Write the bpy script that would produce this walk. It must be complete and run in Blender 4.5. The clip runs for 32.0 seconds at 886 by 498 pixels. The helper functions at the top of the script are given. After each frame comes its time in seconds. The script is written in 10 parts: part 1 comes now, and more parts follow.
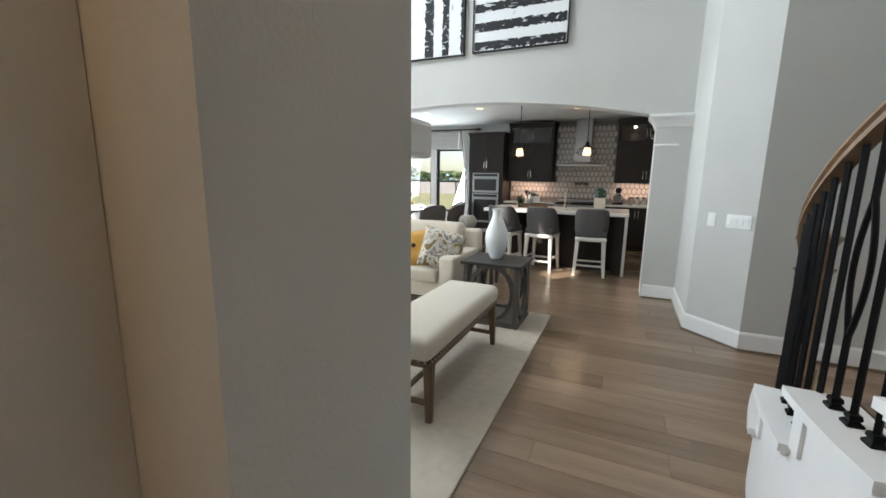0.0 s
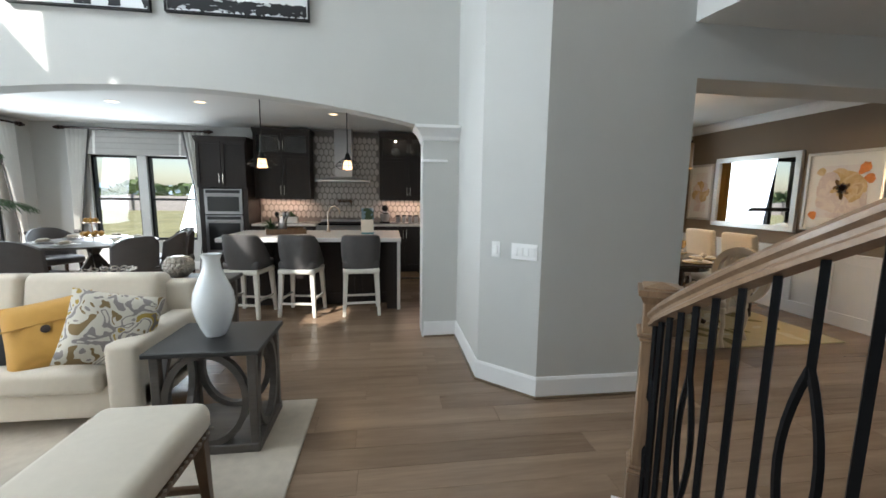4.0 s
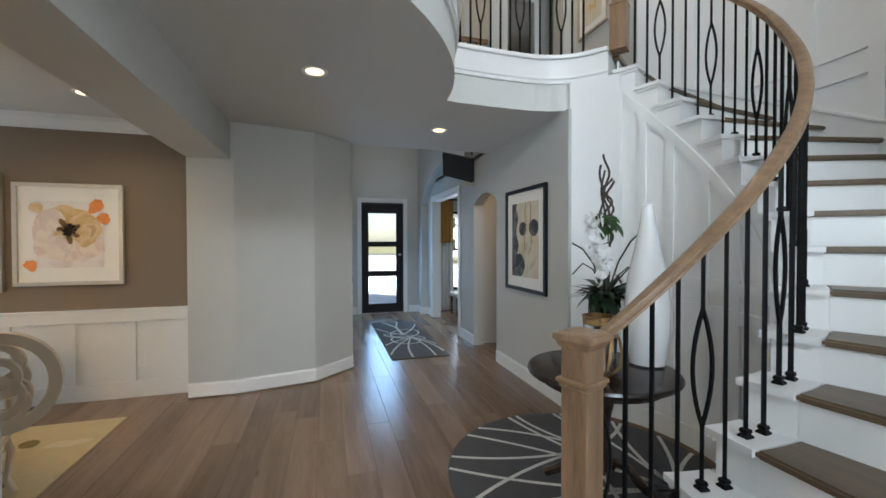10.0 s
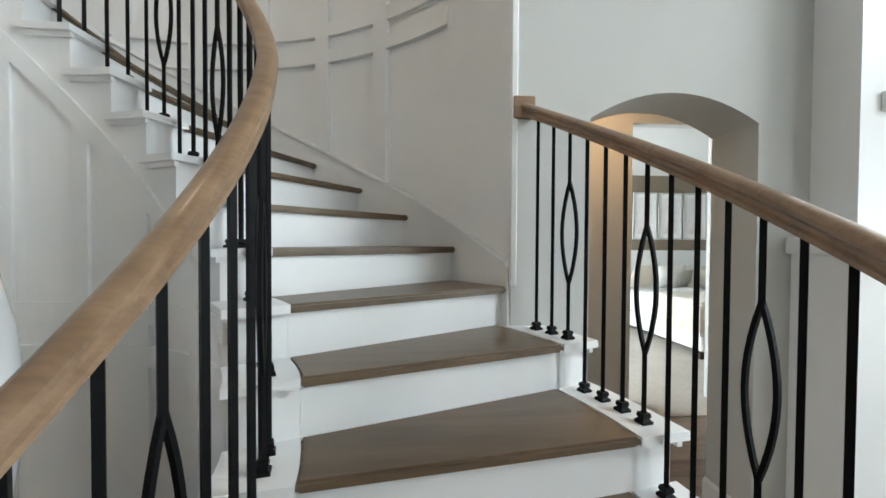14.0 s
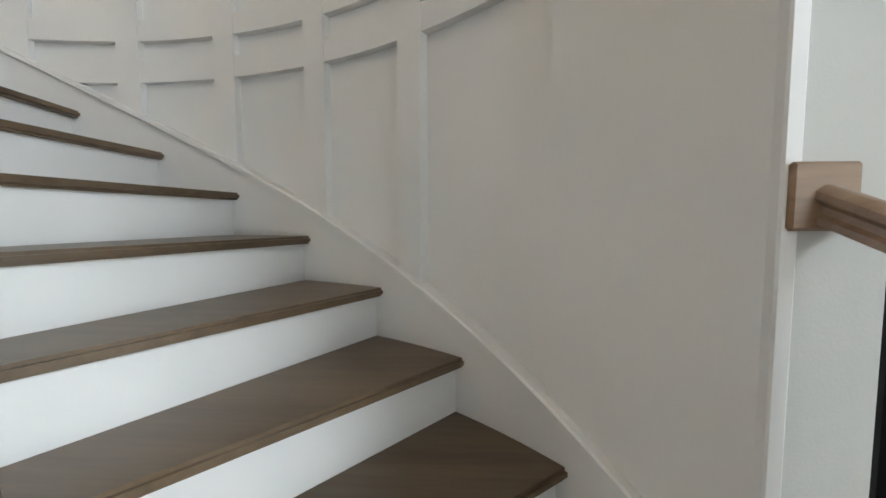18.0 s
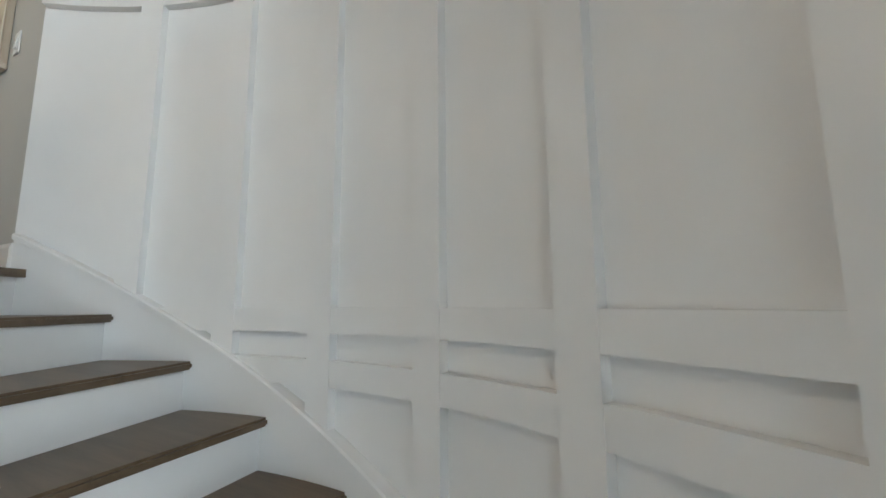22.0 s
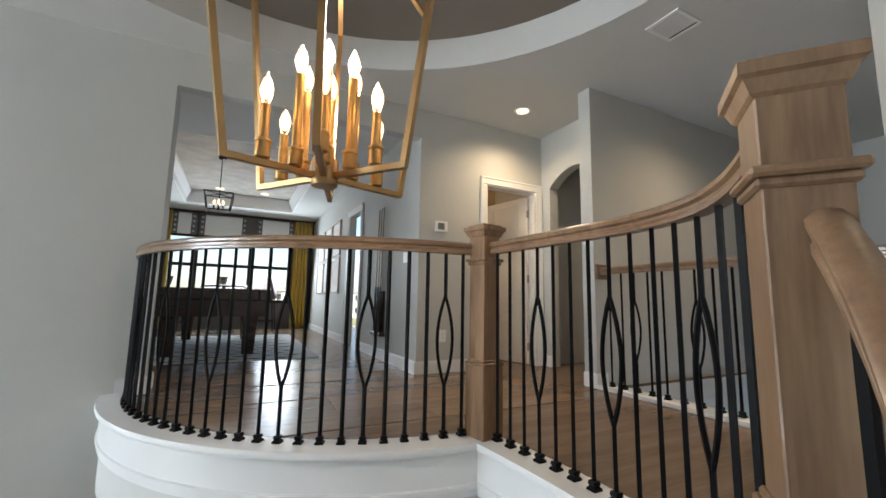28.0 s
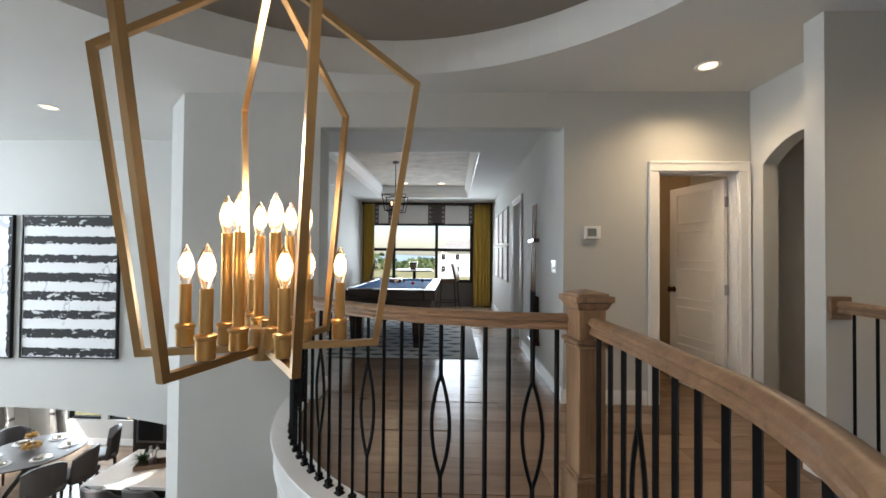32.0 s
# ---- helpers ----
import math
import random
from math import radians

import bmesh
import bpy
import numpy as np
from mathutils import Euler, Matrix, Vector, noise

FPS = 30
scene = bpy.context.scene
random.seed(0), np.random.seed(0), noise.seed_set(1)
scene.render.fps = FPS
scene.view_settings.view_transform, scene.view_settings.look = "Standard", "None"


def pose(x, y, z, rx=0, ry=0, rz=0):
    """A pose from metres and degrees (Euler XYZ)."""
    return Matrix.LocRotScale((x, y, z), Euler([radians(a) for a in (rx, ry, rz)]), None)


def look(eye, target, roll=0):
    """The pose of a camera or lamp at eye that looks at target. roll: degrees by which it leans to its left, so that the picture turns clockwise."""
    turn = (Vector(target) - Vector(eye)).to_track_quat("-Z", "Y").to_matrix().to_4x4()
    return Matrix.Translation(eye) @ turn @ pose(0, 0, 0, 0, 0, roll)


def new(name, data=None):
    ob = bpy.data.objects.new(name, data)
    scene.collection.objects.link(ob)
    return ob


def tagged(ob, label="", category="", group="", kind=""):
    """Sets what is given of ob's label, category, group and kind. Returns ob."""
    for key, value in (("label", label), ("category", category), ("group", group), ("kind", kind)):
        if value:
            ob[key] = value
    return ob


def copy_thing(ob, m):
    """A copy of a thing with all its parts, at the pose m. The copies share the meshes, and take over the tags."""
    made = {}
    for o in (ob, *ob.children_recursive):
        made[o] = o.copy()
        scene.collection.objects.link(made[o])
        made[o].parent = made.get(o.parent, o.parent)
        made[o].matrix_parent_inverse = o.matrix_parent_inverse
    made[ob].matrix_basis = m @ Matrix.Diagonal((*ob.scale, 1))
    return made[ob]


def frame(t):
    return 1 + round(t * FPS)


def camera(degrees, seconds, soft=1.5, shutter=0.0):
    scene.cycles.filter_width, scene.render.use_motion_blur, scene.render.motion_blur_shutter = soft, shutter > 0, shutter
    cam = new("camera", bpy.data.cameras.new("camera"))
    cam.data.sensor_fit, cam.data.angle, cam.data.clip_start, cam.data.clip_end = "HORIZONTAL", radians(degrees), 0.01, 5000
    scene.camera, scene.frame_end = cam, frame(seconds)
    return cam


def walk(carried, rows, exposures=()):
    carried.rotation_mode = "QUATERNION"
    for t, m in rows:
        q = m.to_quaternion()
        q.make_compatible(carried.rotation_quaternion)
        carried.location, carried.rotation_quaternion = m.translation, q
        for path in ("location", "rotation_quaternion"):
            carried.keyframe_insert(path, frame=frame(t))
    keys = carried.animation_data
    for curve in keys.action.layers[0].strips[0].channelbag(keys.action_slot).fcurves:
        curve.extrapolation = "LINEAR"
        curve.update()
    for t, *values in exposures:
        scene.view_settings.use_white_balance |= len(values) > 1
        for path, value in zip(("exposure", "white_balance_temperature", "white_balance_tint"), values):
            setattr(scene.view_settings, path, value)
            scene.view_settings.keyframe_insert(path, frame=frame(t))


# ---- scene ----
# camera and walk
cam = camera(95.5, 32.0, soft=1.6)
PATH = [
    (0, (0.297, 0.013, 1.411), (-0.505, 1.812, 1.064), 0.9),
    (0.5, (0.299, 0.096, 1.421), (-0.23, 1.994, 1.075), 0.9),
    (1, (0.324, 0.233, 1.443), (0.0, 2.176, 1.095), 0.8),
    (1.5, (0.33, 0.39, 1.469), (0.172, 2.353, 1.119), 0.7),
    (2, (0.302, 0.544, 1.466), (0.257, 2.513, 1.118), 0.7),
    (2.5, (0.254, 0.749, 1.475), (0.294, 2.721, 1.141), 0.7),
    (4.5, (0.201, 1.503, 1.487), (0.565, 3.457, 1.262), 0.8),
    (5, (0.246, 1.686, 1.474), (0.736, 3.617, 1.303), 0.8),
    (5.5, (0.241, 1.909, 1.425), (0.974, 3.766, 1.306), 0.8),
    (6, (0.281, 2.126, 1.429), (1.275, 3.859, 1.348), 0.6),
    (6.5, (0.313, 2.306, 1.44), (1.581, 3.852, 1.375), 0.5),
    (7, (0.353, 2.419, 1.427), (1.85, 3.745, 1.385), 0.5),
    (7.5, (0.327, 2.569, 1.451), (2.011, 3.648, 1.413), 0.5),
    (8, (0.44, 2.735, 1.472), (2.278, 3.524, 1.441), 0.2),
    (8.5, (0.51, 2.886, 1.492), (2.447, 3.384, 1.46), 0.1),
    (9, (0.6, 3.005, 1.496), (2.593, 3.167, 1.464), 0.1),
    (9.5, (0.73, 3.098, 1.483), (2.722, 2.923, 1.455), -0.0),
    (10, (0.918, 3.124, 1.502), (2.838, 2.565, 1.471), -0.1),
    (10.5, (1.085, 3.145, 1.491), (2.859, 2.222, 1.458), -0.2),
    (11, (1.257, 3.125, 1.481), (2.789, 1.84, 1.453), -0.1),
    (11.5, (1.387, 3.043, 1.458), (2.621, 1.468, 1.433), 0.1),
    (12, (1.508, 2.926, 1.448), (2.365, 1.119, 1.422), 0.2),
    (12.5, (1.554, 2.703, 1.427), (2.113, 0.783, 1.41), 0.1),
    (13, (1.676, 2.634, 1.45), (1.856, 0.642, 1.414), 0.2),
    (13.5, (1.749, 2.524, 1.482), (1.714, 0.524, 1.442), 0.3),
    (15.5, (1.647, 1.89, 1.68), (1.339, -0.085, 1.618), 0.3),
    (16, (1.703, 1.706, 1.778), (1.441, -0.275, 1.703), 0.2),
    (16.5, (1.713, 1.601, 1.854), (1.509, -0.386, 1.764), 0.1),
    (17, (1.696, 1.429, 1.904), (1.578, -0.564, 1.8), 0.2),
    (17.5, (1.691, 1.307, 2.02), (1.67, -0.689, 1.893), 0.0),
    (18, (1.755, 1.179, 2.102), (1.848, -0.813, 1.955), -0.1),
    (18.5, (1.797, 1.05, 2.227), (1.987, -0.935, 2.071), -0.1),
    (19, (1.82, 0.912, 2.307), (2.111, -1.061, 2.156), -0.2),
    (19.5, (1.841, 0.789, 2.433), (2.226, -1.17, 2.308), -0.3),
    (20, (1.887, 0.704, 2.558), (2.368, -1.236, 2.486), -0.4),
    (20.5, (1.992, 0.607, 2.665), (2.571, -1.307, 2.68), -0.5),
    (21, (2.062, 0.527, 2.784), (2.757, -1.345, 2.893), -0.6),
    (21.5, (2.127, 0.442, 2.841), (2.948, -1.371, 3.036), -0.7),
    (22, (2.172, 0.438, 2.996), (3.128, -1.299, 3.263), -0.4),
    (22.5, (2.268, 0.328, 3.023), (3.464, -1.243, 3.342), -0.9),
    (23, (2.401, 0.34, 3.08), (3.821, -1.01, 3.486), 0.3),
    (23.5, (2.432, 0.314, 3.168), (4.107, -0.697, 3.585), -0.1),
    (24, (2.485, 0.28, 3.229), (4.361, -0.294, 3.62), -1.0),
    (24.5, (2.536, 0.237, 3.311), (4.486, 0.051, 3.716), 0.1),
    (25, (2.567, 0.266, 3.382), (4.509, 0.517, 3.786), 0.4),
    (25.5, (2.736, 0.315, 3.435), (4.597, 0.933, 3.829), 0.8),
    (26, (2.806, 0.309, 3.512), (4.527, 1.258, 3.884), 0.8),
    (26.5, (2.882, 0.338, 3.55), (4.431, 1.553, 3.905), 0.9),
    (28.5, (3.108, 0.381, 3.93), (3.804, 2.244, 4.141), 0.9),
    (29, (3.196, 0.386, 3.981), (3.74, 2.303, 4.153), 0.7),
    (29.5, (3.286, 0.398, 4.077), (3.725, 2.343, 4.226), 0.5),
    (30, (3.344, 0.417, 4.117), (3.678, 2.385, 4.242), 0.6),
    (30.5, (3.45, 0.488, 4.182), (3.693, 2.471, 4.291), 0.6),
    (31, (3.508, 0.535, 4.264), (3.654, 2.528, 4.343), 0.8),
    (31.5, (3.615, 0.532, 4.271), (3.648, 2.53, 4.342), 1.0),
    (32, (3.676, 0.545, 4.397), (3.623, 2.544, 4.428), 0.5),
]
EXPOSURES = [(0, 0.97, 6500, 10), (1, 0.94, 6500, 10), (2, 0.83, 6440, 10), (5, 0.86, 6300, 10), (7, 1.06, 6180, 9), (9, 1.04, 6370, 9), (10, 1.14, 6200, 9), (11.5, 1.2, 6400, 6), (13, 1.3, 6420, 7),
             (16, 1.36, 6640, 10), (18, 1.32, 6640, 10), (20, 1.38, 6450, 7), (22, 1.17, 6320, 8), (24, 1.28, 6500, 7), (25, 1.1, 6430, 8), (26, 1.18, 6330, 9), (29, 1.1, 6340, 11), (32, 0.97, 6380, 12)]
walk(cam, [(t, look(eye, target, roll)) for t, eye, target, roll in PATH], EXPOSURES)

# ---------------------------------------------------------------- light
LAMPS = 0.42                     # one scale for every lamp against sun and sky
SUN_AZ, SUN_EL = 48.7, 40.0      # the way the sunlight travels, degrees from +x; height of the sun
world = bpy.data.worlds.new("sky")
scene.world = world
world.use_nodes = True
_nt = world.node_tree
_sky = _nt.nodes.new("ShaderNodeTexSky")
_sky.sky_type = "NISHITA"
_sky.sun_disc = False
_sky.sun_elevation = radians(SUN_EL)
_sky.sun_rotation = radians(-90 - SUN_AZ + 180 + 180)
_nt.nodes["Background"].inputs["Strength"].default_value = 0.11
_nt.links.new(_sky.outputs[0], _nt.nodes["Background"].inputs[0])


def sun_lamp(strength):
    d = bpy.data.lights.new("sun", "SUN")
    d.energy, d.angle, d.color = strength, radians(0.6), (1.0, 0.95, 0.87)
    ob = new("sun", d)
    e, a = radians(SUN_EL), radians(SUN_AZ)
    way = Vector((math.cos(e) * math.cos(a), math.cos(e) * math.sin(a), -math.sin(e)))
    ob.matrix_world = Matrix.Translation((-20, -20, 20)) @ way.to_track_quat("-Z", "Y").to_matrix().to_4x4()


def window_light(name, at, to, w, h, power, color=(0.81, 0.92, 1.0)):
    d = bpy.data.lights.new(name, "AREA")
    d.shape, d.size, d.size_y, d.energy, d.color = "RECTANGLE", w, h, power * LAMPS, color
    ob = new(name, d)
    ob.matrix_world = look(at, to)


def bulb_light(name, at, power, radius=0.04, color=(1.0, 0.72, 0.42)):
    d = bpy.data.lights.new(name, "POINT")
    d.energy, d.shadow_soft_size, d.color = power * LAMPS, radius, color
    ob = new(name, d)
    ob.location = at


def spot_light(name, at, power, color=(1.0, 0.75, 0.46), angle=150):
    d = bpy.data.lights.new(name, "SPOT")
    d.energy, d.spot_size, d.spot_blend, d.shadow_soft_size, d.color = power * LAMPS, radians(angle), 1.0, 0.08, color
    ob = new(name, d)
    ob.location = at


sun_lamp(5.0)
# daylight in the window openings
window_light("daylight_living", (-4.45, 2.9, 1.5), (0, 2.9, 1.2), 3.8, 2.4, 105)
window_light("daylight_living_upper", (-4.42, 3.07, 5.12), (0, 1.9, 3.7), 3.46, 0.7, 340)
window_light("daylight_breakfast", (-5.9, 8.0, 1.5), (0, 7.2, 1.0), 1.6, 1.5, 85)
window_light("daylight_kitchen", (-4.25, 9.5, 1.4), (-3.0, 5, 1.0), 1.8, 1.4, 125)
window_light("daylight_game", (3.2, 10.15, 4.6), (3.2, 4, 3.4), 2.2, 1.2, 95)
window_light("daylight_dining", (4.3, 7.9, 1.5), (4.0, 4, 1.0), 1.0, 1.5, 26)
window_light("daylight_door", (9.45, 1.97, 1.3), (4, 1.97, 0.2), 0.6, 1.7, 26, (0.36, 0.63, 1.0))
window_light("daylight_study", (9.4, -0.2, 1.4), (7, 0.2, 0.8), 1.0, 1.5, 30)
window_light("daylight_bedroom", (1.3, -3.2, 1.4), (-2.5, -3.6, 0.6), 1.6, 1.6, 200)

# ---------------------------------------------------------------- materials
MATS = {}


def mat(name, color, rough=0.5, metal=0.0, var=0.12, scale=6.0, bump=0.1, bscale=80.0, spread=0.0, stretch=None,
        emit=0.0, emit_color=None, alpha=None, coat=0.0, spec=0.5, sheen=0.0):
    """A painted, plain or grained surface: two scales of noise in the colour, fine relief."""
    if name in MATS:
        return MATS[name]
    m = bpy.data.materials.new(name)
    m.use_nodes = True
    nt = m.node_tree
    b = nt.nodes["Principled BSDF"]
    L = nt.links
    b.inputs["Roughness"].default_value = rough
    b.inputs["Metallic"].default_value = metal
    b.inputs["Coat Weight"].default_value = coat
    b.inputs["Specular IOR Level"].default_value = spec
    b.inputs["Sheen Weight"].default_value = sheen
    if emit:
        b.inputs["Emission Color"].default_value = (*(emit_color or color), 1)
        b.inputs["Emission Strength"].default_value = emit
    tc = nt.nodes.new("ShaderNodeTexCoord")
    mp = nt.nodes.new("ShaderNodeMapping")
    L.new(tc.outputs["Object"], mp.inputs[0])
    if stretch:
        mp.inputs["Scale"].default_value = stretch
    n1 = nt.nodes.new("ShaderNodeTexNoise")
    n1.inputs["Scale"].default_value = scale
    n1.inputs["Detail"].default_value = 5
    L.new(mp.outputs[0], n1.inputs["Vector"])
    n2 = nt.nodes.new("ShaderNodeTexNoise")
    n2.inputs["Scale"].default_value = scale * 0.12
    n2.inputs["Detail"].default_value = 2
    L.new(mp.outputs[0], n2.inputs["Vector"])
    add = nt.nodes.new("ShaderNodeMath")
    add.operation = "ADD"
    L.new(n1.outputs[0], add.inputs[0])
    L.new(n2.outputs[0], add.inputs[1])
    src = add.outputs[0]
    if spread:
        oi = nt.nodes.new("ShaderNodeObjectInfo")
        mul = nt.nodes.new("ShaderNodeMath")
        mul.operation = "MULTIPLY_ADD"
        mul.inputs[1].default_value = spread
        L.new(oi.outputs["Random"], mul.inputs[0])
        L.new(src, mul.inputs[2])
        src = mul.outputs[0]
    rng = nt.nodes.new("ShaderNodeMapRange")
    rng.inputs["From Min"].default_value = 0.55
    rng.inputs["From Max"].default_value = 1.45 + spread
    rng.inputs["To Min"].default_value = 1 - var
    rng.inputs["To Max"].default_value = 1 + var
    L.new(src, rng.inputs[0])
    mix = nt.nodes.new("ShaderNodeVectorMath")
    mix.operation = "SCALE"
    mix.inputs[0].default_value = color
    L.new(rng.outputs[0], mix.inputs["Scale"])
    L.new(mix.outputs[0], b.inputs["Base Color"])
    if bump:
        n3 = nt.nodes.new("ShaderNodeTexNoise")
        n3.inputs["Scale"].default_value = bscale
        n3.inputs["Detail"].default_value = 3
        L.new(mp.outputs[0], n3.inputs["Vector"])
        bp = nt.nodes.new("ShaderNodeBump")
        bp.inputs["Strength"].default_value = bump
        bp.inputs["Distance"].default_value = 0.004
        L.new(n3.outputs[0], bp.inputs["Height"])
        L.new(bp.outputs[0], b.inputs["Normal"])
    MATS[name] = m
    return m


def wood(name, light, dark, rough=0.4, axis=0, ring=9.0, spread=0.5, bump=0.06, coat=0.0, knots=False, island=False):
    """Wood: long streaks of grain along an axis, tinted board by board."""
    if name in MATS:
        return MATS[name]
    m = bpy.data.materials.new(name)
    m.use_nodes = True
    nt = m.node_tree
    L = nt.links
    b = nt.nodes["Principled BSDF"]
    b.inputs["Roughness"].default_value = rough
    b.inputs["Coat Weight"].default_value = coat
    tc = nt.nodes.new("ShaderNodeTexCoord")
    oi = nt.nodes.new("ShaderNodeNewGeometry" if island else "ShaderNodeObjectInfo")
    ran = oi.outputs["Random Per Island" if island else "Random"]
    off = nt.nodes.new("ShaderNodeVectorMath")
    off.operation = "SCALE"
    off.inputs[0].default_value = (37.0, 53.0, 29.0)
    L.new(ran, off.inputs["Scale"])
    vadd = nt.nodes.new("ShaderNodeVectorMath")
    L.new(tc.outputs["Object"], vadd.inputs[0])
    L.new(off.outputs[0], vadd.inputs[1])
    mp = nt.nodes.new("ShaderNodeMapping")
    sc = [ring, ring, ring]
    sc[axis] = ring * 0.09
    mp.inputs["Scale"].default_value = sc
    L.new(vadd.outputs[0], mp.inputs[0])
    n1 = nt.nodes.new("ShaderNodeTexNoise")
    n1.inputs["Scale"].default_value = 1.0
    n1.inputs["Detail"].default_value = 8
    n1.inputs["Distortion"].default_value = 1.2
    L.new(mp.outputs[0], n1.inputs["Vector"])
    fine = nt.nodes.new("ShaderNodeTexNoise")
    fine.inputs["Scale"].default_value = 9.0
    fine.inputs["Detail"].default_value = 4
    L.new(mp.outputs[0], fine.inputs["Vector"])
    wide = nt.nodes.new("ShaderNodeTexNoise")
    wide.inputs["Scale"].default_value = 1.3
    L.new(tc.outputs["Object"], wide.inputs["Vector"])
    a1 = nt.nodes.new("ShaderNodeMath")
    a1.operation = "MULTIPLY_ADD"
    a1.inputs[1].default_value = 0.45
    L.new(fine.outputs[0], a1.inputs[0])
    L.new(n1.outputs[0], a1.inputs[2])
    a2 = nt.nodes.new("ShaderNodeMath")
    a2.operation = "MULTIPLY_ADD"
    a2.inputs[1].default_value = spread
    L.new(ran, a2.inputs[0])
    L.new(a1.outputs[0], a2.inputs[2])
    a3 = nt.nodes.new("ShaderNodeMath")
    a3.operation = "MULTIPLY_ADD"
    a3.inputs[1].default_value = 0.3
    L.new(wide.outputs[0], a3.inputs[0])
    L.new(a2.outputs[0], a3.inputs[2])
    rng = nt.nodes.new("ShaderNodeMapRange")
    rng.inputs["From Min"].default_value = 0.58
    rng.inputs["From Max"].default_value = 1.12 + spread
    L.new(a3.outputs[0], rng.inputs[0])
    mix = nt.nodes.new("ShaderNodeMix")
    mix.data_type = "RGBA"
    mix.inputs["A"].default_value = (*light, 1)
    mix.inputs["B"].default_value = (*dark, 1)
    L.new(rng.outputs[0], mix.inputs["Factor"])
    out = mix.outputs["Result"]
    if knots:
        vo = nt.nodes.new("ShaderNodeTexVoronoi")
        vo.inputs["Scale"].default_value = 1.0
        kp = nt.nodes.new("ShaderNodeMapping")
        kp.inputs["Scale"].default_value = (1.1, 3.0, 1.0) if axis == 0 else (3.0, 1.1, 1.0)
        L.new(vadd.outputs[0], kp.inputs[0])
        L.new(kp.outputs[0], vo.inputs["Vector"])
        kr = nt.nodes.new("ShaderNodeMapRange")
        kr.inputs["From Min"].default_value = 0.02
        kr.inputs["From Max"].default_value = 0.075
        kr.inputs["To Min"].default_value = 0.75
        kr.inputs["To Max"].default_value = 0.0
        L.new(vo.outputs["Distance"], kr.inputs[0])
        mk = nt.nodes.new("ShaderNodeMix")
        mk.data_type = "RGBA"
        mk.inputs["B"].default_value = (dark[0] * 0.35, dark[1] * 0.33, dark[2] * 0.3, 1)
        L.new(out, mk.inputs["A"])
        L.new(kr.outputs[0], mk.inputs["Factor"])
        out = mk.outputs["Result"]
    L.new(out, b.inputs["Base Color"])
    bp = nt.nodes.new("ShaderNodeBump")
    bp.inputs["Strength"].default_value = bump
    bp.inputs["Distance"].default_value = 0.003
    L.new(a1.outputs[0], bp.inputs["Height"])
    L.new(bp.outputs[0], b.inputs["Normal"])
    MATS[name] = m
    return m


def glass(name, tint=(1, 1, 1), rough=0.0):
    if name in MATS:
        return MATS[name]
    m = bpy.data.materials.new(name)
    m.use_nodes = True
    b = m.node_tree.nodes["Principled BSDF"]
    b.inputs["Base Color"].default_value = (*tint, 1)
    b.inputs["Transmission Weight"].default_value = 1.0
    b.inputs["Roughness"].default_value = rough
    b.inputs["IOR"].default_value = 1.45
    MATS[name] = m
    return m


def glow(name, color, strength):
    if name in MATS:
        return MATS[name]
    m = bpy.data.materials.new(name)
    m.use_nodes = True
    b = m.node_tree.nodes["Principled BSDF"]
    b.inputs["Base Color"].default_value = (*color, 1)
    b.inputs["Emission Color"].default_value = (*color, 1)
    b.inputs["Emission Strength"].default_value = strength
    MATS[name] = m
    return m


PAINT = mat("greige_wall_paint", (0.528, 0.529, 0.508), 0.75, var=0.03, scale=3, bump=0.12, bscale=160)
CEIL = mat("ceiling_paint", (0.635, 0.632, 0.613), 0.85, var=0.03, scale=3, bump=0.15, bscale=140)
WHITE = mat("white_trim_paint", (0.79, 0.79, 0.785), 0.35, var=0.03, scale=5, bump=0.03, bscale=60)
TAUPE = mat("taupe_dining_paint", (0.215, 0.17, 0.122), 0.75, var=0.05, scale=3, bump=0.12, bscale=160)
DOMEP = mat("taupe_dome_paint", (0.23, 0.20, 0.17), 0.8, var=0.05, scale=3)
# dark room walls; also stands in for shade at the upper passage end
CHARCOAL = mat("charcoal_paint_and_shade", (0.10, 0.09, 0.085), 0.8, var=0.05, scale=3)
PLANK = wood("grey_oak_plank", (0.31, 0.213, 0.143), (0.115, 0.073, 0.045), 0.25, 0, 7, 0.55, 0.08, knots=True)
PLANK_FAR = wood("grey_oak_plank_joined", (0.31, 0.213, 0.143), (0.115, 0.073, 0.045), 0.25, 0, 7, 0.55, 0.08, knots=True, island=True)
TREAD = wood("grey_oak_tread", (0.185, 0.128, 0.078), (0.078, 0.052, 0.031), 0.36, 0, 9, 0.3, 0.08)
OAK = wood("stained_oak", (0.37, 0.235, 0.138), (0.12, 0.066, 0.034), 0.34, 2, 11, 0.15, 0.05, coat=0.15)
RAILW = wood("stained_oak_rail", (0.32, 0.205, 0.125), (0.14, 0.083, 0.046), 0.3, 0, 12, 0.15, 0.05, coat=0.15)
IRON = mat("black_iron", (0.006, 0.006, 0.0065), 0.5, 0.0, var=0.2, scale=20, bump=0.08, bscale=200, spec=0.1)
BLACKF = mat("black_window_frame", (0.010, 0.010, 0.011), 0.45, var=0.1, spec=0.25)
ESPRESSO = wood("espresso_cabinet", (0.02, 0.012, 0.009), (0.008, 0.005, 0.0045), 0.55, 2, 10, 0.2, 0.04)
QUARTZ = mat("white_quartz", (0.78, 0.77, 0.75), 0.16, var=0.04, scale=5, bump=0)
STEEL = mat("brushed_steel", (0.36, 0.36, 0.37), 0.36, 1.0, var=0.06, scale=30, bump=0.03, stretch=(1, 1, 30))
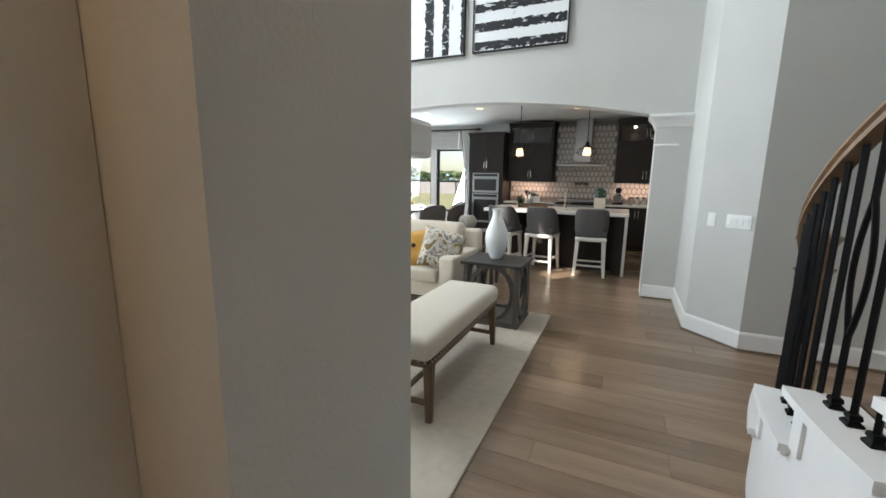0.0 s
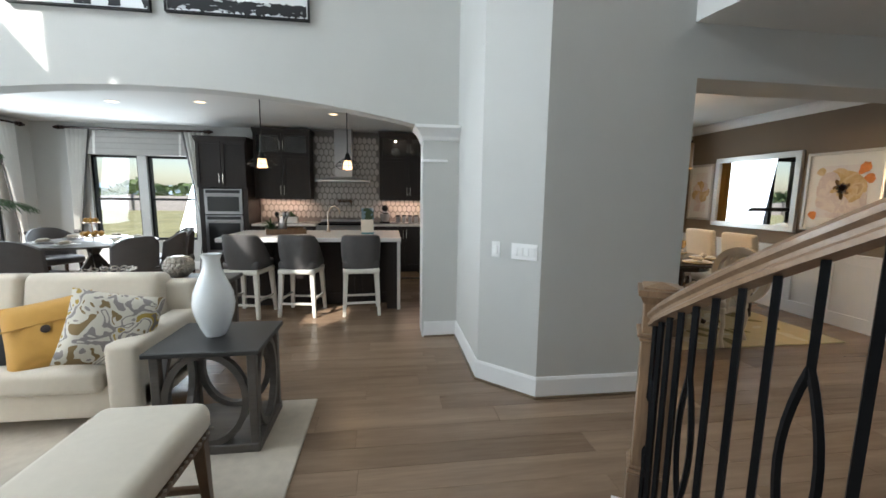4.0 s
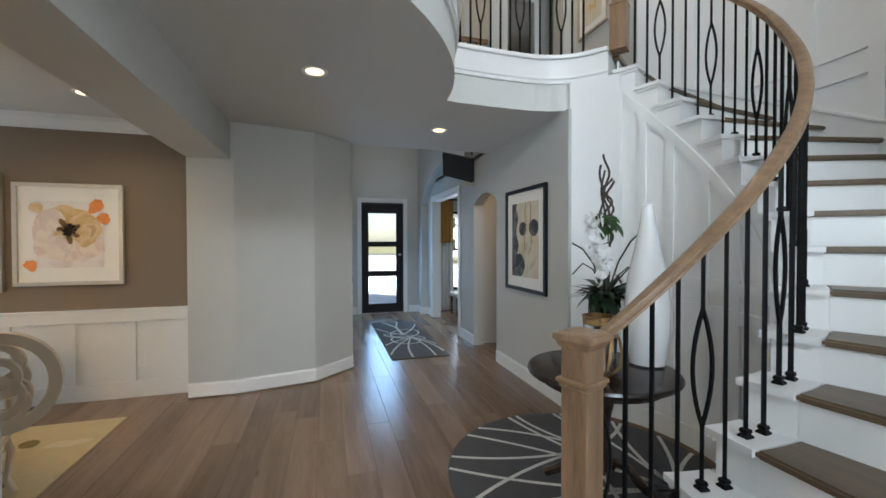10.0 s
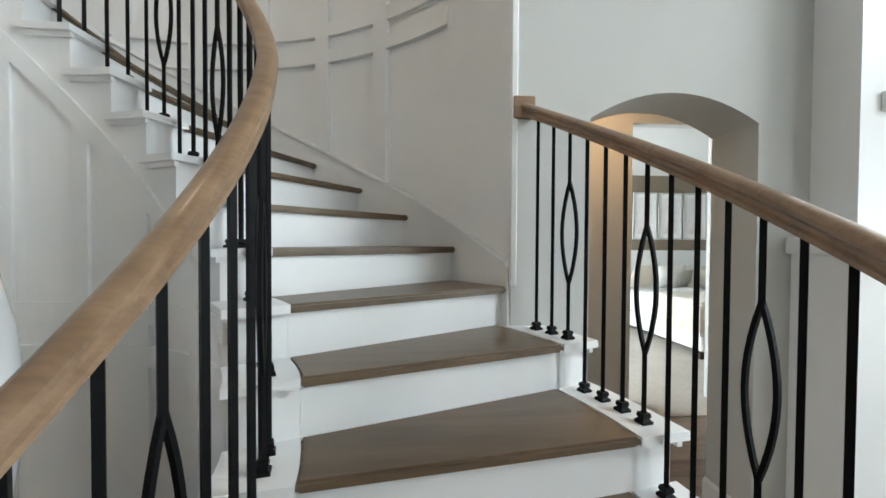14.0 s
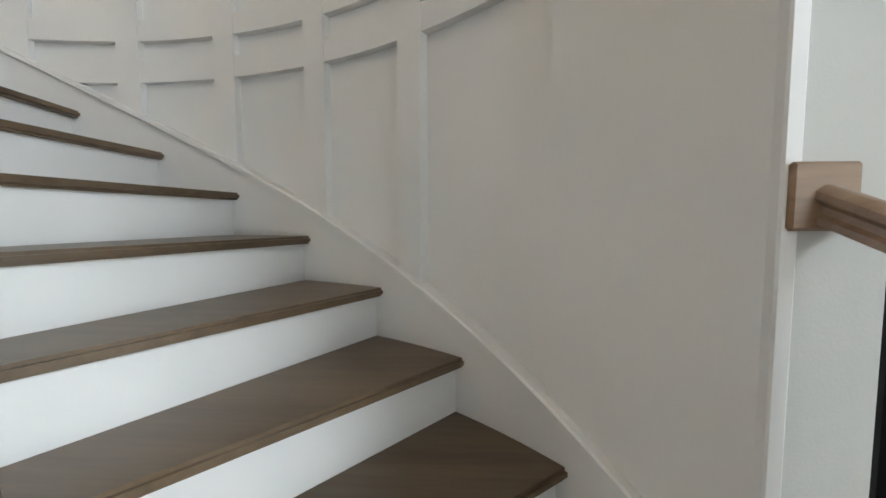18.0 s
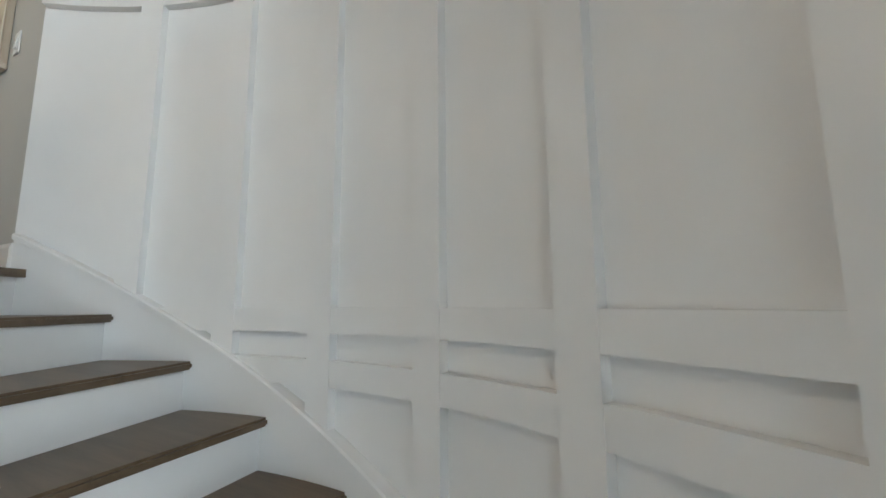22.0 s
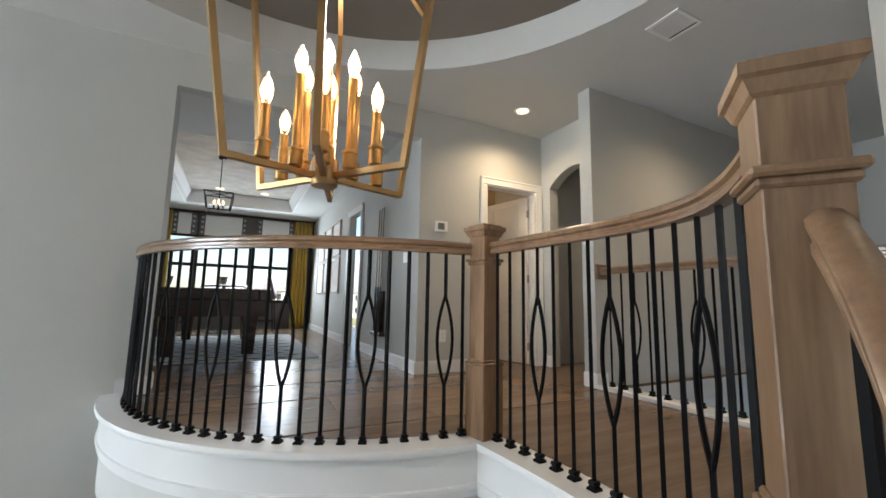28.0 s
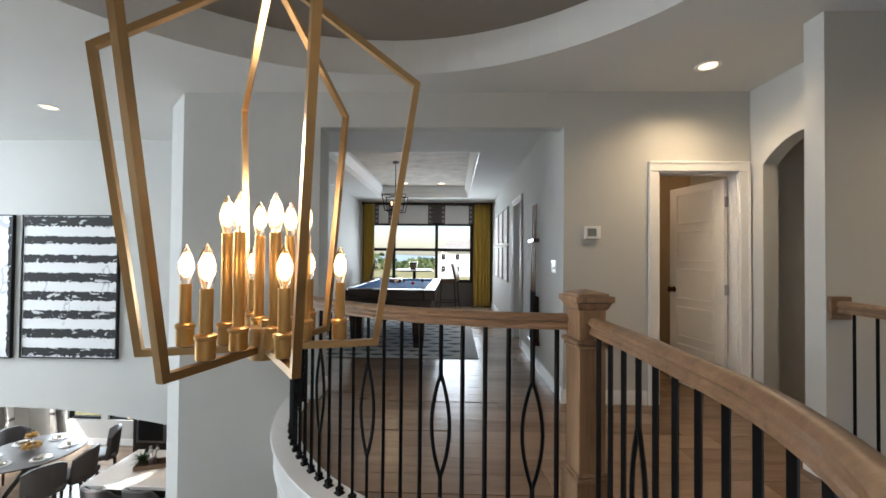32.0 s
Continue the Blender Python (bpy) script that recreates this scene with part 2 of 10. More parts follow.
CHROME = mat("polished_nickel", (0.72, 0.69, 0.64), 0.14, 1.0, var=0.04, bump=0)
BRASS = mat("brushed_brass", (0.42, 0.27, 0.125), 0.33, 1.0, var=0.08, scale=30, bump=0.05)
LINEN = mat("cream_linen", (0.57, 0.51, 0.42), 0.9, var=0.05, scale=25, bump=0.25, bscale=420, sheen=0.3)
RUGM = mat("beige_rug_pile", (0.50, 0.44, 0.36), 0.97, var=0.16, scale=16, bump=0.6, bscale=260)
GREYF = mat("grey_leather", (0.085, 0.08, 0.08), 0.55, var=0.1, scale=14, bump=0.1, bscale=200)
CARPET = mat("beige_carpet", (0.42, 0.38, 0.33), 0.98, var=0.12, scale=20, bump=0.6, bscale=300)
CLEAR = glass("clear_glass")
BULB = glow("warm_filament", (1.0, 0.60, 0.26), 3.0)
DOWNL = glow("downlight_lens", (1.0, 0.72, 0.42), 1.5)

# ---------------------------------------------------------------- mesh helpers


def V(*a):
    return Vector(a)


def part(name, bm, material, parent=None, label="", smooth=False):
    """Link a bmesh as one mesh object under a thing or a part."""
    me = bpy.data.meshes.new(name)
    bmesh.ops.recalc_face_normals(bm, faces=bm.faces)
    bm.to_mesh(me)
    bm.free()
    if smooth:
        for p in me.polygons:
            p.use_smooth = True
        me.set_sharp_from_angle(angle=radians(38))
    me.materials.append(material)
    ob = new(name, me)
    if parent is not None:
        ob.parent = parent
    if label:
        ob["label"] = label
    return ob


def thing(name, m=None, label="", category="", group="", kind=""):
    ob = new(name)
    ob.empty_display_size = 0.1
    if m is not None:
        ob.matrix_world = m
    return tagged(ob, label, category, group, kind)


def solid(name, bm, material, label, category, group="", kind="", smooth=False):
    return tagged(part(name, bm, material, None, "", smooth), label, category, group, kind)


def box(bm, x0, x1, y0, y1, z0, z1, bevel=0.0, seg=1):
    t = bmesh.new() if bevel else bm
    vs = [t.verts.new((x, y, z)) for x in (x0, x1) for y in (y0, y1) for z in (z0, z1)]
    for q in ((0, 1, 3, 2), (4, 6, 7, 5), (0, 4, 5, 1), (2, 3, 7, 6), (0, 2, 6, 4), (1, 5, 7, 3)):
        t.faces.new([vs[i] for i in q])
    if bevel:
        bmesh.ops.recalc_face_normals(t, faces=t.faces)
        bmesh.ops.bevel(t, geom=list(t.edges), offset=bevel, segments=seg, affect="EDGES", profile=0.5)
        join(bm, t)
    return bm


def join(bm, t, m=None):
    if m is not None:
        t.transform(m)
    idx = {v: bm.verts.new(v.co) for v in t.verts}
    for f in t.faces:
        try:
            bm.faces.new([idx[v] for v in f.verts])
        except ValueError:
            pass
    t.free()
    return bm


def B(*a, bevel=0.0, seg=1):
    return box(bmesh.new(), *a, bevel=bevel, seg=seg)


def rod(bm, p0, p1, r0, r1=None, seg=10, cap=True):
    p0, p1 = Vector(p0), Vector(p1)
    r1 = r0 if r1 is None else r1
    d = (p1 - p0).normalized()
    u = d.orthogonal().normalized()
    if abs(d.z) > 0.999:
        u = Vector((1, 0, 0))
    w = d.cross(u)
    a = [bm.verts.new(p0 + r0 * (u * math.cos(t) + w * math.sin(t))) for t in [2 * math.pi * (i + 0.5) / seg for i in range(seg)]]
    b = [bm.verts.new(p1 + r1 * (u * math.cos(t) + w * math.sin(t))) for t in [2 * math.pi * (i + 0.5) / seg for i in range(seg)]]
    for i in range(seg):
        j = (i + 1) % seg
        bm.faces.new((a[i], a[j], b[j], b[i]))
    if cap:
        bm.faces.new(a[::-1])
        bm.faces.new(b)
    return bm


def lathe(bm, profile, seg=24, at=(0, 0, 0), cap=True):
    """profile: (radius, height) from the bottom up."""
    x, y, z = at
    rings = []
    for r, h in profile:
        rings.append([bm.verts.new((x + r * math.cos(2 * math.pi * i / seg), y + r * math.sin(2 * math.pi * i / seg), z + h)) for i in range(seg)])
    for a, b in zip(rings, rings[1:]):
        for i in range(seg):
            j = (i + 1) % seg
            bm.faces.new((a[i], a[j], b[j], b[i]))
    if cap:
        bm.faces.new(rings[0][::-1])
        bm.faces.new(rings[-1])
    return bm


def sweep(bm, path, section, closed=False, level=True):
    """Carry a section of (side, up) pairs along a path; the section stays upright."""
    pts = [Vector(p) for p in path]
    n = len(pts)
    rings = []
    for i, p in enumerate(pts):
        t = (pts[(i + 1) % n] - pts[i - 1]) if (closed or 0 < i < n - 1) else (pts[1] - pts[0] if i == 0 else pts[-1] - pts[-2])
        t.normalize()
        side = Vector((t.y, -t.x, 0))
        if side.length < 1e-6:
            side = Vector((1, 0, 0))
        side.normalize()
        up = Vector((0, 0, 1)) if level else side.cross(t).normalized()
        rings.append([bm.verts.new(p + side * s + up * u) for s, u in section])
    k = len(section)
    pairs = list(zip(rings, rings[1:])) + ([(rings[-1], rings[0])] if closed else [])
    for a, b in pairs:
        for i in range(k):
            j = (i + 1) % k
            bm.faces.new((a[i], a[j], b[j], b[i]))
    if not closed:
        bm.faces.new(rings[0])
        bm.faces.new(rings[-1][::-1])
    return bm


def tube(bm, path, r, seg=8, closed=False):
    """A round bar through points in space; r is one radius or one for each point."""
    pts = [Vector(p) for p in path]
    n = len(pts)
    rs = r if isinstance(r, (list, tuple)) else [r] * n
    last = None
    rings = []
    for i, p in enumerate(pts):
        t = (pts[(i + 1) % n] - pts[i - 1]) if (closed or 0 < i < n - 1) else (pts[1] - pts[0] if i == 0 else pts[-1] - pts[-2])
        t.normalize()
        u = t.orthogonal() if last is None else last - t * last.dot(t)
        u.normalize()
        last = u
        w = t.cross(u)
        rings.append([bm.verts.new(p + rs[i] * (u * math.cos(2 * math.pi * (a + 0.5) / seg) + w * math.sin(2 * math.pi * (a + 0.5) / seg))) for a in range(seg)])
    pairs = list(zip(rings, rings[1:])) + ([(rings[-1], rings[0])] if closed else [])
    for a, b in pairs:
        for i in range(seg):
            j = (i + 1) % seg
            bm.faces.new((a[i], a[j], b[j], b[i]))
    if not closed:
        bm.faces.new(rings[0])
        bm.faces.new(rings[-1][::-1])
    return bm


def prism(bm, poly, z0, z1):
    """An upright block over a plan outline."""
    a = [bm.verts.new((x, y, z0)) for x, y in poly]
    b = [bm.verts.new((x, y, z1)) for x, y in poly]
    n = len(poly)
    for i in range(n):
        j = (i + 1) % n
        bm.faces.new((a[i], a[j], b[j], b[i]))
    for ring in (a, b):
        es = [bm.edges.get((ring[i], ring[(i + 1) % n])) for i in range(n)]
        bmesh.ops.triangle_fill(bm, edges=es, use_beauty=True)
    return bm


def wall_x(name, x0, x1, y0, y1, z0, z1, holes=(), material=None, label="greige painted wall", arch=None):
    """A wall along x, between y0 and y1, with openings (xa, xb, za, zb) cut through it.
    An opening with a fifth number has an arched head that rises by it."""
    return _wall(name, x0, x1, y0, y1, z0, z1, holes, material or PAINT, label, False)


def wall_y(name, y0, y1, x0, x1, z0, z1, holes=(), material=None, label="greige painted wall"):
    return _wall(name, y0, y1, x0, x1, z0, z1, holes, material or PAINT, label, True)


def _wall(name, a0, a1, b0, b1, z0, z1, holes, material, label, along_y):
    bm = bmesh.new()

    def blk(u0, u1, w0, w1):
        if u1 - u0 > 1e-4 and w1 - w0 > 1e-4:
            if along_y:
                box(bm, b0, b1, u0, u1, w0, w1)
            else:
                box(bm, u0, u1, b0, b1, w0, w1)

    us = sorted({a0, a1, *[h[0] for h in holes], *[h[1] for h in holes]})
    for u0, u1 in zip(us, us[1:]):
        here = sorted([h for h in holes if h[0] <= u0 + 1e-6 and h[1] >= u1 - 1e-6], key=lambda h: h[2])
        low = z0
        for h in here:
            blk(u0, u1, low, h[2])
            low = h[3]
            if len(h) > 4:
                n, rise = 16, h[4]
                for i in range(n):
                    ua, ub = u0 + (u1 - u0) * i / n, u0 + (u1 - u0) * (i + 1) / n
                    za = h[3] + rise * (1 - (2 * (ua - u0) / (u1 - u0) - 1) ** 2)
                    zb = h[3] + rise * (1 - (2 * (ub - u0) / (u1 - u0) - 1) ** 2)
                    pts = [(ua, za), (ub, zb), (ub, h[3] + rise + 0.001), (ua, h[3] + rise + 0.001)]
                    r = [[bm.verts.new((b, u, w) if along_y else (u, b, w)) for u, w in pts] for b in (b0, b1)]
                    bm.faces.new(r[0])
                    bm.faces.new(r[1][::-1])
                    for k in range(4):
                        bm.faces.new((r[0][k], r[0][(k + 1) % 4], r[1][(k + 1) % 4], r[1][k]))
                low = h[3] + rise + 0.001
        blk(u0, u1, low, z1)
    bmesh.ops.remove_doubles(bm, verts=bm.verts[:], dist=1e-5)
    return solid(name, bm, material, label, "wall", kind="structure")


def base_run(name, pts, h=0.145, d=0.016, z=0.0, parent=None):
    """A baseboard along a run of plan points, its face to the right of the way."""
    bm = sweep(bmesh.new(), [(x, y, z) for x, y in pts], [(0.001, 0), (d, 0), (d, h - 0.02), (d * 0.5, h), (0.001, h)])
    return solid(name, bm, WHITE, "white painted baseboard along the wall", "baseboard", kind="structure")


def shoe_run(pts, z=0.0):
    bm = sweep(bmesh.new(), [(x, y, z) for x, y in pts], [(0.016, 0), (0.028, 0), (0.026, 0.014), (0.016, 0.018)])
    return solid("trim", bm, TREAD, "dark oak shoe moulding along the floor", "trim", kind="structure")

# ---------------------------------------------------------------- plan
RISE, STEPS = 0.185, 17
F2 = RISE * STEPS            # upper floor
CEIL1, CEIL2 = 2.69, 5.815   # ceilings
CX, CY = 3.2, 1.6            # centre of the round stair
R_WALL, R_OUT, R_IN = 2.243, 2.2, 1.22
BX, BY, BR = 4.25, 4.08, 1.935   # the round balcony


def polar(r, deg, z=None, c=(CX, CY)):
    x, y = c[0] + r * math.cos(radians(deg)), c[1] + r * math.sin(radians(deg))
    return (x, y) if z is None else (x, y, z)


def nose_deg(k):
    return 210.5 + (9.63 if k >= 7 else 10.1) * (k - 7)


def k_at(deg):
    d = deg - 210.5
    return 7 + d / (9.63 if d >= 0 else 10.1)


def arc(r, a0, a1, n, z=None, c=(CX, CY)):
    return [polar(r, a0 + (a1 - a0) * i / n, z, c) for i in range(n + 1)]


def ring_block(bm, r0, r1, a0, a1, z0, z1, n=4):
    """A curved block between two radii, two angles and two heights."""
    inner, outer = arc(r0, a0, a1, n), arc(r1, a0, a1, n)
    rows = []
    for (xi, yi), (xo, yo) in zip(inner, outer):
        rows.append([bm.verts.new(p) for p in ((xi, yi, z0), (xo, yo, z0), (xo, yo, z1), (xi, yi, z1))])
    for a, b in zip(rows, rows[1:]):
        for i in range(4):
            j = (i + 1) % 4
            bm.faces.new((a[i], a[j], b[j], b[i]))
    bm.faces.new(rows[0])
    bm.faces.new(rows[-1][::-1])
    return bm


# outline of the upper floor: the round balcony, the small arc to the top newel, the top step, the foyer well
GX, GY, GR = 4.176, 3.987, 1.7495      # ring of the gallery balusters


def small_arc(n=10, off=0.0):
    # from the second newel to the top newel: nearly straight, then curling in to the stairs
    knots = [Vector(p) for p in ((4.222, 2.30), (4.228, 2.14), (4.246, 1.86), (4.256, 1.56), (4.25, 1.3), (4.19, 1.07), (4.08, 0.895), (3.9, 0.735), (3.7, 0.6))]
    out = []
    for i in range(n + 1):
        u = i / n * (len(knots) - 3) * 0.99999
        k = int(u)
        t = u - k
        p0, p1, p2, p3 = knots[k:k + 4]
        p = 0.5 * (2 * p1 + (p2 - p0) * t + (2 * p0 - 5 * p1 + 4 * p2 - p3) * t * t + (3 * p1 - p0 - 3 * p2 + p3) * t ** 3)
        d = 0.5 * ((p2 - p0) + 2 * (2 * p0 - 5 * p1 + 4 * p2 - p3) * t + 3 * (3 * p1 - p0 - 3 * p2 + p3) * t * t)
        nrm = Vector((-d.y, d.x)).normalized()
        out.append((p.x + off * nrm.x, p.y + off * nrm.y))
    return out


BIG_ARC = arc(BR, 184.0, 267.0, 22, None, (BX, BY))
SMALL_ARC = small_arc(18, -0.062)
EDGE = BIG_ARC + SMALL_ARC[1:]
UPPER = EDGE + [polar(R_WALL, nose_deg(17)), (4.58, -2.6), (9.5, -2.6), (9.5, 1.05), (5.9, 1.05), (5.9, 2.84), (9.5, 2.84), (9.5, 10.6), (1.3, 10.6), (1.3, 4.1), (2.32, 4.1)]

# ---------------------------------------------------------------- shell
FLOOR = solid("floor", B(-6.2, 9.7, -6.5, 10.4, -0.2, -0.006), PLANK, "grey-brown wide oak plank floor", "floor", kind="structure")
solid("ceiling_1", prism(bmesh.new(), UPPER, CEIL1, F2 - 0.012), CEIL, "smooth painted ceiling under the round balcony", "ceiling", kind="structure")
FLOOR_UP = solid("floor_upper", prism(bmesh.new(), UPPER, F2 - 0.012, F2 - 0.004), PLANK, "grey-brown oak floor of the upper landing", "floor", kind="structure")
solid("ceiling_kitchen", B(-6.2, 1.34, 5.72, 9.8, CEIL1, CEIL1 + 0.2), CEIL, "painted kitchen ceiling", "ceiling", kind="structure")

# upper ceiling with its round recess, and the dark disc inside it
_outer = [(-4.64, -2.6), (9.7, -2.6), (9.7, 4.08), (1.35, 4.08), (1.35, 5.7), (-4.64, 5.7)]
bm = bmesh.new()
DOME = (3.2, 1.55)
hole = arc(2.13, 0, 360, 64, None, DOME)[:-1]
for z in (CEIL2, CEIL2 + 0.3):
    o = [bm.verts.new((x, y, z)) for x, y in _outer]
    i_ = [bm.verts.new((x, y, z)) for x, y in hole]
    es = [bm.edges.new((v, r[(k + 1) % len(r)])) for r in (o, i_) for k, v in enumerate(r)]
    bmesh.ops.triangle_fill(bm, edges=es, use_beauty=True)
solid("ceiling_2", bm, CEIL, "painted upper ceiling with a round recess", "ceiling", kind="structure")
bm = ring_block(bmesh.new(), 2.13, 2.18, 0, 360, CEIL2 - 0.001, CEIL2 + 0.27, 64)
for v in bm.verts:
    v.co.x += DOME[0] - CX
    v.co.y += DOME[1] - CY
solid("trim_dome_band", bm, CEIL, "pale band round the ceiling recess", "trim", kind="structure")
solid("ceiling_dome", lathe(bmesh.new(), [(2.18, CEIL2 + 0.27), (2.18, CEIL2 + 0.3)], 64, (DOME[0], DOME[1], 0)), DOMEP, "taupe painted disc inside the ceiling recess", "ceiling", kind="structure")

# living room
wall_x("wall_arch", -4.5, 0.93, 5.49, 5.72, 0, CEIL2 + 0.05, [(-4.38, 0.565, 0, 2.17, 0.27)], label="tall greige wall with a wide low arch to the kitchen")
solid("wall_pillar", prism(bmesh.new(), [(0.93, 5.72), (0.925, 4.38), (1.285, 4.02), (2.37, 4.02), (2.37, 4.4), (1.34, 4.4), (1.34, 5.72)], 0, CEIL2 + 0.05), PAINT, "greige painted pillar with a canted corner", "wall", kind="structure")
T_Y = [(1.2, 2.06), (2.45, 2.93), (3.35, 3.88), (4.3, 4.8)]
wall_y("wall_living_window", 0.21, 5.72, -4.62, -4.5, 0, CEIL2 + 0.05, [(1.0, 5.13, 0.12, 2.75), *[(a, b, 4.74, 5.52) for a, b in T_Y]], label="greige wall with tall windows and high transoms")
wall_x("wall_hearth", -4.5, 1.262, 0.21, 0.52, 0, CEIL2 + 0.05, [(0.02, 0.88, 0, 2.1, 0.135)], label="greige wall with an arched opening beside the stairs")
solid("wall_pilaster_left", B(-4.5, -4.38, 5.41, 5.72, 0, 2.03), PAINT, "greige pilaster under the arch", "wall", kind="structure")
solid("wall_pilaster_right", B(0.565, 0.929, 5.41, 5.489, 0, 2.03), PAINT, "greige pilaster under the arch", "wall", kind="structure")

# round stair wall
bm = ring_block(bmesh.new(), R_WALL, R_WALL + 0.13, 209.0, 308.2, 0, CEIL2 + 0.05, 60)
WCURVE = solid("wall_round", bm, WHITE, "white round stair wall with raised panels", "wall", kind="structure", smooth=True)
wall_x("wall_landing", 4.58, 5.76, -0.3, -0.17, F2, CEIL2 + 0.05, label="greige wall of the upper landing")
solid("trim_corner", B(1.236, 1.267, 0.493, 0.535, 1.3, CEIL2, bevel=0.004), WHITE, "white corner bead where the stair wall begins", "trim", kind="structure")

# entry hall
wall_x("wall_entry", 4.05, 5.6, 0.9, 1.05, 0, CEIL1, label="greige wall of the entry hall")
wall_x("wall_entry_niche", 5.6, 6.45, 0.9, 1.05, 0, 2.93, [(5.62, 6.43, 0, 2.05, 0.13)], label="greige wall with a small arch in the entry hall")
wall_x("wall_study", 6.45, 9.52, 0.9, 1.05, 0, 3.1, [(7.12, 8.75, 0, 2.34)], label="greige wall of the entry with the study doorway")
wall_x("wall_study_arch", 6.45, 9.52, 1.0505, 1.19, 0, 3.1, [(6.45, 9.16, 0, 2.32, 0.56)], label="greige arch framing the study doorway")
wall_x("wall_study_upper", 6.45, 9.52, 1.0505, 1.19, 3.1, CEIL2 + 0.05, label="greige upper wall of the tall entry")
wall_x("wall_niche_back", 5.2, 6.6, -0.75, -0.62, 0, CEIL1, label="warm lit back of the side hall")
wall_y("wall_niche_side", -0.62, 0.9, 6.5, 6.6, 0, CEIL1, label="side of the side hall")
wall_y("wall_niche_side_2", -0.62, 0.9, 5.1, 5.2, 0, CEIL1, label="side of the side hall")
wall_y("wall_front", -2.6, 3.1, 9.52, 9.7, 0, CEIL2 + 0.05, [(1.5, 2.42, 0, 2.35), (-0.75, 0.42, 0.45, 2.2)], label="greige front wall with the entry door")
solid("wall_hall", prism(bmesh.new(), [(5.3, 4.4), (5.3, 3.99), (5.46, 3.24), (5.83, 2.83), (9.52, 2.83), (9.52, 2.96), (5.98, 2.96), (5.66, 3.3), (5.53, 4.4)], 0, CEIL1), PAINT, "greige canted wall between dining room and entry", "wall", kind="structure")
wall_x("wall_foyer_upper", 5.785, 9.52, 2.885, 3.02, CEIL1, CEIL2 + 0.05, label="greige wall end on the upper landing")
wall_x("wall_beam", 2.37, 5.3, 4.02, 4.4, 2.325, CEIL1, label="dropped beam over the dining room opening")

# dining room
wall_y("wall_dining", 4.4, 8.0, 5.53, 5.66, 0, CEIL1, material=TAUPE, label="taupe dining room wall")
wall_x("wall_dining_window", 1.34, 5.66, 7.9, 8.05, 0, CEIL1, [(2.6, 4.9, 0.5, 2.25)], material=TAUPE, label="taupe dining room wall with a window")
wall_y("wall_dining_left", 4.4, 9.8, 1.2, 1.34, 0, CEIL1, label="wall between kitchen and dining room")

# kitchen
wall_x("wall_kitchen", -6.2, 1.34, 9.6, 9.8, 0, CEIL1, [(-5.15, -4.35, 0.56, 2.13), (-4.2, -3.4, 0.56, 2.13)], label="greige kitchen wall with windows")
wall_y("wall_breakfast", 5.72, 9.6, -6.2, -6.05, 0, CEIL1, [(7.0, 8.9, 0.5, 2.13)], label="greige breakfast nook wall with windows")
wall_x("wall_breakfast_back", -6.2, -4.5, 5.5, 5.72, 0, CEIL1, label="plain wall of the breakfast nook")

wall_x("wall_outer", 1.5, 9.7, -2.75, -2.6, 0, CEIL2 + 0.05, label="plain outer wall")
wall_y("wall_outer_side", -2.75, -1.3, 1.5, 1.6, CEIL1, CEIL2 + 0.05, label="plain outer wall")

# small hall behind the arch, and the bedroom beyond
wall_x("wall_vestibule", -1.6, 1.5, -1.3, -1.18, 0, CEIL1, [(-1.13, -0.3, 0, 2.6)], label="warm lit wall of the small hall")
wall_y("wall_vestibule_left", -1.18, 0.21, -1.6, -1.48, 0, CEIL1, label="side of the small hall")
wall_y("wall_vestibule_right", -1.18, 0.05, 1.4, 1.5, 0, CEIL1, label="side of the small hall")
solid("wall_vestibule_pier", B(-0.26, -0.109, 0.07, 0.209, 0, CEIL1), PAINT, "greige return of the small hall beside the arch", "wall", kind="structure")
solid("ceiling_vestibule", B(-4.7, 1.41, -4.65, 0.21, CEIL1, CEIL1 + 0.1), CEIL, "ceiling of the small hall and bedroom", "ceiling", kind="structure")
wall_x("wall_bedroom", -4.7, 1.5, -4.65, -4.5, 0, CEIL1, material=TAUPE, label="taupe bedroom wall")
wall_y("wall_bedroom_side", -4.5, -1.3, 1.4, 1.5, 0, CEIL1, [(-4.1, -2.3, 0.5, 2.2)], label="bedroom wall with a window")
wall_y("wall_bedroom_far", -4.5, -1.3, -4.7, -4.58, 0, CEIL1, label="bedroom wall")
wall_x("wall_bedroom_near", -4.7, -1.6, -1.3, -1.18, 0, CEIL1, label="bedroom wall")
solid("floor_bedroom", prism(bmesh.new(), [(-4.58, -4.5), (1.4, -4.5), (1.4, -0.88), (-1.48, -0.88), (-1.48, -1.3), (-4.58, -1.3)], -0.005, 0.008), CARPET, "beige bedroom carpet", "carpet", kind="structure")

# upper floor
wall_x("wall_gallery", 2.37, 7.5, 4.02, 4.14, F2, CEIL2 + 0.05, [(2.37, 4.617, F2, 5.507), (5.415, 6.09, F2, 5.127)], label="greige gallery wall with the game room opening")
solid("wall_gallery_post", B(2.37, 2.504, 4.02, 4.26, F2, 5.507), PAINT, "jamb of the game room opening", "wall", kind="structure")
wall_y("wall_passage", 3.02, 4.02, 6.19, 6.31, F2, CEIL2 + 0.05, [(3.1, 3.88, F2, 5.16, 0.17)], label="greige wall with an arched passage")
wall_y("wall_bed_arch", -0.3, 1.07, 5.76, 6.02, F2, CEIL2 + 0.05, [(0.0, 0.83, F2, 5.18, 0.14)], label="greige wall with an arch before the bedroom door")
wall_x("wall_bed_return", 6.02, 9.5, 0.93, 1.068, F2 - 0.4, CEIL2 + 0.05, label="greige wall above the foyer")
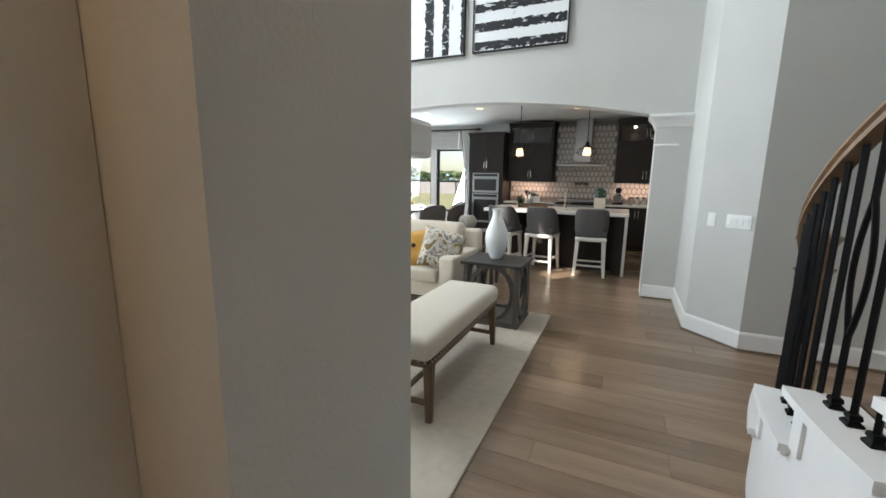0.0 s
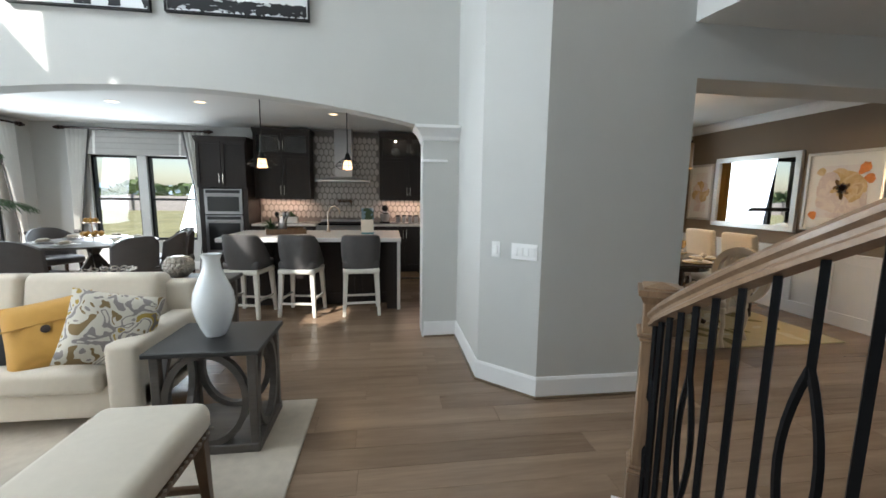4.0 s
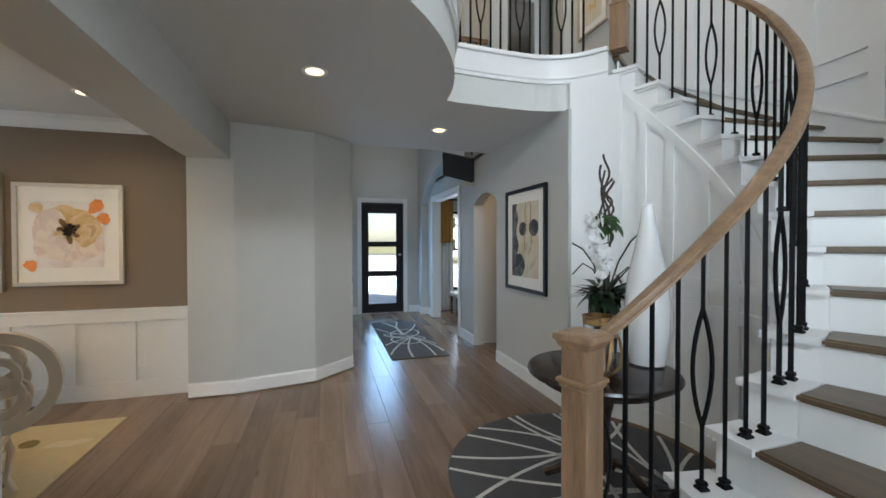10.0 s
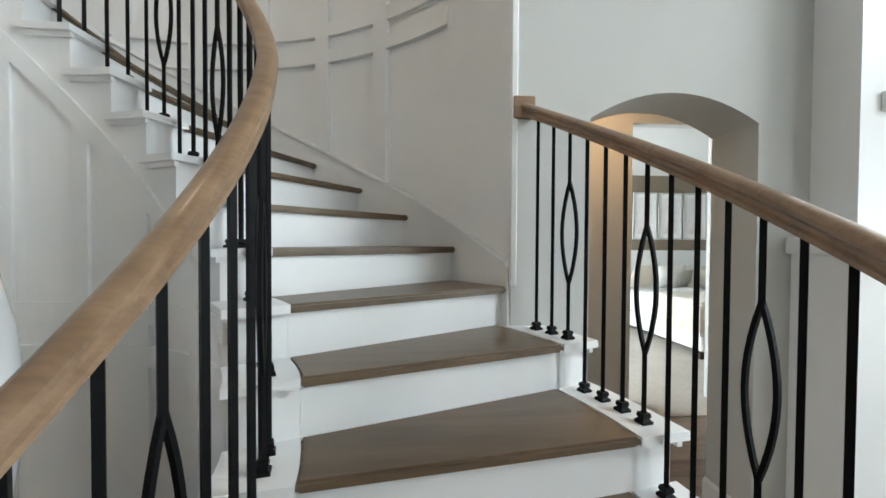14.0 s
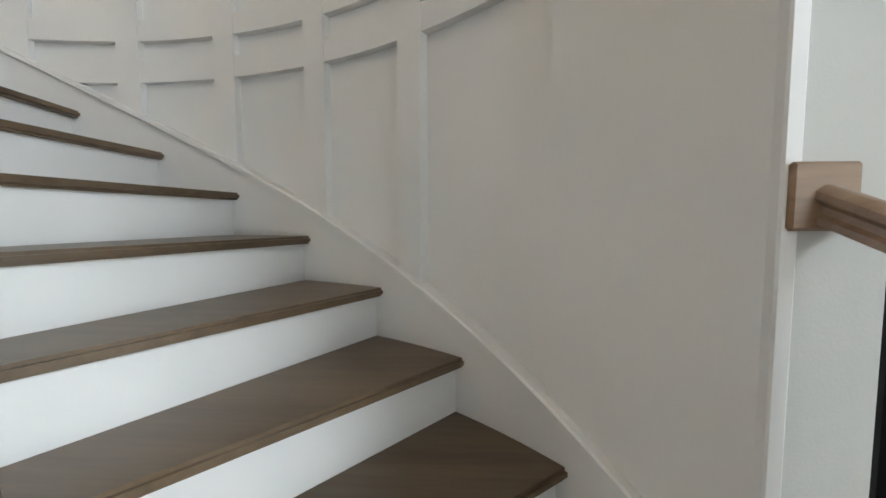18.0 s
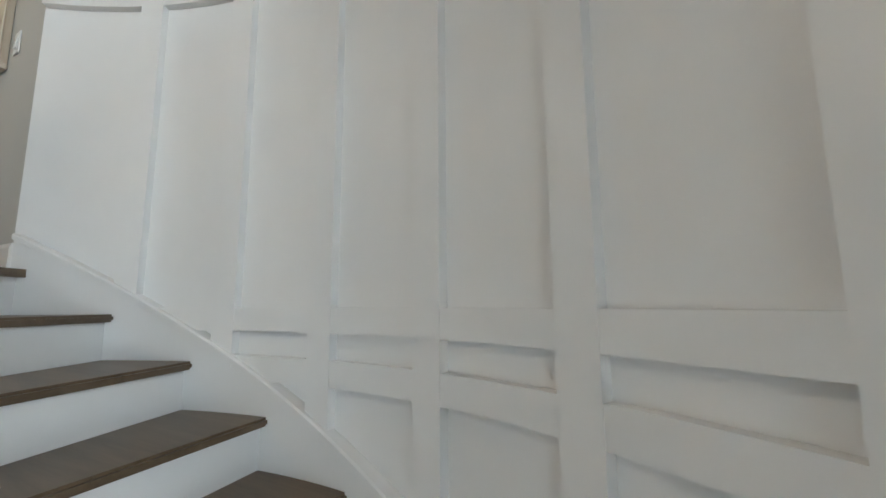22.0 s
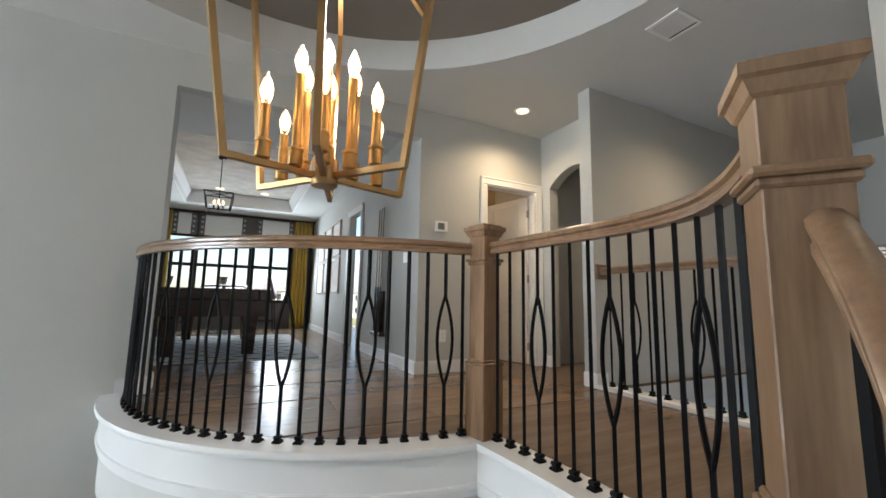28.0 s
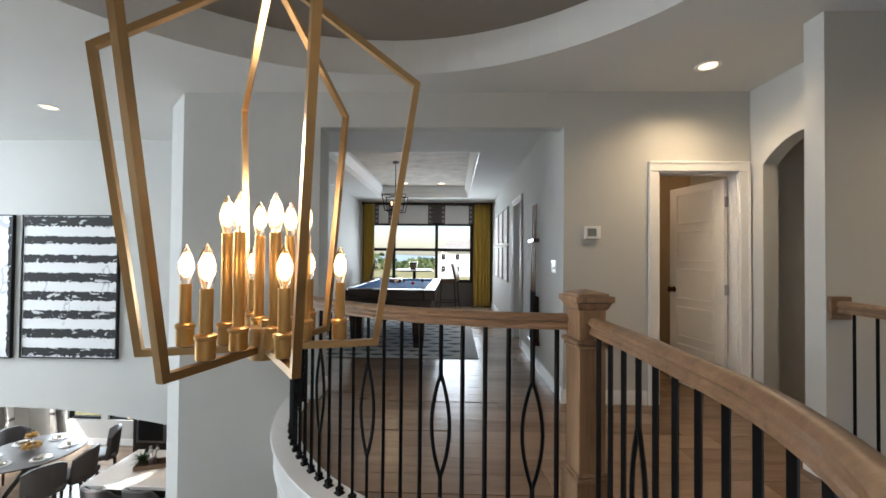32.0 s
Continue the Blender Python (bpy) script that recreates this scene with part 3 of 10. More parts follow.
wall_y("wall_bed_door", -0.6, 0.93, 6.5, 6.6, F2, CEIL2 + 0.05, [(0.04, 0.78, F2, 5.17)], label="greige wall with the bedroom door")
wall_y("wall_game_right", 4.14, 10.5, 4.617, 4.72, F2, CEIL2, [(6.15, 6.85, F2, 5.17)], label="greige game room wall")
wall_y("wall_game_left", 4.1, 10.5, 1.3, 1.42, F2, CEIL2, label="greige game room wall")
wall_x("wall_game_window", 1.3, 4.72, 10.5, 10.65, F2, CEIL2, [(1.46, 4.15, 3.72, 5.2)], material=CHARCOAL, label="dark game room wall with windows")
bm = bmesh.new()
for a in ((1.3, 2.0, 4.1, 10.6), (4.0, 4.72, 4.1, 10.6), (2.0, 4.0, 4.1, 5.6), (2.0, 4.0, 9.6, 10.6)):
    box(bm, *a, CEIL2 - 0.12, CEIL2 + 0.05)
solid("ceiling_game", bm, CEIL, "painted tray ceiling of the game room", "ceiling", kind="structure")
CONC = mat("marbled_plaster", (0.42, 0.38, 0.33), 0.8, var=0.35, scale=5, bump=0.1)
solid("ceiling_game_tray", B(1.9, 4.1, 5.5, 9.7, CEIL2 + 0.13, CEIL2 + 0.2), CONC, "mottled plaster panel of the tray ceiling", "ceiling", kind="structure")
bm = sweep(bmesh.new(), [(2.0, 5.6, CEIL2 - 0.12), (4.0, 5.6, CEIL2 - 0.12), (4.0, 9.6, CEIL2 - 0.12), (2.0, 9.6, CEIL2 - 0.12)], [(0, 0), (-0.02, 0), (-0.03, 0.08), (-0.1, 0.2), (-0.1, 0.28), (0, 0.28)], closed=True)
solid("trim_tray", bm, WHITE, "white crown moulding round the tray ceiling", "trim", kind="structure")
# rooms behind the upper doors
# the warm lamplight on this wall is put into its orange base colour
solid("wall_closet", B(4.72, 7.5, 5.6, 5.7, F2, CEIL2), mat("closet_paint_lamplight_tint", (0.55, 0.42, 0.27), 0.8, var=0.03), "wall behind the open door with warm lamplight put into its colour", "wall", kind="structure")
wall_y("wall_closet_side", 4.14, 5.6, 6.6, 6.7, F2, CEIL2, label="side wall behind the open door")
solid("ceiling_closet", B(4.72, 9.5, 4.08, 5.7, CEIL2, CEIL2 + 0.05), CEIL, "ceiling behind the open door", "ceiling", kind="structure")
# the passage's shade is put into this end wall as charcoal colour
wall_y("wall_passage_end", 2.9, 4.14, 7.5, 7.6, F2, CEIL2, material=CHARCOAL, label="end wall of the upper passage with its shade put into the dark colour")
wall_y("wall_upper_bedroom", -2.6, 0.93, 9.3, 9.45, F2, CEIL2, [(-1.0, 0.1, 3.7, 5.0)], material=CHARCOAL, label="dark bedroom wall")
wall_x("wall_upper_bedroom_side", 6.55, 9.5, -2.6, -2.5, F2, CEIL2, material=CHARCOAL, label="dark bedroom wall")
solid("floor_upper_bedroom", B(6.6, 9.4, -2.6, 0.93, F2 - 0.02, F2 + 0.004), CARPET, "beige bedroom carpet", "carpet", kind="structure")

# ---------------------------------------------------------------- trim
base_run("baseboard", [(0.58, 5.41), (0.93, 5.41), (0.925, 4.38), (1.285, 4.02), (2.37, 4.02), (2.37, 4.38)], 0.165)
shoe_run([(0.58, 5.41), (0.93, 5.41), (0.925, 4.38), (1.285, 4.02), (2.37, 4.02), (2.37, 4.38)])
base_run("baseboard", [(5.3, 4.4), (5.3, 3.99), (5.46, 3.24), (5.83, 2.83), (9.52, 2.83), (9.52, 2.5)], 0.15)
shoe_run([(5.3, 4.4), (5.3, 3.99), (5.46, 3.24), (5.83, 2.83), (9.52, 2.83)])
base_run("baseboard", [(9.52, 1.4), (9.52, 1.19), (9.16, 1.19), (9.16, 1.05), (8.84, 1.05)], 0.15)
base_run("baseboard", [(7.03, 1.05), (6.45, 1.05), (6.45, 0.9)], 0.15)
base_run("baseboard", [(5.6, 0.9), (5.6, 1.05), (4.06, 1.05)], 0.15)
base_run("baseboard", [(6.5, -0.6), (5.2, -0.62)], 0.15)
base_run("baseboard", [(1.2, 0.52), (0.88, 0.52), (0.88, 0.21), (1.38, 0.21)], 0.15)
base_run("baseboard", [(-0.109, 0.21), (0.02, 0.21), (0.02, 0.52), (-0.1, 0.52)], 0.15)
base_run("baseboard", [(-4.5, 0.6), (-4.5, 5.3)], 0.15)
base_run("baseboard", [(2.33, 4.02), (2.504, 4.02), (2.504, 4.26), (2.37, 4.26)], 0.12, z=F2)
base_run("baseboard", [(4.617, 6.06), (4.617, 4.02), (5.32, 4.02)], 0.12, z=F2)
base_run("baseboard", [(4.617, 10.5), (4.617, 6.94)], 0.12, z=F2)
base_run("baseboard", [(5.785, 3.02), (5.785, 2.885), (5.9, 2.885)], 0.12, z=F2)
base_run("baseboard", [(6.19, 4.02), (6.19, 3.88)], 0.12, z=F2)
base_run("baseboard", [(6.19, 3.1), (6.19, 3.02), (5.785, 3.02)], 0.12, z=F2)
base_run("baseboard", [(5.76, 1.06), (5.76, 0.83), (6.02, 0.83)], 0.12, z=F2)
base_run("baseboard", [(6.02, 0.0), (5.76, 0.0), (5.76, -0.17), (4.6, -0.17)], 0.12, z=F2)

# capitals of the arch pilasters
for name, x0, x1 in (("trim_capital_right", 0.565, 0.929), ("trim_capital_left", -4.5, -4.38)):
    bm = bmesh.new()
    lo, hi = (x0, x1) if x0 > 0 else (x1, x0)
    s = 1 if x0 > 0 else -1
    prof = [(0.0, 2.02), (0.012, 2.03), (0.02, 2.06), (0.045, 2.10), (0.075, 2.13), (0.085, 2.135), (0.085, 2.165), (0.0, 2.165)]
    rows = []
    for d, z in prof:
        rows.append([bm.verts.new(p) for p in ((lo - s * d, 5.72, z), (lo - s * d, 5.41 - d, z), (hi - (0.002 if s > 0 else -0.002), 5.41 - d, z), (hi - (0.002 if s > 0 else -0.002), 5.72, z))])
    for a, b in zip(rows, rows[1:]):
        for i in range(3):
            bm.faces.new((a[i], a[i + 1], b[i + 1], b[i]))
    bm.faces.new(rows[-1])
    solid(name, bm, WHITE, "white moulded capital of the arch pilaster", "trim", kind="structure")
    bm = box(bmesh.new(), min(lo, hi) - (0.012 if s > 0 else 0), max(lo, hi) - (0.12 if s > 0 else -0.012), 5.395, 5.5, 1.81, 1.835, bevel=0.004)
    solid(name + "_neck", bm, WHITE, "white neck moulding of the arch pilaster", "trim", kind="structure")

# ---------------------------------------------------------------- stair panels
for i in (0, 2, 3, 4, 5, 6, 7):
    a = 209.6 + 12.05 * i
    solid_a = min(a + 2.7, 308) if i else 221.3
    part("stile", ring_block(bmesh.new(), R_WALL - (0.036 if i else 0.024), R_WALL + 0.002, a if i else 209.05, solid_a, RISE * k_at(a) + 0.09, CEIL2, 3 if i else 8), WHITE, WCURVE)
for z in (2.715, 2.895, 4.36, 4.537):
    part("rail", ring_block(bmesh.new(), R_WALL - 0.0335, R_WALL + 0.002, 221.2, 308, z, z + 0.088, 48), WHITE, WCURVE)

# ---------------------------------------------------------------- staircase
STAIR = thing("staircase", None, "round staircase with oak treads and white risers", "staircase")


def r_in(k):
    return R_IN - 0.012 * max(0.0, 6 - k)


def flare(bm, a0, a1, z0, z1, fi, fo, n=3):
    """A curved block whose two radii are functions of the angle."""
    rows = []
    for i in range(n + 1):
        a = a0 + (a1 - a0) * i / n
        (xi, yi), (xo, yo) = polar(fi(a), a), polar(fo(a), a)
        rows.append([bm.verts.new(p) for p in ((xi, yi, z0), (xo, yo, z0), (xo, yo, z1), (xi, yi, z1))])
    for a, b in zip(rows, rows[1:]):
        for i in range(4):
            bm.faces.new((a[i], a[(i + 1) % 4], b[(i + 1) % 4], b[i]))
    bm.faces.new(rows[0])
    bm.faces.new(rows[-1][::-1])
    return bm


fi = lambda a: r_in(k_at(a))  # noqa: E731
for k in range(1, STEPS):
    a0, a1 = nose_deg(k), nose_deg(k + 1)
    top = RISE * k
    out = R_WALL - 0.001 if k >= 7 else R_OUT - 0.01
    bm = flare(bmesh.new(), a0 - 0.9, a1 + 0.5, top - 0.032, top, fi, lambda a: out, 4)
    bmesh.ops.bevel(bm, geom=[e for e in bm.edges if abs(e.verts[0].co.z - e.verts[1].co.z) < 1e-5], offset=0.009, segments=2, affect="EDGES")
    part("tread", bm, TREAD, STAIR, "grey-brown oak tread")
for k in range(1, STEPS + 1):
    a0 = nose_deg(k)
    top = RISE * k - 0.032 if k < STEPS else F2 - 0.03
    out = R_WALL - 0.001 if k >= 7 else R_OUT
    part("riser", flare(bmesh.new(), a0, a0 + 0.7, RISE * (k - 1) - 0.01, top, fi, lambda a: out, 1), WHITE, STAIR, "white riser")
part("tread", flare(bmesh.new(), nose_deg(17) - 0.9, nose_deg(17) + 3.2, F2 - 0.032, F2 + 0.002, lambda a: 1.16, lambda a: R_WALL - 0.001, 3), TREAD, STAIR, "oak nosing of the landing")
# inner closed string with returns, and the open outer one below the wall's corner
for k in range(1, STEPS):
    a0, a1 = nose_deg(k), nose_deg(k + 1)
    part("string", flare(bmesh.new(), a0, a1, 0.0, RISE * k - 0.028, lambda a: fi(a) - 0.17, lambda a: fi(a) - 0.001, 4), WHITE, STAIR)
    bm = flare(bmesh.new(), a0 - 1.6, a1 + 0.2, RISE * k - 0.028, RISE * k + 0.001, lambda a: fi(a) - 0.205, lambda a: fi(a) + 0.0005, 4)
    part("tread_return", bm, WHITE, STAIR, "white tread return")
    part("cove", flare(bmesh.new(), a0 - 1.0, a1 - 0.4, RISE * k - 0.048, RISE * k - 0.028, lambda a: fi(a) - 0.187, lambda a: fi(a) - 0.17, 3), WHITE, STAIR)
    if k < 7:
        part("string", flare(bmesh.new(), a0, a1, 0.0, RISE * k - 0.028, lambda a: R_OUT - 0.009, lambda a: R_OUT + 0.13, 4), WHITE, STAIR)
        part("tread_return", flare(bmesh.new(), a0 - 1.0, a1 + 0.2, RISE * k - 0.028, RISE * k + 0.001, lambda a: R_OUT - 0.0095, lambda a: R_OUT + 0.165, 4), WHITE, STAIR, "white tread return")
        part("cove", flare(bmesh.new(), a0 - 0.7, a1 - 0.3, RISE * k - 0.05, RISE * k - 0.028, lambda a: R_OUT + 0.13, lambda a: R_OUT + 0.148, 3), WHITE, STAIR)
        part("riser_bracket", flare(bmesh.new(), a0 + 0.4, a0 + 2.0, RISE * (k - 1) + 0.0, RISE * k - 0.05, lambda a: R_OUT + 0.13, lambda a: R_OUT + 0.142, 1), WHITE, STAIR)
# skirt board on the round wall
path = [polar(R_WALL - 0.001, a, RISE * k_at(a)) for a in [209.3 + (307.3 - 209.3) * i / 50 for i in range(51)]]
part("skirt_board", sweep(bmesh.new(), path, [(0, -0.3), (-0.034, -0.3), (-0.034, 0.112), (-0.054, 0.118), (-0.054, 0.136), (-0.048, 0.142), (0, 0.142)]), WHITE, STAIR, "white skirt board", smooth=True)
# raised battens on the wall under the inner string
INNER = lambda a: fi(a) - 0.17  # noqa: E731
for a in (178, 194, 212, 230, 248, 264, 280, 292, 303):
    z1 = RISE * (k_at(a) - 1) - 0.12
    part("batten", flare(bmesh.new(), a, a + 3.4, 0.0, z1, lambda b: INNER(b) - 0.016, lambda b: INNER(b) + 0.002, 2), WHITE, STAIR)
for z in (0.98, 1.16):
    a = 210.5 + (z / RISE + 1.2 - 7) * 9.63
    part("batten", flare(bmesh.new(), a, 306, z, z + 0.085, lambda b: INNER(b) - 0.0145, lambda b: INNER(b) + 0.002, 24), WHITE, STAIR)
part("batten", sweep(bmesh.new(), [polar(INNER(a) + 0.001, a, RISE * k_at(a) - 0.34) for a in range(170, 305, 4)], [(0, -0.05), (-0.017, -0.05), (-0.017, 0.05), (0, 0.05)]), WHITE, STAIR, smooth=True)
part("batten", flare(bmesh.new(), 150.5, 306, 0, 0.15, lambda b: INNER(b) - 0.018, lambda b: INNER(b) + 0.002, 40), WHITE, STAIR, "white baseboard of the stair")
part("end_panel", flare(bmesh.new(), 303.5, 326.5, 0, 2.93, lambda b: 1.03, lambda b: 1.13, 8), WHITE, STAIR)

# white fascia and cap along the gallery edge
bm = sweep(bmesh.new(), [(x, y, 0) for x, y in EDGE], [(-0.001, 2.93), (0.02, 2.93), (0.02, 2.96), (0.03, 2.965), (0.03, 2.985), (0.02, 2.99), (0.02, F2 - 0.005), (-0.001, F2 - 0.005)])
solid("trim_fascia", bm, WHITE, "white fascia along the gallery edge", "trim", kind="structure", smooth=True)
bm = sweep(bmesh.new(), [(x, y, 0) for x, y in EDGE], [(-0.13, F2 - 0.004), (0.045, F2 - 0.004), (0.05, F2 + 0.012), (0.045, F2 + 0.03), (-0.13, F2 + 0.03)])
solid("trim_curb", bm, WHITE, "white curb under the gallery balusters", "trim", kind="structure", smooth=True)

# ---------------------------------------------------------------- railings
RAIL_SEC = [(-0.024, -0.03), (0.024, -0.03), (0.024, -0.018), (0.018, -0.011), (0.018, 0.0), (0.028, 0.008), (0.028, 0.02), (0.017, 0.032), (0, 0.036), (-0.017, 0.032), (-0.028, 0.02), (-0.028, 0.008), (-0.018, 0.0), (-0.018, -0.011), (-0.024, -0.018)]


def newel(parent, x, y, z0, top, turn=0.0, w=0.056):
    bm = bmesh.new()
    m = pose(x, y, 0, 0, 0, turn)
    h = top - z0
    t = bmesh.new()
    box(t, -w * 1.22, w * 1.22, -w * 1.22, w * 1.22, z0, z0 + h * 0.34, bevel=0.003)
    box(t, -w, w, -w, w, z0 + h * 0.34, top - 0.06, bevel=0.003)
    join(bm, t, m)
    post = part("newel_post", bm, OAK, parent, "square oak newel post")
    zc = top - 0.21
    for za, r in ((z0 + h * 0.34 - 0.002, 1.3), (z0 + h * 0.34 + 0.013, 1.15), (zc, 1.3), (zc - 0.017, 1.15)):
        c = B(-w * r, w * r, -w * r, w * r, za, za + 0.017, bevel=0.005)
        c.transform(m)
        part("collar", c, OAK, post, "moulded oak collar")
    t = bmesh.new()
    rows = []
    for r, z in ((w * 1.02, -0.078), (w * 1.12, -0.072), (w * 1.28, -0.05), (w * 1.42, -0.045), (w * 1.42, -0.024), (w * 1.15, -0.022), (w * 1.12, -0.014), (0.006, 0.0)):
        rows.append([t.verts.new((sx * r, sy * r, top + z)) for sx, sy in ((-1, -1), (1, -1), (1, 1), (-1, 1))])
    for a, b in zip(rows, rows[1:]):
        for i in range(4):
            t.faces.new((a[i], a[(i + 1) % 4], b[(i + 1) % 4], b[i]))
    t.faces.new(rows[-1])
    t.faces.new(rows[0][::-1])
    part("cap", join(bmesh.new(), t, m), OAK, post, "moulded oak newel cap")
    return post


def baluster(parent, x, y, z0, z1, along, basket):
    """A black iron bar with a shoe; basket: the bar splits into a tall almond."""
    bm = bmesh.new()
    s = 0.0075
    if not basket:
        tube(bm, [(0, 0, z0), (0, 0, z1)], s * 1.35, 4)
    else:
        h = z1 - z0
        lo, hi = z0 + 0.27 * h, z0 + 0.76 * h
        tube(bm, [(0, 0, z0), (0, 0, lo + 0.02)], s * 1.35, 4)
        tube(bm, [(0, 0, hi - 0.02), (0, 0, z1)], s * 1.35, 4)
        for sg in (1, -1):
            pts = []
            for i in range(11):
                t = i / 10
                pts.append((sg * 0.042 * math.sin(math.pi * t) ** 0.9, 0, lo + (hi - lo) * t))
            tube(bm, pts, s * 1.15, 5)
    rows = []
    for r, z in ((0.02, 0.0), (0.02, 0.008), (0.012, 0.016), (0.016, 0.022), (0.014, 0.034)):
        rows.append([bm.verts.new((sx * r, sy * r, z0 + z)) for sx, sy in ((-1, -1), (1, -1), (1, 1), (-1, 1))])
    for a, b in zip(rows, rows[1:]):
        for i in range(4):
            bm.faces.new((a[i], a[(i + 1) % 4], b[(i + 1) % 4], b[i]))
    bm.faces.new(rows[-1])
    bm.transform(Matrix.Translation((x, y, 0)) @ Matrix.Rotation(along, 4, "Z"))
    return part("baluster", bm, IRON, parent)


RAIL_H = 0.90


def dip(a):
    """The lower rail runs a little nearer the steps, rising to the wall."""
    return 0.087 - 0.0013 * max(0.0, a - 162.0)


def stair_rail(name, label, rf, a0, a1, spacing_first):
    t = thing(name, None, label, "railing", "stair railings")
    n = int(abs(a1 - a0) / 2.5) + 1
    path = []
    for i in range(n + 1):
        a = a0 + (a1 - a0) * i / n
        path.append(polar(rf(a), a, RISE * k_at(a) + RAIL_H - (dip(a) if spacing_first else 0.0)))
    part("handrail", sweep(bmesh.new(), path, RAIL_SEC), RAILW, t, "stained oak handrail", smooth=True)
    return t


ri = lambda a: fi(a) - 0.085 + (0.045 * math.sin(math.pi * (a - 235) / 68) if 235 < a < 303 else 0.0)  # noqa: E731
INNER_RAIL = stair_rail("inner_stair_railing", "curved oak and black iron railing round the stairwell", ri, 148.0, 304.6, 0)
OUTER_RAIL = stair_rail("outer_stair_railing", "oak and black iron railing beside the lower steps", lambda a: R_OUT + 0.068, 152.0, 208.5, 1)
newel(INNER_RAIL, 2.237, 2.187, 0.0, 1.18, 22)
newel(OUTER_RAIL, 1.243, 2.706, 0.0, 1.168, 58)
newel(INNER_RAIL, 3.84, 0.69, F2, 4.258, 38)
part("rosette", B(1.155, 1.258, 0.5205, 0.545, 2.083, 2.188, bevel=0.005), RAILW, OUTER_RAIL, "oak wall rosette")
count = 0
for k in range(1, STEPS):
    a0, a1 = nose_deg(k), nose_deg(k + 1)
    for j in range(2):
        a = a0 + (a1 - a0) * (0.22 + 0.5 * j)
        x, y = polar(ri(a), a)
        if a < 149.5 or a > 303.5:
            continue
        baluster(INNER_RAIL, x, y, RISE * k, RISE * k_at(a) + RAIL_H - 0.03, radians(a + 90), count % 4 == 0)
        count += 1
for i in range(23):
    a = 206.0 - 2.43 * i
    k = int(math.floor(k_at(a)))
    baluster(OUTER_RAIL, *polar(R_OUT + 0.068, a), RISE * k + 0.001, RISE * k_at(a) + RAIL_H - 0.03 - dip(a), radians(a + 90), i % 4 == 2)

GALLERY = thing("gallery_railing", None, "oak and black iron railing along the round gallery", "railing", "gallery railings")
G_TOP = F2 + 0.98
big = arc(GR, 181.0, 269.6, 40, None, (GX, GY))
small = small_arc(20)
part("handrail", sweep(bmesh.new(), [(x, y, G_TOP) for x, y in big], RAIL_SEC), RAILW, GALLERY, "stained oak handrail", smooth=True)
part("handrail", sweep(bmesh.new(), [(x, y, G_TOP + (0.045 * max(0, (i - 12) / 8) ** 2)) for i, (x, y) in enumerate(small)], RAIL_SEC), RAILW, GALLERY, "stained oak handrail", smooth=True)
newel(GALLERY, 4.21, 2.185, F2, 4.265, 10)


def spaced(pts, step, start=0.0):
    """Points at an even step along a run, with the way at each."""
    out, need = [], start
    for (x0, y0), (x1, y1) in zip(pts, pts[1:]):
        L = math.hypot(x1 - x0, y1 - y0)
        while need <= L:
            t = need / L
            out.append((x0 + (x1 - x0) * t, y0 + (y1 - y0) * t, math.atan2(y1 - y0, x1 - x0)))
            need += step
        need -= L
    return out


for i in range(27):
    a = 267.8 - 3.24 * i
    baluster(GALLERY, *polar(GR, a, None, (GX, GY)), F2 + 0.03, G_TOP - 0.03, radians(a + 90), i % 4 == 1)
for i, (x, y, a) in enumerate(spaced(small, 0.0965, 0.045)[:14]):
    baluster(GALLERY, x, y, F2 + 0.03, G_TOP - 0.03 + 0.012 * (i > 11), a, i % 4 == 3)

FOYER_RAIL = thing("foyer_railing", None, "straight oak and black iron railing above the entry", "railing", "gallery railings")
part("handrail", sweep(bmesh.new(), [(5.85, 2.875, G_TOP), (5.85, 1.08, G_TOP)], RAIL_SEC), RAILW, FOYER_RAIL, "stained oak handrail", smooth=True)
part("rosette", B(5.79, 5.91, 2.86, 2.883, G_TOP - 0.07, G_TOP + 0.06, bevel=0.005), RAILW, FOYER_RAIL, "oak wall rosette")
part("curb", B(5.77, 5.93, 1.075, 2.88, F2 - 0.003, F2 + 0.03, bevel=0.004), WHITE, FOYER_RAIL, "white curb")
for i in range(14):
    baluster(FOYER_RAIL, 5.85, 2.79 - 0.12 * i, F2 + 0.03, G_TOP - 0.03, radians(90), i % 4 == 2)

def downlight(x, y, z, power=7.0):
    t = thing("downlight", pose(x, y, z), "round recessed ceiling light with a warm lens", "ceiling light", "recessed ceiling lights")
    part("trim_ring", lathe(bmesh.new(), [(0.062, -0.002), (0.085, -0.006), (0.088, -0.001), (0.088, 0.004), (0.062, 0.004)], 24), WHITE, t, "", True)
    part("lens", lathe(bmesh.new(), [(0.061, -0.003), (0.061, 0.003)], 20), DOWNL, t, "glowing lens")
    if power:
        spot_light("downlight_beam", (x, y, z - 0.02), power * 4)


for x, y, z, p in ((3.86, 3.19, CEIL1, 6), (5.025, 1.97, CEIL1, 6), (4.78, 4.94, CEIL1, 9), (5.546, 3.55, CEIL2, 27), (6.73, 2.02, CEIL2, 22), (5.55, 0.35, CEIL2, 12),
                   (-0.3, 4.37, CEIL2, 4), (-3.5, 7.6, CEIL1, 4), (-2.3, 7.4, CEIL1, 4), (-0.6, 7.9, CEIL1, 4), (2.6, 9.2, CEIL2 + 0.13, 3), (3.4, 9.2, CEIL2 + 0.13, 3)):
    downlight(x, y, z, p)

# ---------------------------------------------------------------- patterned materials


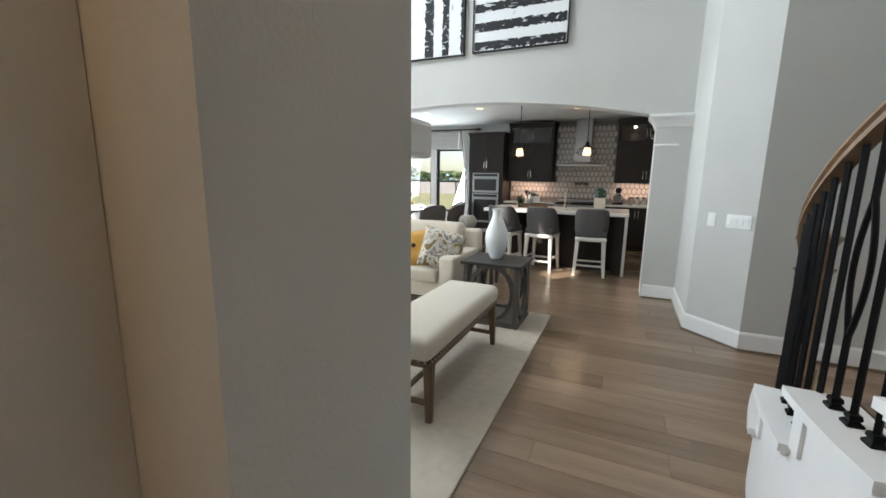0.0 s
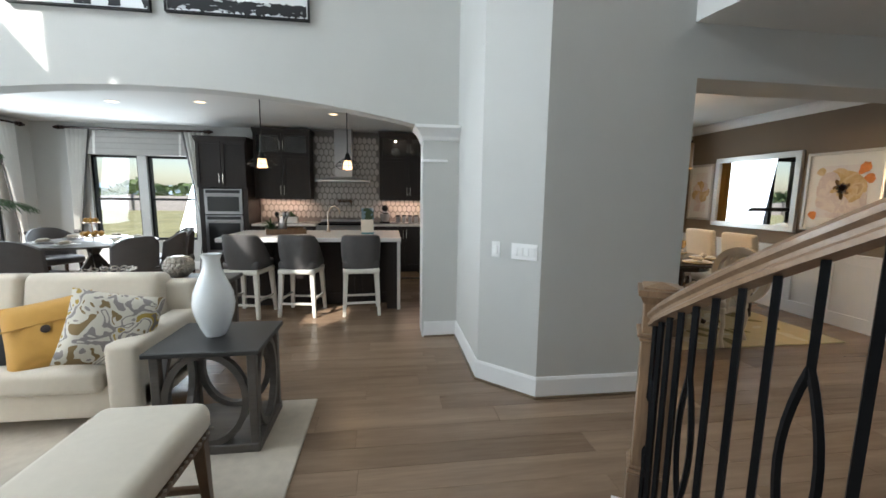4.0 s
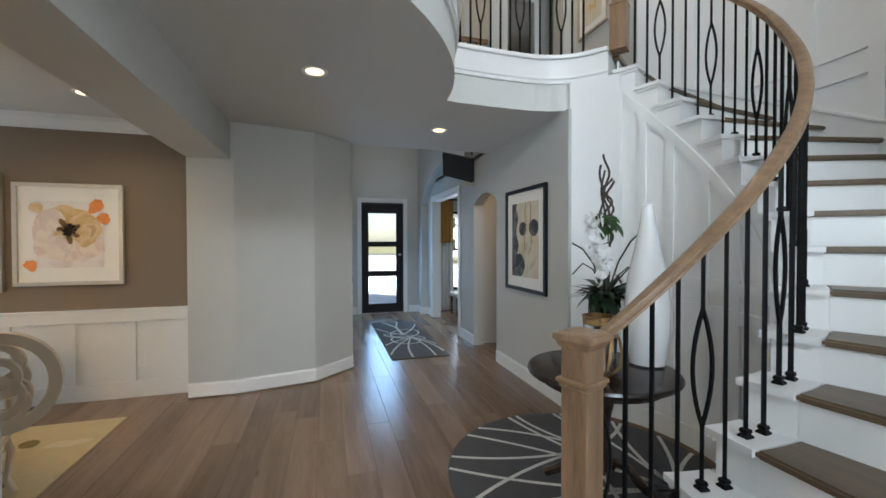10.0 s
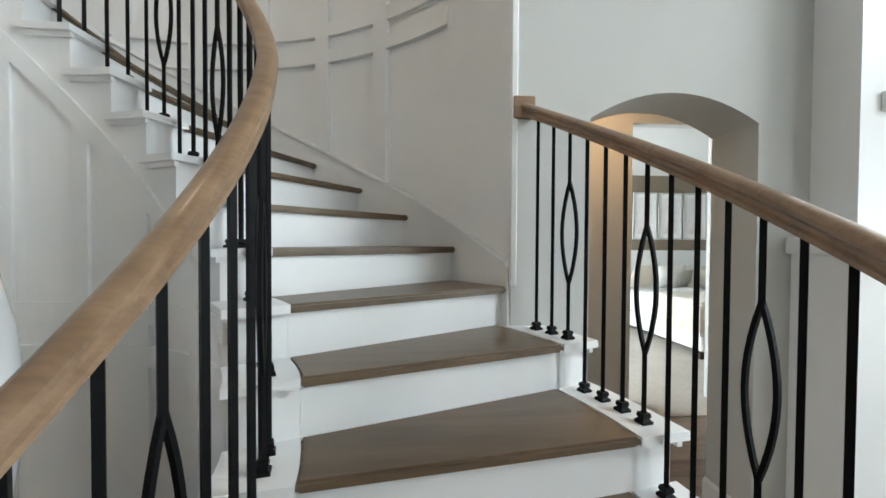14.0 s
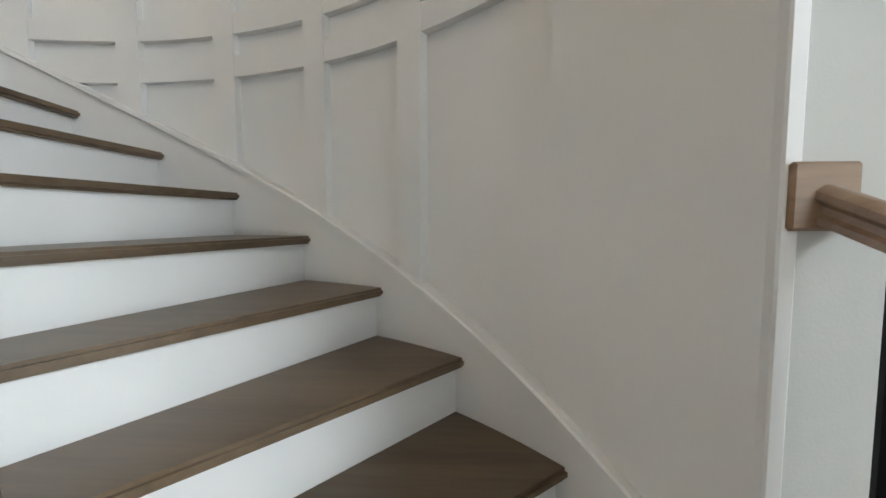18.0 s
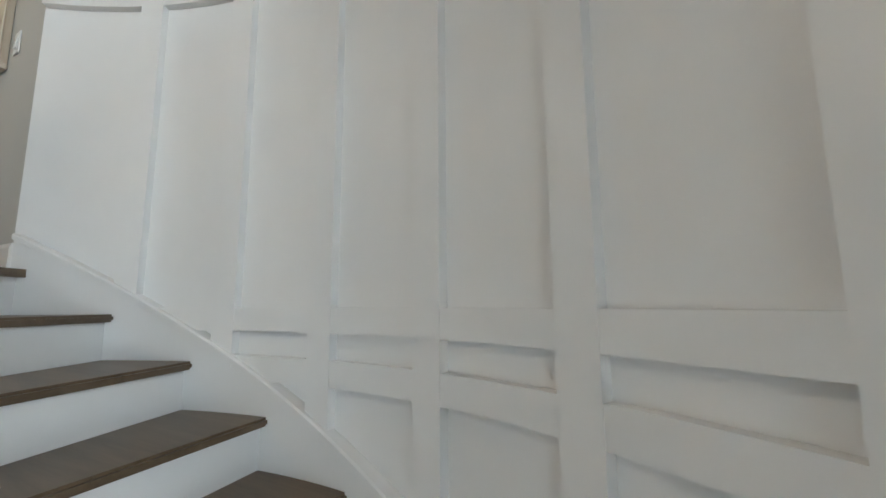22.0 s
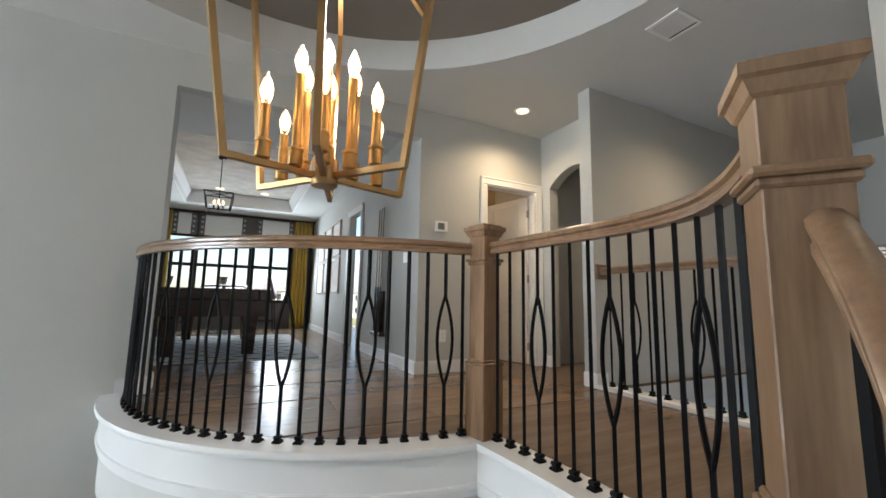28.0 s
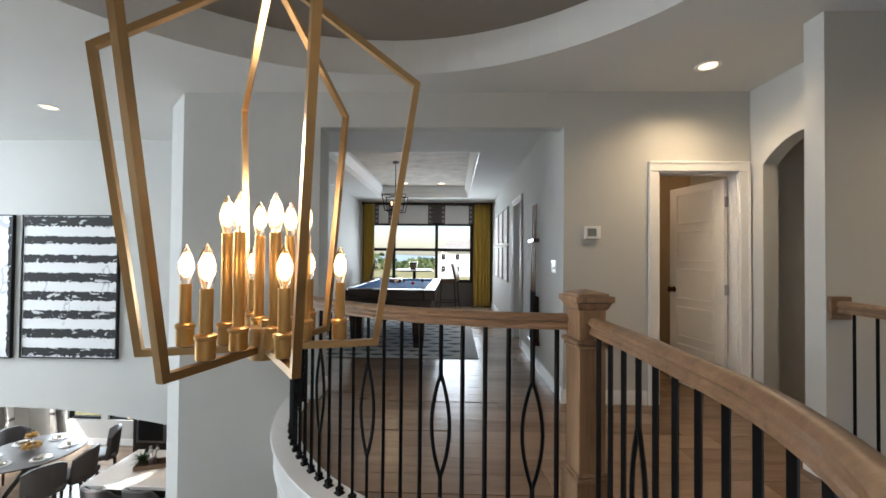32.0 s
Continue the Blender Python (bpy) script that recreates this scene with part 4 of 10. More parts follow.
def ramp_mat(name, stops, kind="noise", scale=5.0, rough=0.8, distort=0.0, axis=(1, 1, 1), detail=4.0, bump=0.15, metal=0.0, bands="X", constant=True):
    """A pattern in a few flat colours: noise blotches or wavering bands."""
    if name in MATS:
        return MATS[name]
    m = bpy.data.materials.new(name)
    m.use_nodes = True
    nt = m.node_tree
    L = nt.links
    b = nt.nodes["Principled BSDF"]
    b.inputs["Roughness"].default_value = rough
    b.inputs["Metallic"].default_value = metal
    tc = nt.nodes.new("ShaderNodeTexCoord")
    mp = nt.nodes.new("ShaderNodeMapping")
    mp.inputs["Scale"].default_value = axis
    L.new(tc.outputs["Object"], mp.inputs[0])
    if kind == "noise":
        n = nt.nodes.new("ShaderNodeTexNoise")
        n.inputs["Scale"].default_value = scale
        n.inputs["Detail"].default_value = detail
        n.inputs["Distortion"].default_value = distort
        out = n.outputs[0]
    elif kind == "wave":
        n = nt.nodes.new("ShaderNodeTexWave")
        n.bands_direction = bands
        n.inputs["Scale"].default_value = scale
        n.inputs["Distortion"].default_value = distort
        n.inputs["Detail"].default_value = detail
        n.inputs["Detail Scale"].default_value = 2.5
        out = n.outputs["Fac"]
    else:
        n = nt.nodes.new("ShaderNodeTexVoronoi")
        n.inputs["Scale"].default_value = scale
        out = n.outputs["Distance"]
    L.new(mp.outputs[0], n.inputs["Vector"])
    cr = nt.nodes.new("ShaderNodeValToRGB")
    cr.color_ramp.interpolation = "CONSTANT" if constant else "LINEAR"
    el = cr.color_ramp.elements
    while len(el) < len(stops):
        el.new(0.5)
    for e, (p, c) in zip(el, stops):
        e.position, e.color = p, (*c, 1)
    L.new(out, cr.inputs[0])
    L.new(cr.outputs[0], b.inputs["Base Color"])
    if bump:
        f = nt.nodes.new("ShaderNodeTexNoise")
        f.inputs["Scale"].default_value = 260
        L.new(tc.outputs["Object"], f.inputs["Vector"])
        bp = nt.nodes.new("ShaderNodeBump")
        bp.inputs["Strength"].default_value = bump
        bp.inputs["Distance"].default_value = 0.003
        L.new(f.outputs[0], bp.inputs["Height"])
        L.new(bp.outputs[0], b.inputs["Normal"])
    MATS[name] = m
    return m


MUSTARD = mat("mustard_linen", (0.50, 0.27, 0.055), 0.9, var=0.1, scale=20, bump=0.3, bscale=420, sheen=0.2)
CHARF = mat("charcoal_linen", (0.045, 0.047, 0.052), 0.9, var=0.1, scale=20, bump=0.3, bscale=420)
FLORAL = ramp_mat("floral_print_linen", [(0.0, (0.24, 0.16, 0.07)), (0.36, (0.62, 0.58, 0.5)), (0.47, (0.27, 0.24, 0.23)), (0.54, (0.62, 0.58, 0.5)), (0.6, (0.40, 0.27, 0.06)), (0.68, (0.2, 0.17, 0.15))], scale=7.5, distort=1.3, detail=1)
GREYW = wood("grey_washed_wood", (0.115, 0.10, 0.088), (0.055, 0.047, 0.04), 0.45, 0, 12, 0.2)
SLATE = mat("dark_slate_top", (0.024, 0.023, 0.022), 0.48, var=0.2, scale=7, bump=0.04)
BENCHW = wood("walnut_leg", (0.17, 0.095, 0.045), (0.075, 0.04, 0.02), 0.4, 2, 14, 0.2)
DARKW = wood("dark_walnut", (0.05, 0.026, 0.018), (0.022, 0.012, 0.009), 0.25, 0, 9, 0.2, coat=0.3)
CREAMW = mat("cream_painted_wood", (0.66, 0.57, 0.45), 0.45, var=0.08, scale=12, bump=0.05)
OPAL = mat("opal_white_glass", (0.80, 0.83, 0.84), 0.08, var=0.03, scale=18, bump=0.0, coat=0.6)
CERAM = mat("glossy_white_ceramic", (0.80, 0.80, 0.80), 0.12, var=0.02, bump=0.0, coat=0.5)
LEAFM = mat("palm_leaf", (0.028, 0.07, 0.02), 0.5, var=0.35, scale=9, bump=0.05)
LEAFD = mat("dark_leaf", (0.02, 0.07, 0.018), 0.4, var=0.3, scale=12, bump=0.05)
LEAFB = mat("eucalyptus_leaf", (0.10, 0.19, 0.13), 0.5, var=0.25, scale=12, bump=0.05)
PETAL = mat("white_orchid_petal", (0.80, 0.79, 0.76), 0.6, var=0.05, scale=20, bump=0.1)
MERC = mat("silvered_glass", (0.62, 0.58, 0.50), 0.22, 1.0, var=0.25, scale=20, bump=0.1)
SHADE = mat("lamp_shade_fabric", (0.72, 0.56, 0.46), 0.9, var=0.04, scale=20, bump=0.2, bscale=300, emit=0.06, emit_color=(1.0, 0.72, 0.5))
MIRROR = mat("mirror_glass", (0.86, 0.87, 0.88), 0.02, 1.0, var=0.0, bump=0)
SILVERF = mat("silver_leaf_frame", (0.62, 0.60, 0.56), 0.35, 0.6, var=0.1, scale=30)
MATB = mat("white_picture_mat", (0.78, 0.77, 0.74), 0.85, var=0.02)
FABW = mat("white_curtain", (0.70, 0.69, 0.66), 0.9, var=0.04, scale=20, bump=0.2)
DGREY = mat("dark_grey_trim_fabric", (0.06, 0.06, 0.065), 0.9, var=0.1)
BRONZE = mat("oil_rubbed_bronze", (0.10, 0.055, 0.03), 0.35, 0.9, var=0.1)
SHADEG = mat("grey_roman_shade", (0.36, 0.35, 0.33), 0.9, var=0.06, scale=20, bump=0.2)
CANDLE = mat("ivory_candle", (0.78, 0.72, 0.60), 0.5, var=0.03, bump=0)
PEW = mat("antique_pewter", (0.42, 0.38, 0.33), 0.3, 1.0, var=0.3, scale=25, bump=0.1)

# ---------------------------------------------------------------- shapes of soft and turned things


def pillow_bm(w, h, t, n=12, seed=0):
    bm = bmesh.new()
    rnd = random.Random(seed)
    ph = rnd.random() * 6
    sides = []
    for s in (1, -1):
        g = []
        for i in range(n + 1):
            row = []
            for j in range(n + 1):
                u, v = 2 * i / n - 1, 2 * j / n - 1
                k = max(0.0, (1 - abs(u) ** 3.2) * (1 - abs(v) ** 3.2)) ** 0.55
                pin = 1 - 0.05 * (1 - abs(u) ** 2) * abs(v) ** 2
                pin2 = 1 - 0.05 * (1 - abs(v) ** 2) * abs(u) ** 2
                wr = 0.006 * math.sin(9 * u + 7 * v + ph) * k
                row.append(bm.verts.new((u * w / 2 * pin2, s * (t / 2 * k + wr), v * h / 2 * pin)))
            g.append(row)
        sides.append(g)
        for i in range(n):
            for j in range(n):
                bm.faces.new((g[i][j], g[i + 1][j], g[i + 1][j + 1], g[i][j + 1]))
    bmesh.ops.remove_doubles(bm, verts=bm.verts, dist=0.0015)
    return bm


def cushion(x0, x1, y0, y1, z0, z1, r=0.05, crown=0.02):
    bm = B(x0, x1, y0, y1, z0, z1, bevel=r, seg=4)
    cx, cy = (x0 + x1) / 2, (y0 + y1) / 2
    for v in bm.verts:
        if v.co.z > (z0 + z1) / 2:
            u, w = (v.co.x - cx) / (x1 - x0) * 2, (v.co.y - cy) / (y1 - y0) * 2
            v.co.z += crown * (1 - u * u) * (1 - w * w)
    return bm


def leg_bm(x, y, z0, z1, a, b, dx=0.0, dy=0.0):
    """A square tapering leg: half width a at the top, b at the foot, foot moved by dx, dy."""
    bm = bmesh.new()
    top = [bm.verts.new((x + sx * a, y + sy * a, z1)) for sx, sy in ((-1, -1), (1, -1), (1, 1), (-1, 1))]
    bot = [bm.verts.new((x + dx + sx * b, y + dy + sy * b, z0)) for sx, sy in ((-1, -1), (1, -1), (1, 1), (-1, 1))]
    for i in range(4):
        bm.faces.new((bot[i], bot[(i + 1) % 4], top[(i + 1) % 4], top[i]))
    bm.faces.new(top)
    bm.faces.new(bot[::-1])
    bmesh.ops.bevel(bm, geom=list(bm.edges), offset=min(a, b) * 0.18, segments=1, affect="EDGES")
    return bm


def hoop(plane, cx, cy, cz, r, w=0.018, t=0.02, ry=None):
    """A flat wooden hoop standing in the xz or yz plane."""
    bm = bmesh.new()
    ry = ry or r
    n = 28
    rows = []
    for i in range(n):
        a = 2 * math.pi * i / n
        row = []
        for rr, o in ((-w, -t), (w, -t), (w, t), (-w, t)):
            u, v = (r + rr) * math.cos(a), (ry + rr) * math.sin(a)
            row.append(bm.verts.new((cx + u, cy + o, cz + v) if plane == "x" else (cx + o, cy + u, cz + v)))
        rows.append(row)
    for i in range(n):
        a, b = rows[i], rows[(i + 1) % n]
        for k in range(4):
            bm.faces.new((a[k], a[(k + 1) % 4], b[(k + 1) % 4], b[k]))
    return bm


def leaf_bm(length, width, bend=0.25, n=5):
    """A pointed blade along +x, folded slightly at its midrib."""
    bm = bmesh.new()
    rows = []
    for i in range(n + 1):
        t = i / n
        w = width * math.sin(math.pi * min(1, t * 0.9 + 0.08)) * (1 - 0.25 * t)
        z = -bend * length * t * t
        rows.append([bm.verts.new((length * t, s * w / 2, z + (0.12 * w if s else 0))) for s in (-1, 0, 1)])
    for a, b in zip(rows, rows[1:]):
        bm.faces.new((a[0], a[1], b[1], b[0]))
        bm.faces.new((a[1], a[2], b[2], b[1]))
    return bm


# ---------------------------------------------------------------- living room
solid("area_rug", B(-3.9, -0.3, 0.95, 4.17, 0.0, 0.014, bevel=0.005), RUGM, "beige low pile rug under the seating", "rug")


def sofa():
    t = thing("sofa", pose(-2.38, 4.31, 0.012), "cream linen sofa with two seat cushions", "sofa")
    w, d = 1.1, 0.46
    part("base", cushion(-w, w, -d + 0.03, d, 0.1, 0.3, 0.02, 0), LINEN, t, "", True)
    for x0, x1 in ((-w + 0.2, -0.005), (0.005, w - 0.2)):
        part("seat_cushion", cushion(x0, x1, -d - 0.02, d - 0.2, 0.27, 0.425, 0.045, 0.02), LINEN, t, "", True)
        bm = cushion(x0, x1, -0.12, 0.12, -0.28, 0.26, 0.06, 0.03)
        bm.transform(pose(0, d - 0.18, 0.60, -10))
        part("back_cushion", bm, LINEN, t, "", True)
    part("back", cushion(-w, w, d - 0.16, d + 0.02, 0.25, 0.79, 0.05, 0.0), LINEN, t, "", True)
    for s in (-1, 1):
        part("arm", cushion(min(s * w, s * (w - 0.19)), max(s * w, s * (w - 0.19)), -d, d, 0.12, 0.57, 0.04, 0.01), LINEN, t, "", True)
        for y in (-d + 0.08, d - 0.06):
            part("leg", leg_bm(s * (w - 0.08), y, 0.0, 0.11, 0.03, 0.022), BENCHW, t)


sofa()


def pillow(x, y, z, w, h, tt, mater, label, lean=20, turn=0, roll=0, seed=0, button=False):
    t = thing("throw_pillow", pose(x, y, z, -lean, roll, turn), label, "pillow", "pillows on the sofa")
    p = part("cover", pillow_bm(w, h, tt, 12, seed), mater, t, "", True)
    if button:
        part("flap", B(-w / 2 + 0.02, w / 2 - 0.02, -tt / 2 - 0.004, -tt / 2 + 0.012, 0.055, 0.062, bevel=0.002), mater, p)
        part("button", join(bmesh.new(), lathe(bmesh.new(), [(0.004, -0.01), (0.024, -0.006), (0.024, 0.004), (0.004, 0.008)], 16), pose(0, -tt / 2 - 0.008, 0.02, 90)), DARKW, p, "dark wooden button")
    return t


pillow(-3.15, 4.12, 0.61, 0.46, 0.42, 0.15, FLORAL, "floral print linen pillow in grey and ochre", 24, 14, 6, 1)
pillow(-2.7, 3.99, 0.64, 0.5, 0.46, 0.16, MUSTARD, "mustard linen pillow with a dark button", 22, -6, 2, 2, True)
pillow(-2.24, 4.03, 0.57, 0.48, 0.31, 0.14, CHARF, "charcoal tufted lumbar pillow", 22, -2, 1, 3)
pillow(-1.84, 4.02, 0.61, 0.46, 0.44, 0.15, MUSTARD, "mustard linen pillow with a dark button", 24, 22, -10, 4, True)
pillow(-1.5, 4.02, 0.63, 0.48, 0.46, 0.15, FLORAL, "floral print linen pillow in grey and ochre", 24, 30, 16, 5)


def bench():
    t = thing("upholstered_bench", pose(-0.84, 2.55, 0.012), "long cream bench with nailhead trim and walnut legs", "bench")
    part("seat", cushion(-0.235, 0.235, -0.675, 0.675, 0.375, 0.52, 0.055, 0.02), LINEN, t, "", True)
    part("apron", B(-0.222, 0.222, -0.655, 0.655, 0.345, 0.377, bevel=0.004), BENCHW, t)
    for sx in (-1, 1):
        for sy in (-1, 1):
            part("leg", leg_bm(sx * 0.198, sy * 0.6, 0, 0.36, 0.028, 0.018, sx * 0.012, sy * 0.02), BENCHW, t)
    for sy in (-1, 1):
        part("end_stretcher", B(-0.198, 0.198, sy * 0.61 - 0.014, sy * 0.61 + 0.014, 0.095, 0.125, bevel=0.003), BENCHW, t)
    part("stretcher", B(-0.016, 0.016, -0.598, 0.598, 0.097, 0.123, bevel=0.003), BENCHW, t)
    bm = bmesh.new()
    pts = [(sx * 0.236, -0.64 + 0.04 * i, 0.392) for sx in (-1, 1) for i in range(33)] + [(-0.21 + 0.042 * i, sy * 0.676, 0.392) for sy in (-1, 1) for i in range(11)]
    for x, y, z in pts:
        lathe(bm, [(0.0075, -0.003), (0.0075, 0.002), (0.003, 0.006)], 6, (x, y, z))
    ob = part("nailhead", bm, PEW, t, "row of dark nailheads")
    ob["kind"] = "stuff"


bench()


def ring_table(name, m, w, d, h, label, group="", rings_x=1):
    t = thing(name, m, label, "table", group)
    part("tabletop", B(-w / 2, w / 2, -d / 2, d / 2, h - 0.028, h, bevel=0.004), SLATE, t, "dark slate-coloured top")
    part("shelf", B(-w / 2 + 0.02, w / 2 - 0.02, -d / 2 + 0.02, d / 2 - 0.02, 0.0, 0.055, bevel=0.005), GREYW, t)
    a = 0.024
    for sx in (-1, 1):
        for sy in (-1, 1):
            part("leg", B(sx * (w / 2 - 0.05) - a, sx * (w / 2 - 0.05) + a, sy * (d / 2 - 0.05) - a, sy * (d / 2 - 0.05) + a, 0.05, h - 0.028, bevel=0.004), GREYW, t)
    zc, rz = (h + 0.03) / 2, (h - 0.095) / 2
    for sy in (-1, 1):
        span = (w - 0.16) / rings_x
        for i in range(rings_x):
            part("hoop", hoop("x", -w / 2 + 0.08 + span * (i + 0.5), sy * (d / 2 - 0.05), zc, min(span / 2 - 0.01, rz * 1.25), ry=rz), GREYW, t, "bent wooden hoop")
    for sx in (-1, 1):
        part("hoop", hoop("y", sx * (w / 2 - 0.05), 0, zc, (d - 0.18) / 2, ry=rz), GREYW, t, "bent wooden hoop")
    return t


END = ring_table("end_table", pose(-0.8, 3.83, 0.012), 0.6, 0.54, 0.615, "dark end table with grey hoop sides", "end tables by the sofa")
copy_thing(END, pose(-3.87, 4.3, 0.012))
ring_table("coffee_table", pose(-2.0, 2.43, 0.012), 1.2, 1.02, 0.44, "low dark coffee table with grey hoop sides", rings_x=3)

t = thing("opal_vase", pose(-0.83, 3.85, 0.628), "tall white opal glass vase on the end table", "vase")
part("body", lathe(bmesh.new(), [(0.055, 0), (0.062, 0.01), (0.085, 0.06), (0.11, 0.14), (0.118, 0.2), (0.108, 0.27), (0.075, 0.35), (0.052, 0.41), (0.047, 0.46), (0.06, 0.495), (0.052, 0.495), (0.04, 0.45), (0.04, 0.4)], 32), OPAL, t, "", True)

t = thing("table_lamp", pose(-3.76, 4.33, 0.638), "table lamp with a silvered lattice base and pale shade", "lamp", "lamps")
bm = bmesh.new()
for r in range(11):
    for i in range(14):
        a = 2 * math.pi * (i + 0.5 * (r % 2)) / 14
        lathe(bm, [(0.003, -0.012), (0.017, -0.004), (0.017, 0.004), (0.003, 0.012)], 6, (0.075 * math.cos(a), 0.075 * math.sin(a), 0.05 + 0.031 * r))
part("lattice", bm, MERC, t, "silvered scales")
part("base", lathe(bmesh.new(), [(0.085, 0), (0.085, 0.02), (0.07, 0.035), (0.07, 0.38), (0.02, 0.4), (0.012, 0.46)], 24), MERC, t, "", True)
part("shade", lathe(bmesh.new(), [(0.2, 0.44), (0.185, 0.76), (0.18, 0.76), (0.195, 0.44)], 36, cap=False), SHADE, t, "pale pleated shade", True)
part("finial", lathe(bmesh.new(), [(0.006, 0.76), (0.016, 0.78), (0.01, 0.8), (0.002, 0.815)], 12), MERC, t)
bulb_light("table_lamp_bulb", (-3.76, 4.33, 1.2), 1.0)

# glass hurricane with leaves on the coffee table
t = thing("hurricane_vase", pose(-1.76, 2.72, 0.452), "glass cylinder with a white pot and green leaves", "vase")
part("tray", lathe(bmesh.new(), [(0.1, 0), (0.115, 0.012), (0.115, 0.035), (0.1, 0.035), (0.095, 0.02)], 28), DARKW, t, "round wooden tray", True)
part("glass", lathe(bmesh.new(), [(0.082, 0.036), (0.082, 0.25), (0.079, 0.25), (0.079, 0.04)], 28, cap=False), CLEAR, t, "clear glass cylinder", True)
part("pot", lathe(bmesh.new(), [(0.045, 0.036), (0.052, 0.19), (0.045, 0.19), (0.04, 0.15)], 20), CERAM, t, "white pot", True)
for i, (yaw, tilt, L) in enumerate(((160, -20, 0.2), (15, -14, 0.2), (40, -32, 0.24), (200, -5, 0.22), (100, -30, 0.18))):
    bm = tube(bmesh.new(), [(0, 0, 0.15), (0.02, 0, 0.25), (0.05, 0, 0.31)], 0.003, 5)
    lf = leaf_bm(L, 0.1, 0.2, 6)
    join(bm, lf, pose(0.05, 0, 0.31, 0, tilt, 0))
    bm.transform(pose(0, 0, 0, 0, 0, yaw))
    part("leaf", bm, LEAFB, t, "broad pale green leaf")

# console behind the sofa with its ornaments
t = thing("console_table", pose(-2.1, 5.12, 0.0), "narrow dark console behind the sofa", "table")
part("tabletop", B(-0.95, 0.95, -0.18, 0.18, 0.70, 0.735, bevel=0.004), SLATE, t, "dark top")
for sx in (-1, 1):
    for sy in (-1, 1):
        part("leg", leg_bm(sx * 0.88, sy * 0.13, 0, 0.7, 0.025, 0.022), GREYW, t)
t = thing("silver_urn", pose(-1.62, 5.12, 0.736), "round silver urn covered in small petals", "ornament")
bm = bmesh.new()
for r in range(7):
    ph = -1.1 + 2.0 * r / 6
    rad = 0.11 * math.cos(ph * 0.85)
    k = max(7, int(18 * math.cos(ph * 0.85)))
    for i in range(k):
        a = 2 * math.pi * (i + 0.5 * (r % 2)) / k
        c = pose(rad * math.cos(a), rad * math.sin(a), 0.1 + 0.095 * math.sin(ph * 0.85), 0, -math.degrees(ph * 0.6) + 65, math.degrees(a))
        join(bm, lathe(bmesh.new(), [(0.022, 0), (0.016, 0.01), (0.003, 0.014)], 6), c)
part("petals", bm, PEW, t, "silvered petals")["kind"] = "stuff"
part("body", lathe(bmesh.new(), [(0.05, 0), (0.1, 0.05), (0.11, 0.1), (0.09, 0.16), (0.05, 0.185)], 24), PEW, t, "", True)
t = thing("pierced_bowl", pose(-2.2, 5.12, 0.736), "shallow bowl of silver rings", "bowl")
bm = bmesh.new()
for r, z, k in ((0.09, 0.012, 10), (0.145, 0.03, 14), (0.19, 0.055, 17)):
    for i in range(k):
        a = 2 * math.pi * i / k
        ring = [(0.027 * math.cos(b), 0.027 * math.sin(b), 0) for b in [2 * math.pi * j / 10 for j in range(10)]]
        join(bm, tube(bmesh.new(), ring, 0.006, 5, True), pose(r * math.cos(a), r * math.sin(a), z, 0, -28, math.degrees(a)))
part("rings", bm, PEW, t, "linked silver rings")

# potted palm


def palm(x, y):
    t = thing("potted_palm", pose(x, y, 0), "tall green palm in a dark basket", "plant")
    part("pot", lathe(bmesh.new(), [(0.16, 0), (0.2, 0.15), (0.19, 0.36), (0.2, 0.38), (0.17, 0.38), (0.16, 0.33)], 24), DARKW, t, "dark basket", True)
    rnd = random.Random(5)
    for i in range(22):
        yaw, rise = i * 137.5 + rnd.uniform(-15, 15), rnd.uniform(0.5, 1.5)
        L = rnd.uniform(0.6, 0.95)
        tilt = rnd.uniform(18, 46) if i > 6 else rnd.uniform(6, 22)
        pts = [Vector((0.03 * math.cos(i), 0.03 * math.sin(i), 0.33))]
        pts.append(Vector((0.07, 0, 0.33 + rise * 0.6)))
        base = Vector((0.11, 0, 0.33 + rise))
        n = 12
        for j in range(n + 1):
            u = j / n
            ang = radians(90 - tilt) - u * radians(rnd.uniform(50, 70)) * (0.6 + tilt / 80)
            if j:
                base = base + Vector((math.cos(ang), 0, math.sin(ang))) * (L / n)
            pts.append(base.copy())
        stem = tube(bmesh.new(), pts, [0.011] * 2 + [0.007 * (1 - 0.7 * k / n) for k in range(n + 1)], 5)
        m = pose(0, 0, 0, 0, 0, yaw)
        frond = part("frond", join(bmesh.new(), stem, m), LEAFM, t, "feathered palm frond")
        bm = bmesh.new()
        for j in range(2, len(pts) - 1):
            d = (pts[j + 1] - pts[j]).normalized()
            for half in (0.0, 0.25, 0.5, 0.75):
                p = pts[j].lerp(pts[j + 1], half)
                u = (j + half - 2) / n
                ln = 0.27 * math.sin(math.pi * min(1, 0.22 + 0.78 * u)) + 0.05
                for s in (-1, 1):
                    w = 0.0065 + 0.003 * math.sin(math.pi * u)
                    dirv = (d * 0.9 + Vector((0, s, 0)) * rnd.uniform(0.65, 0.95) + Vector((0, 0, rnd.uniform(-0.3, 0.05) - 0.2 * u))).normalized()
                    q = p + dirv * ln * 0.5
                    e = p + dirv * ln + Vector((0, 0, -0.12 * ln - 0.02))
                    sd = d * w
                    vs = [bm.verts.new(p), bm.verts.new(q + sd), bm.verts.new(e), bm.verts.new(q - sd)]
                    bm.faces.new(vs)
        bm.transform(m)
        ob = part("leaflet", bm, LEAFM, frond)
        ob["kind"] = "stuff"


palm(-3.72, 4.98)


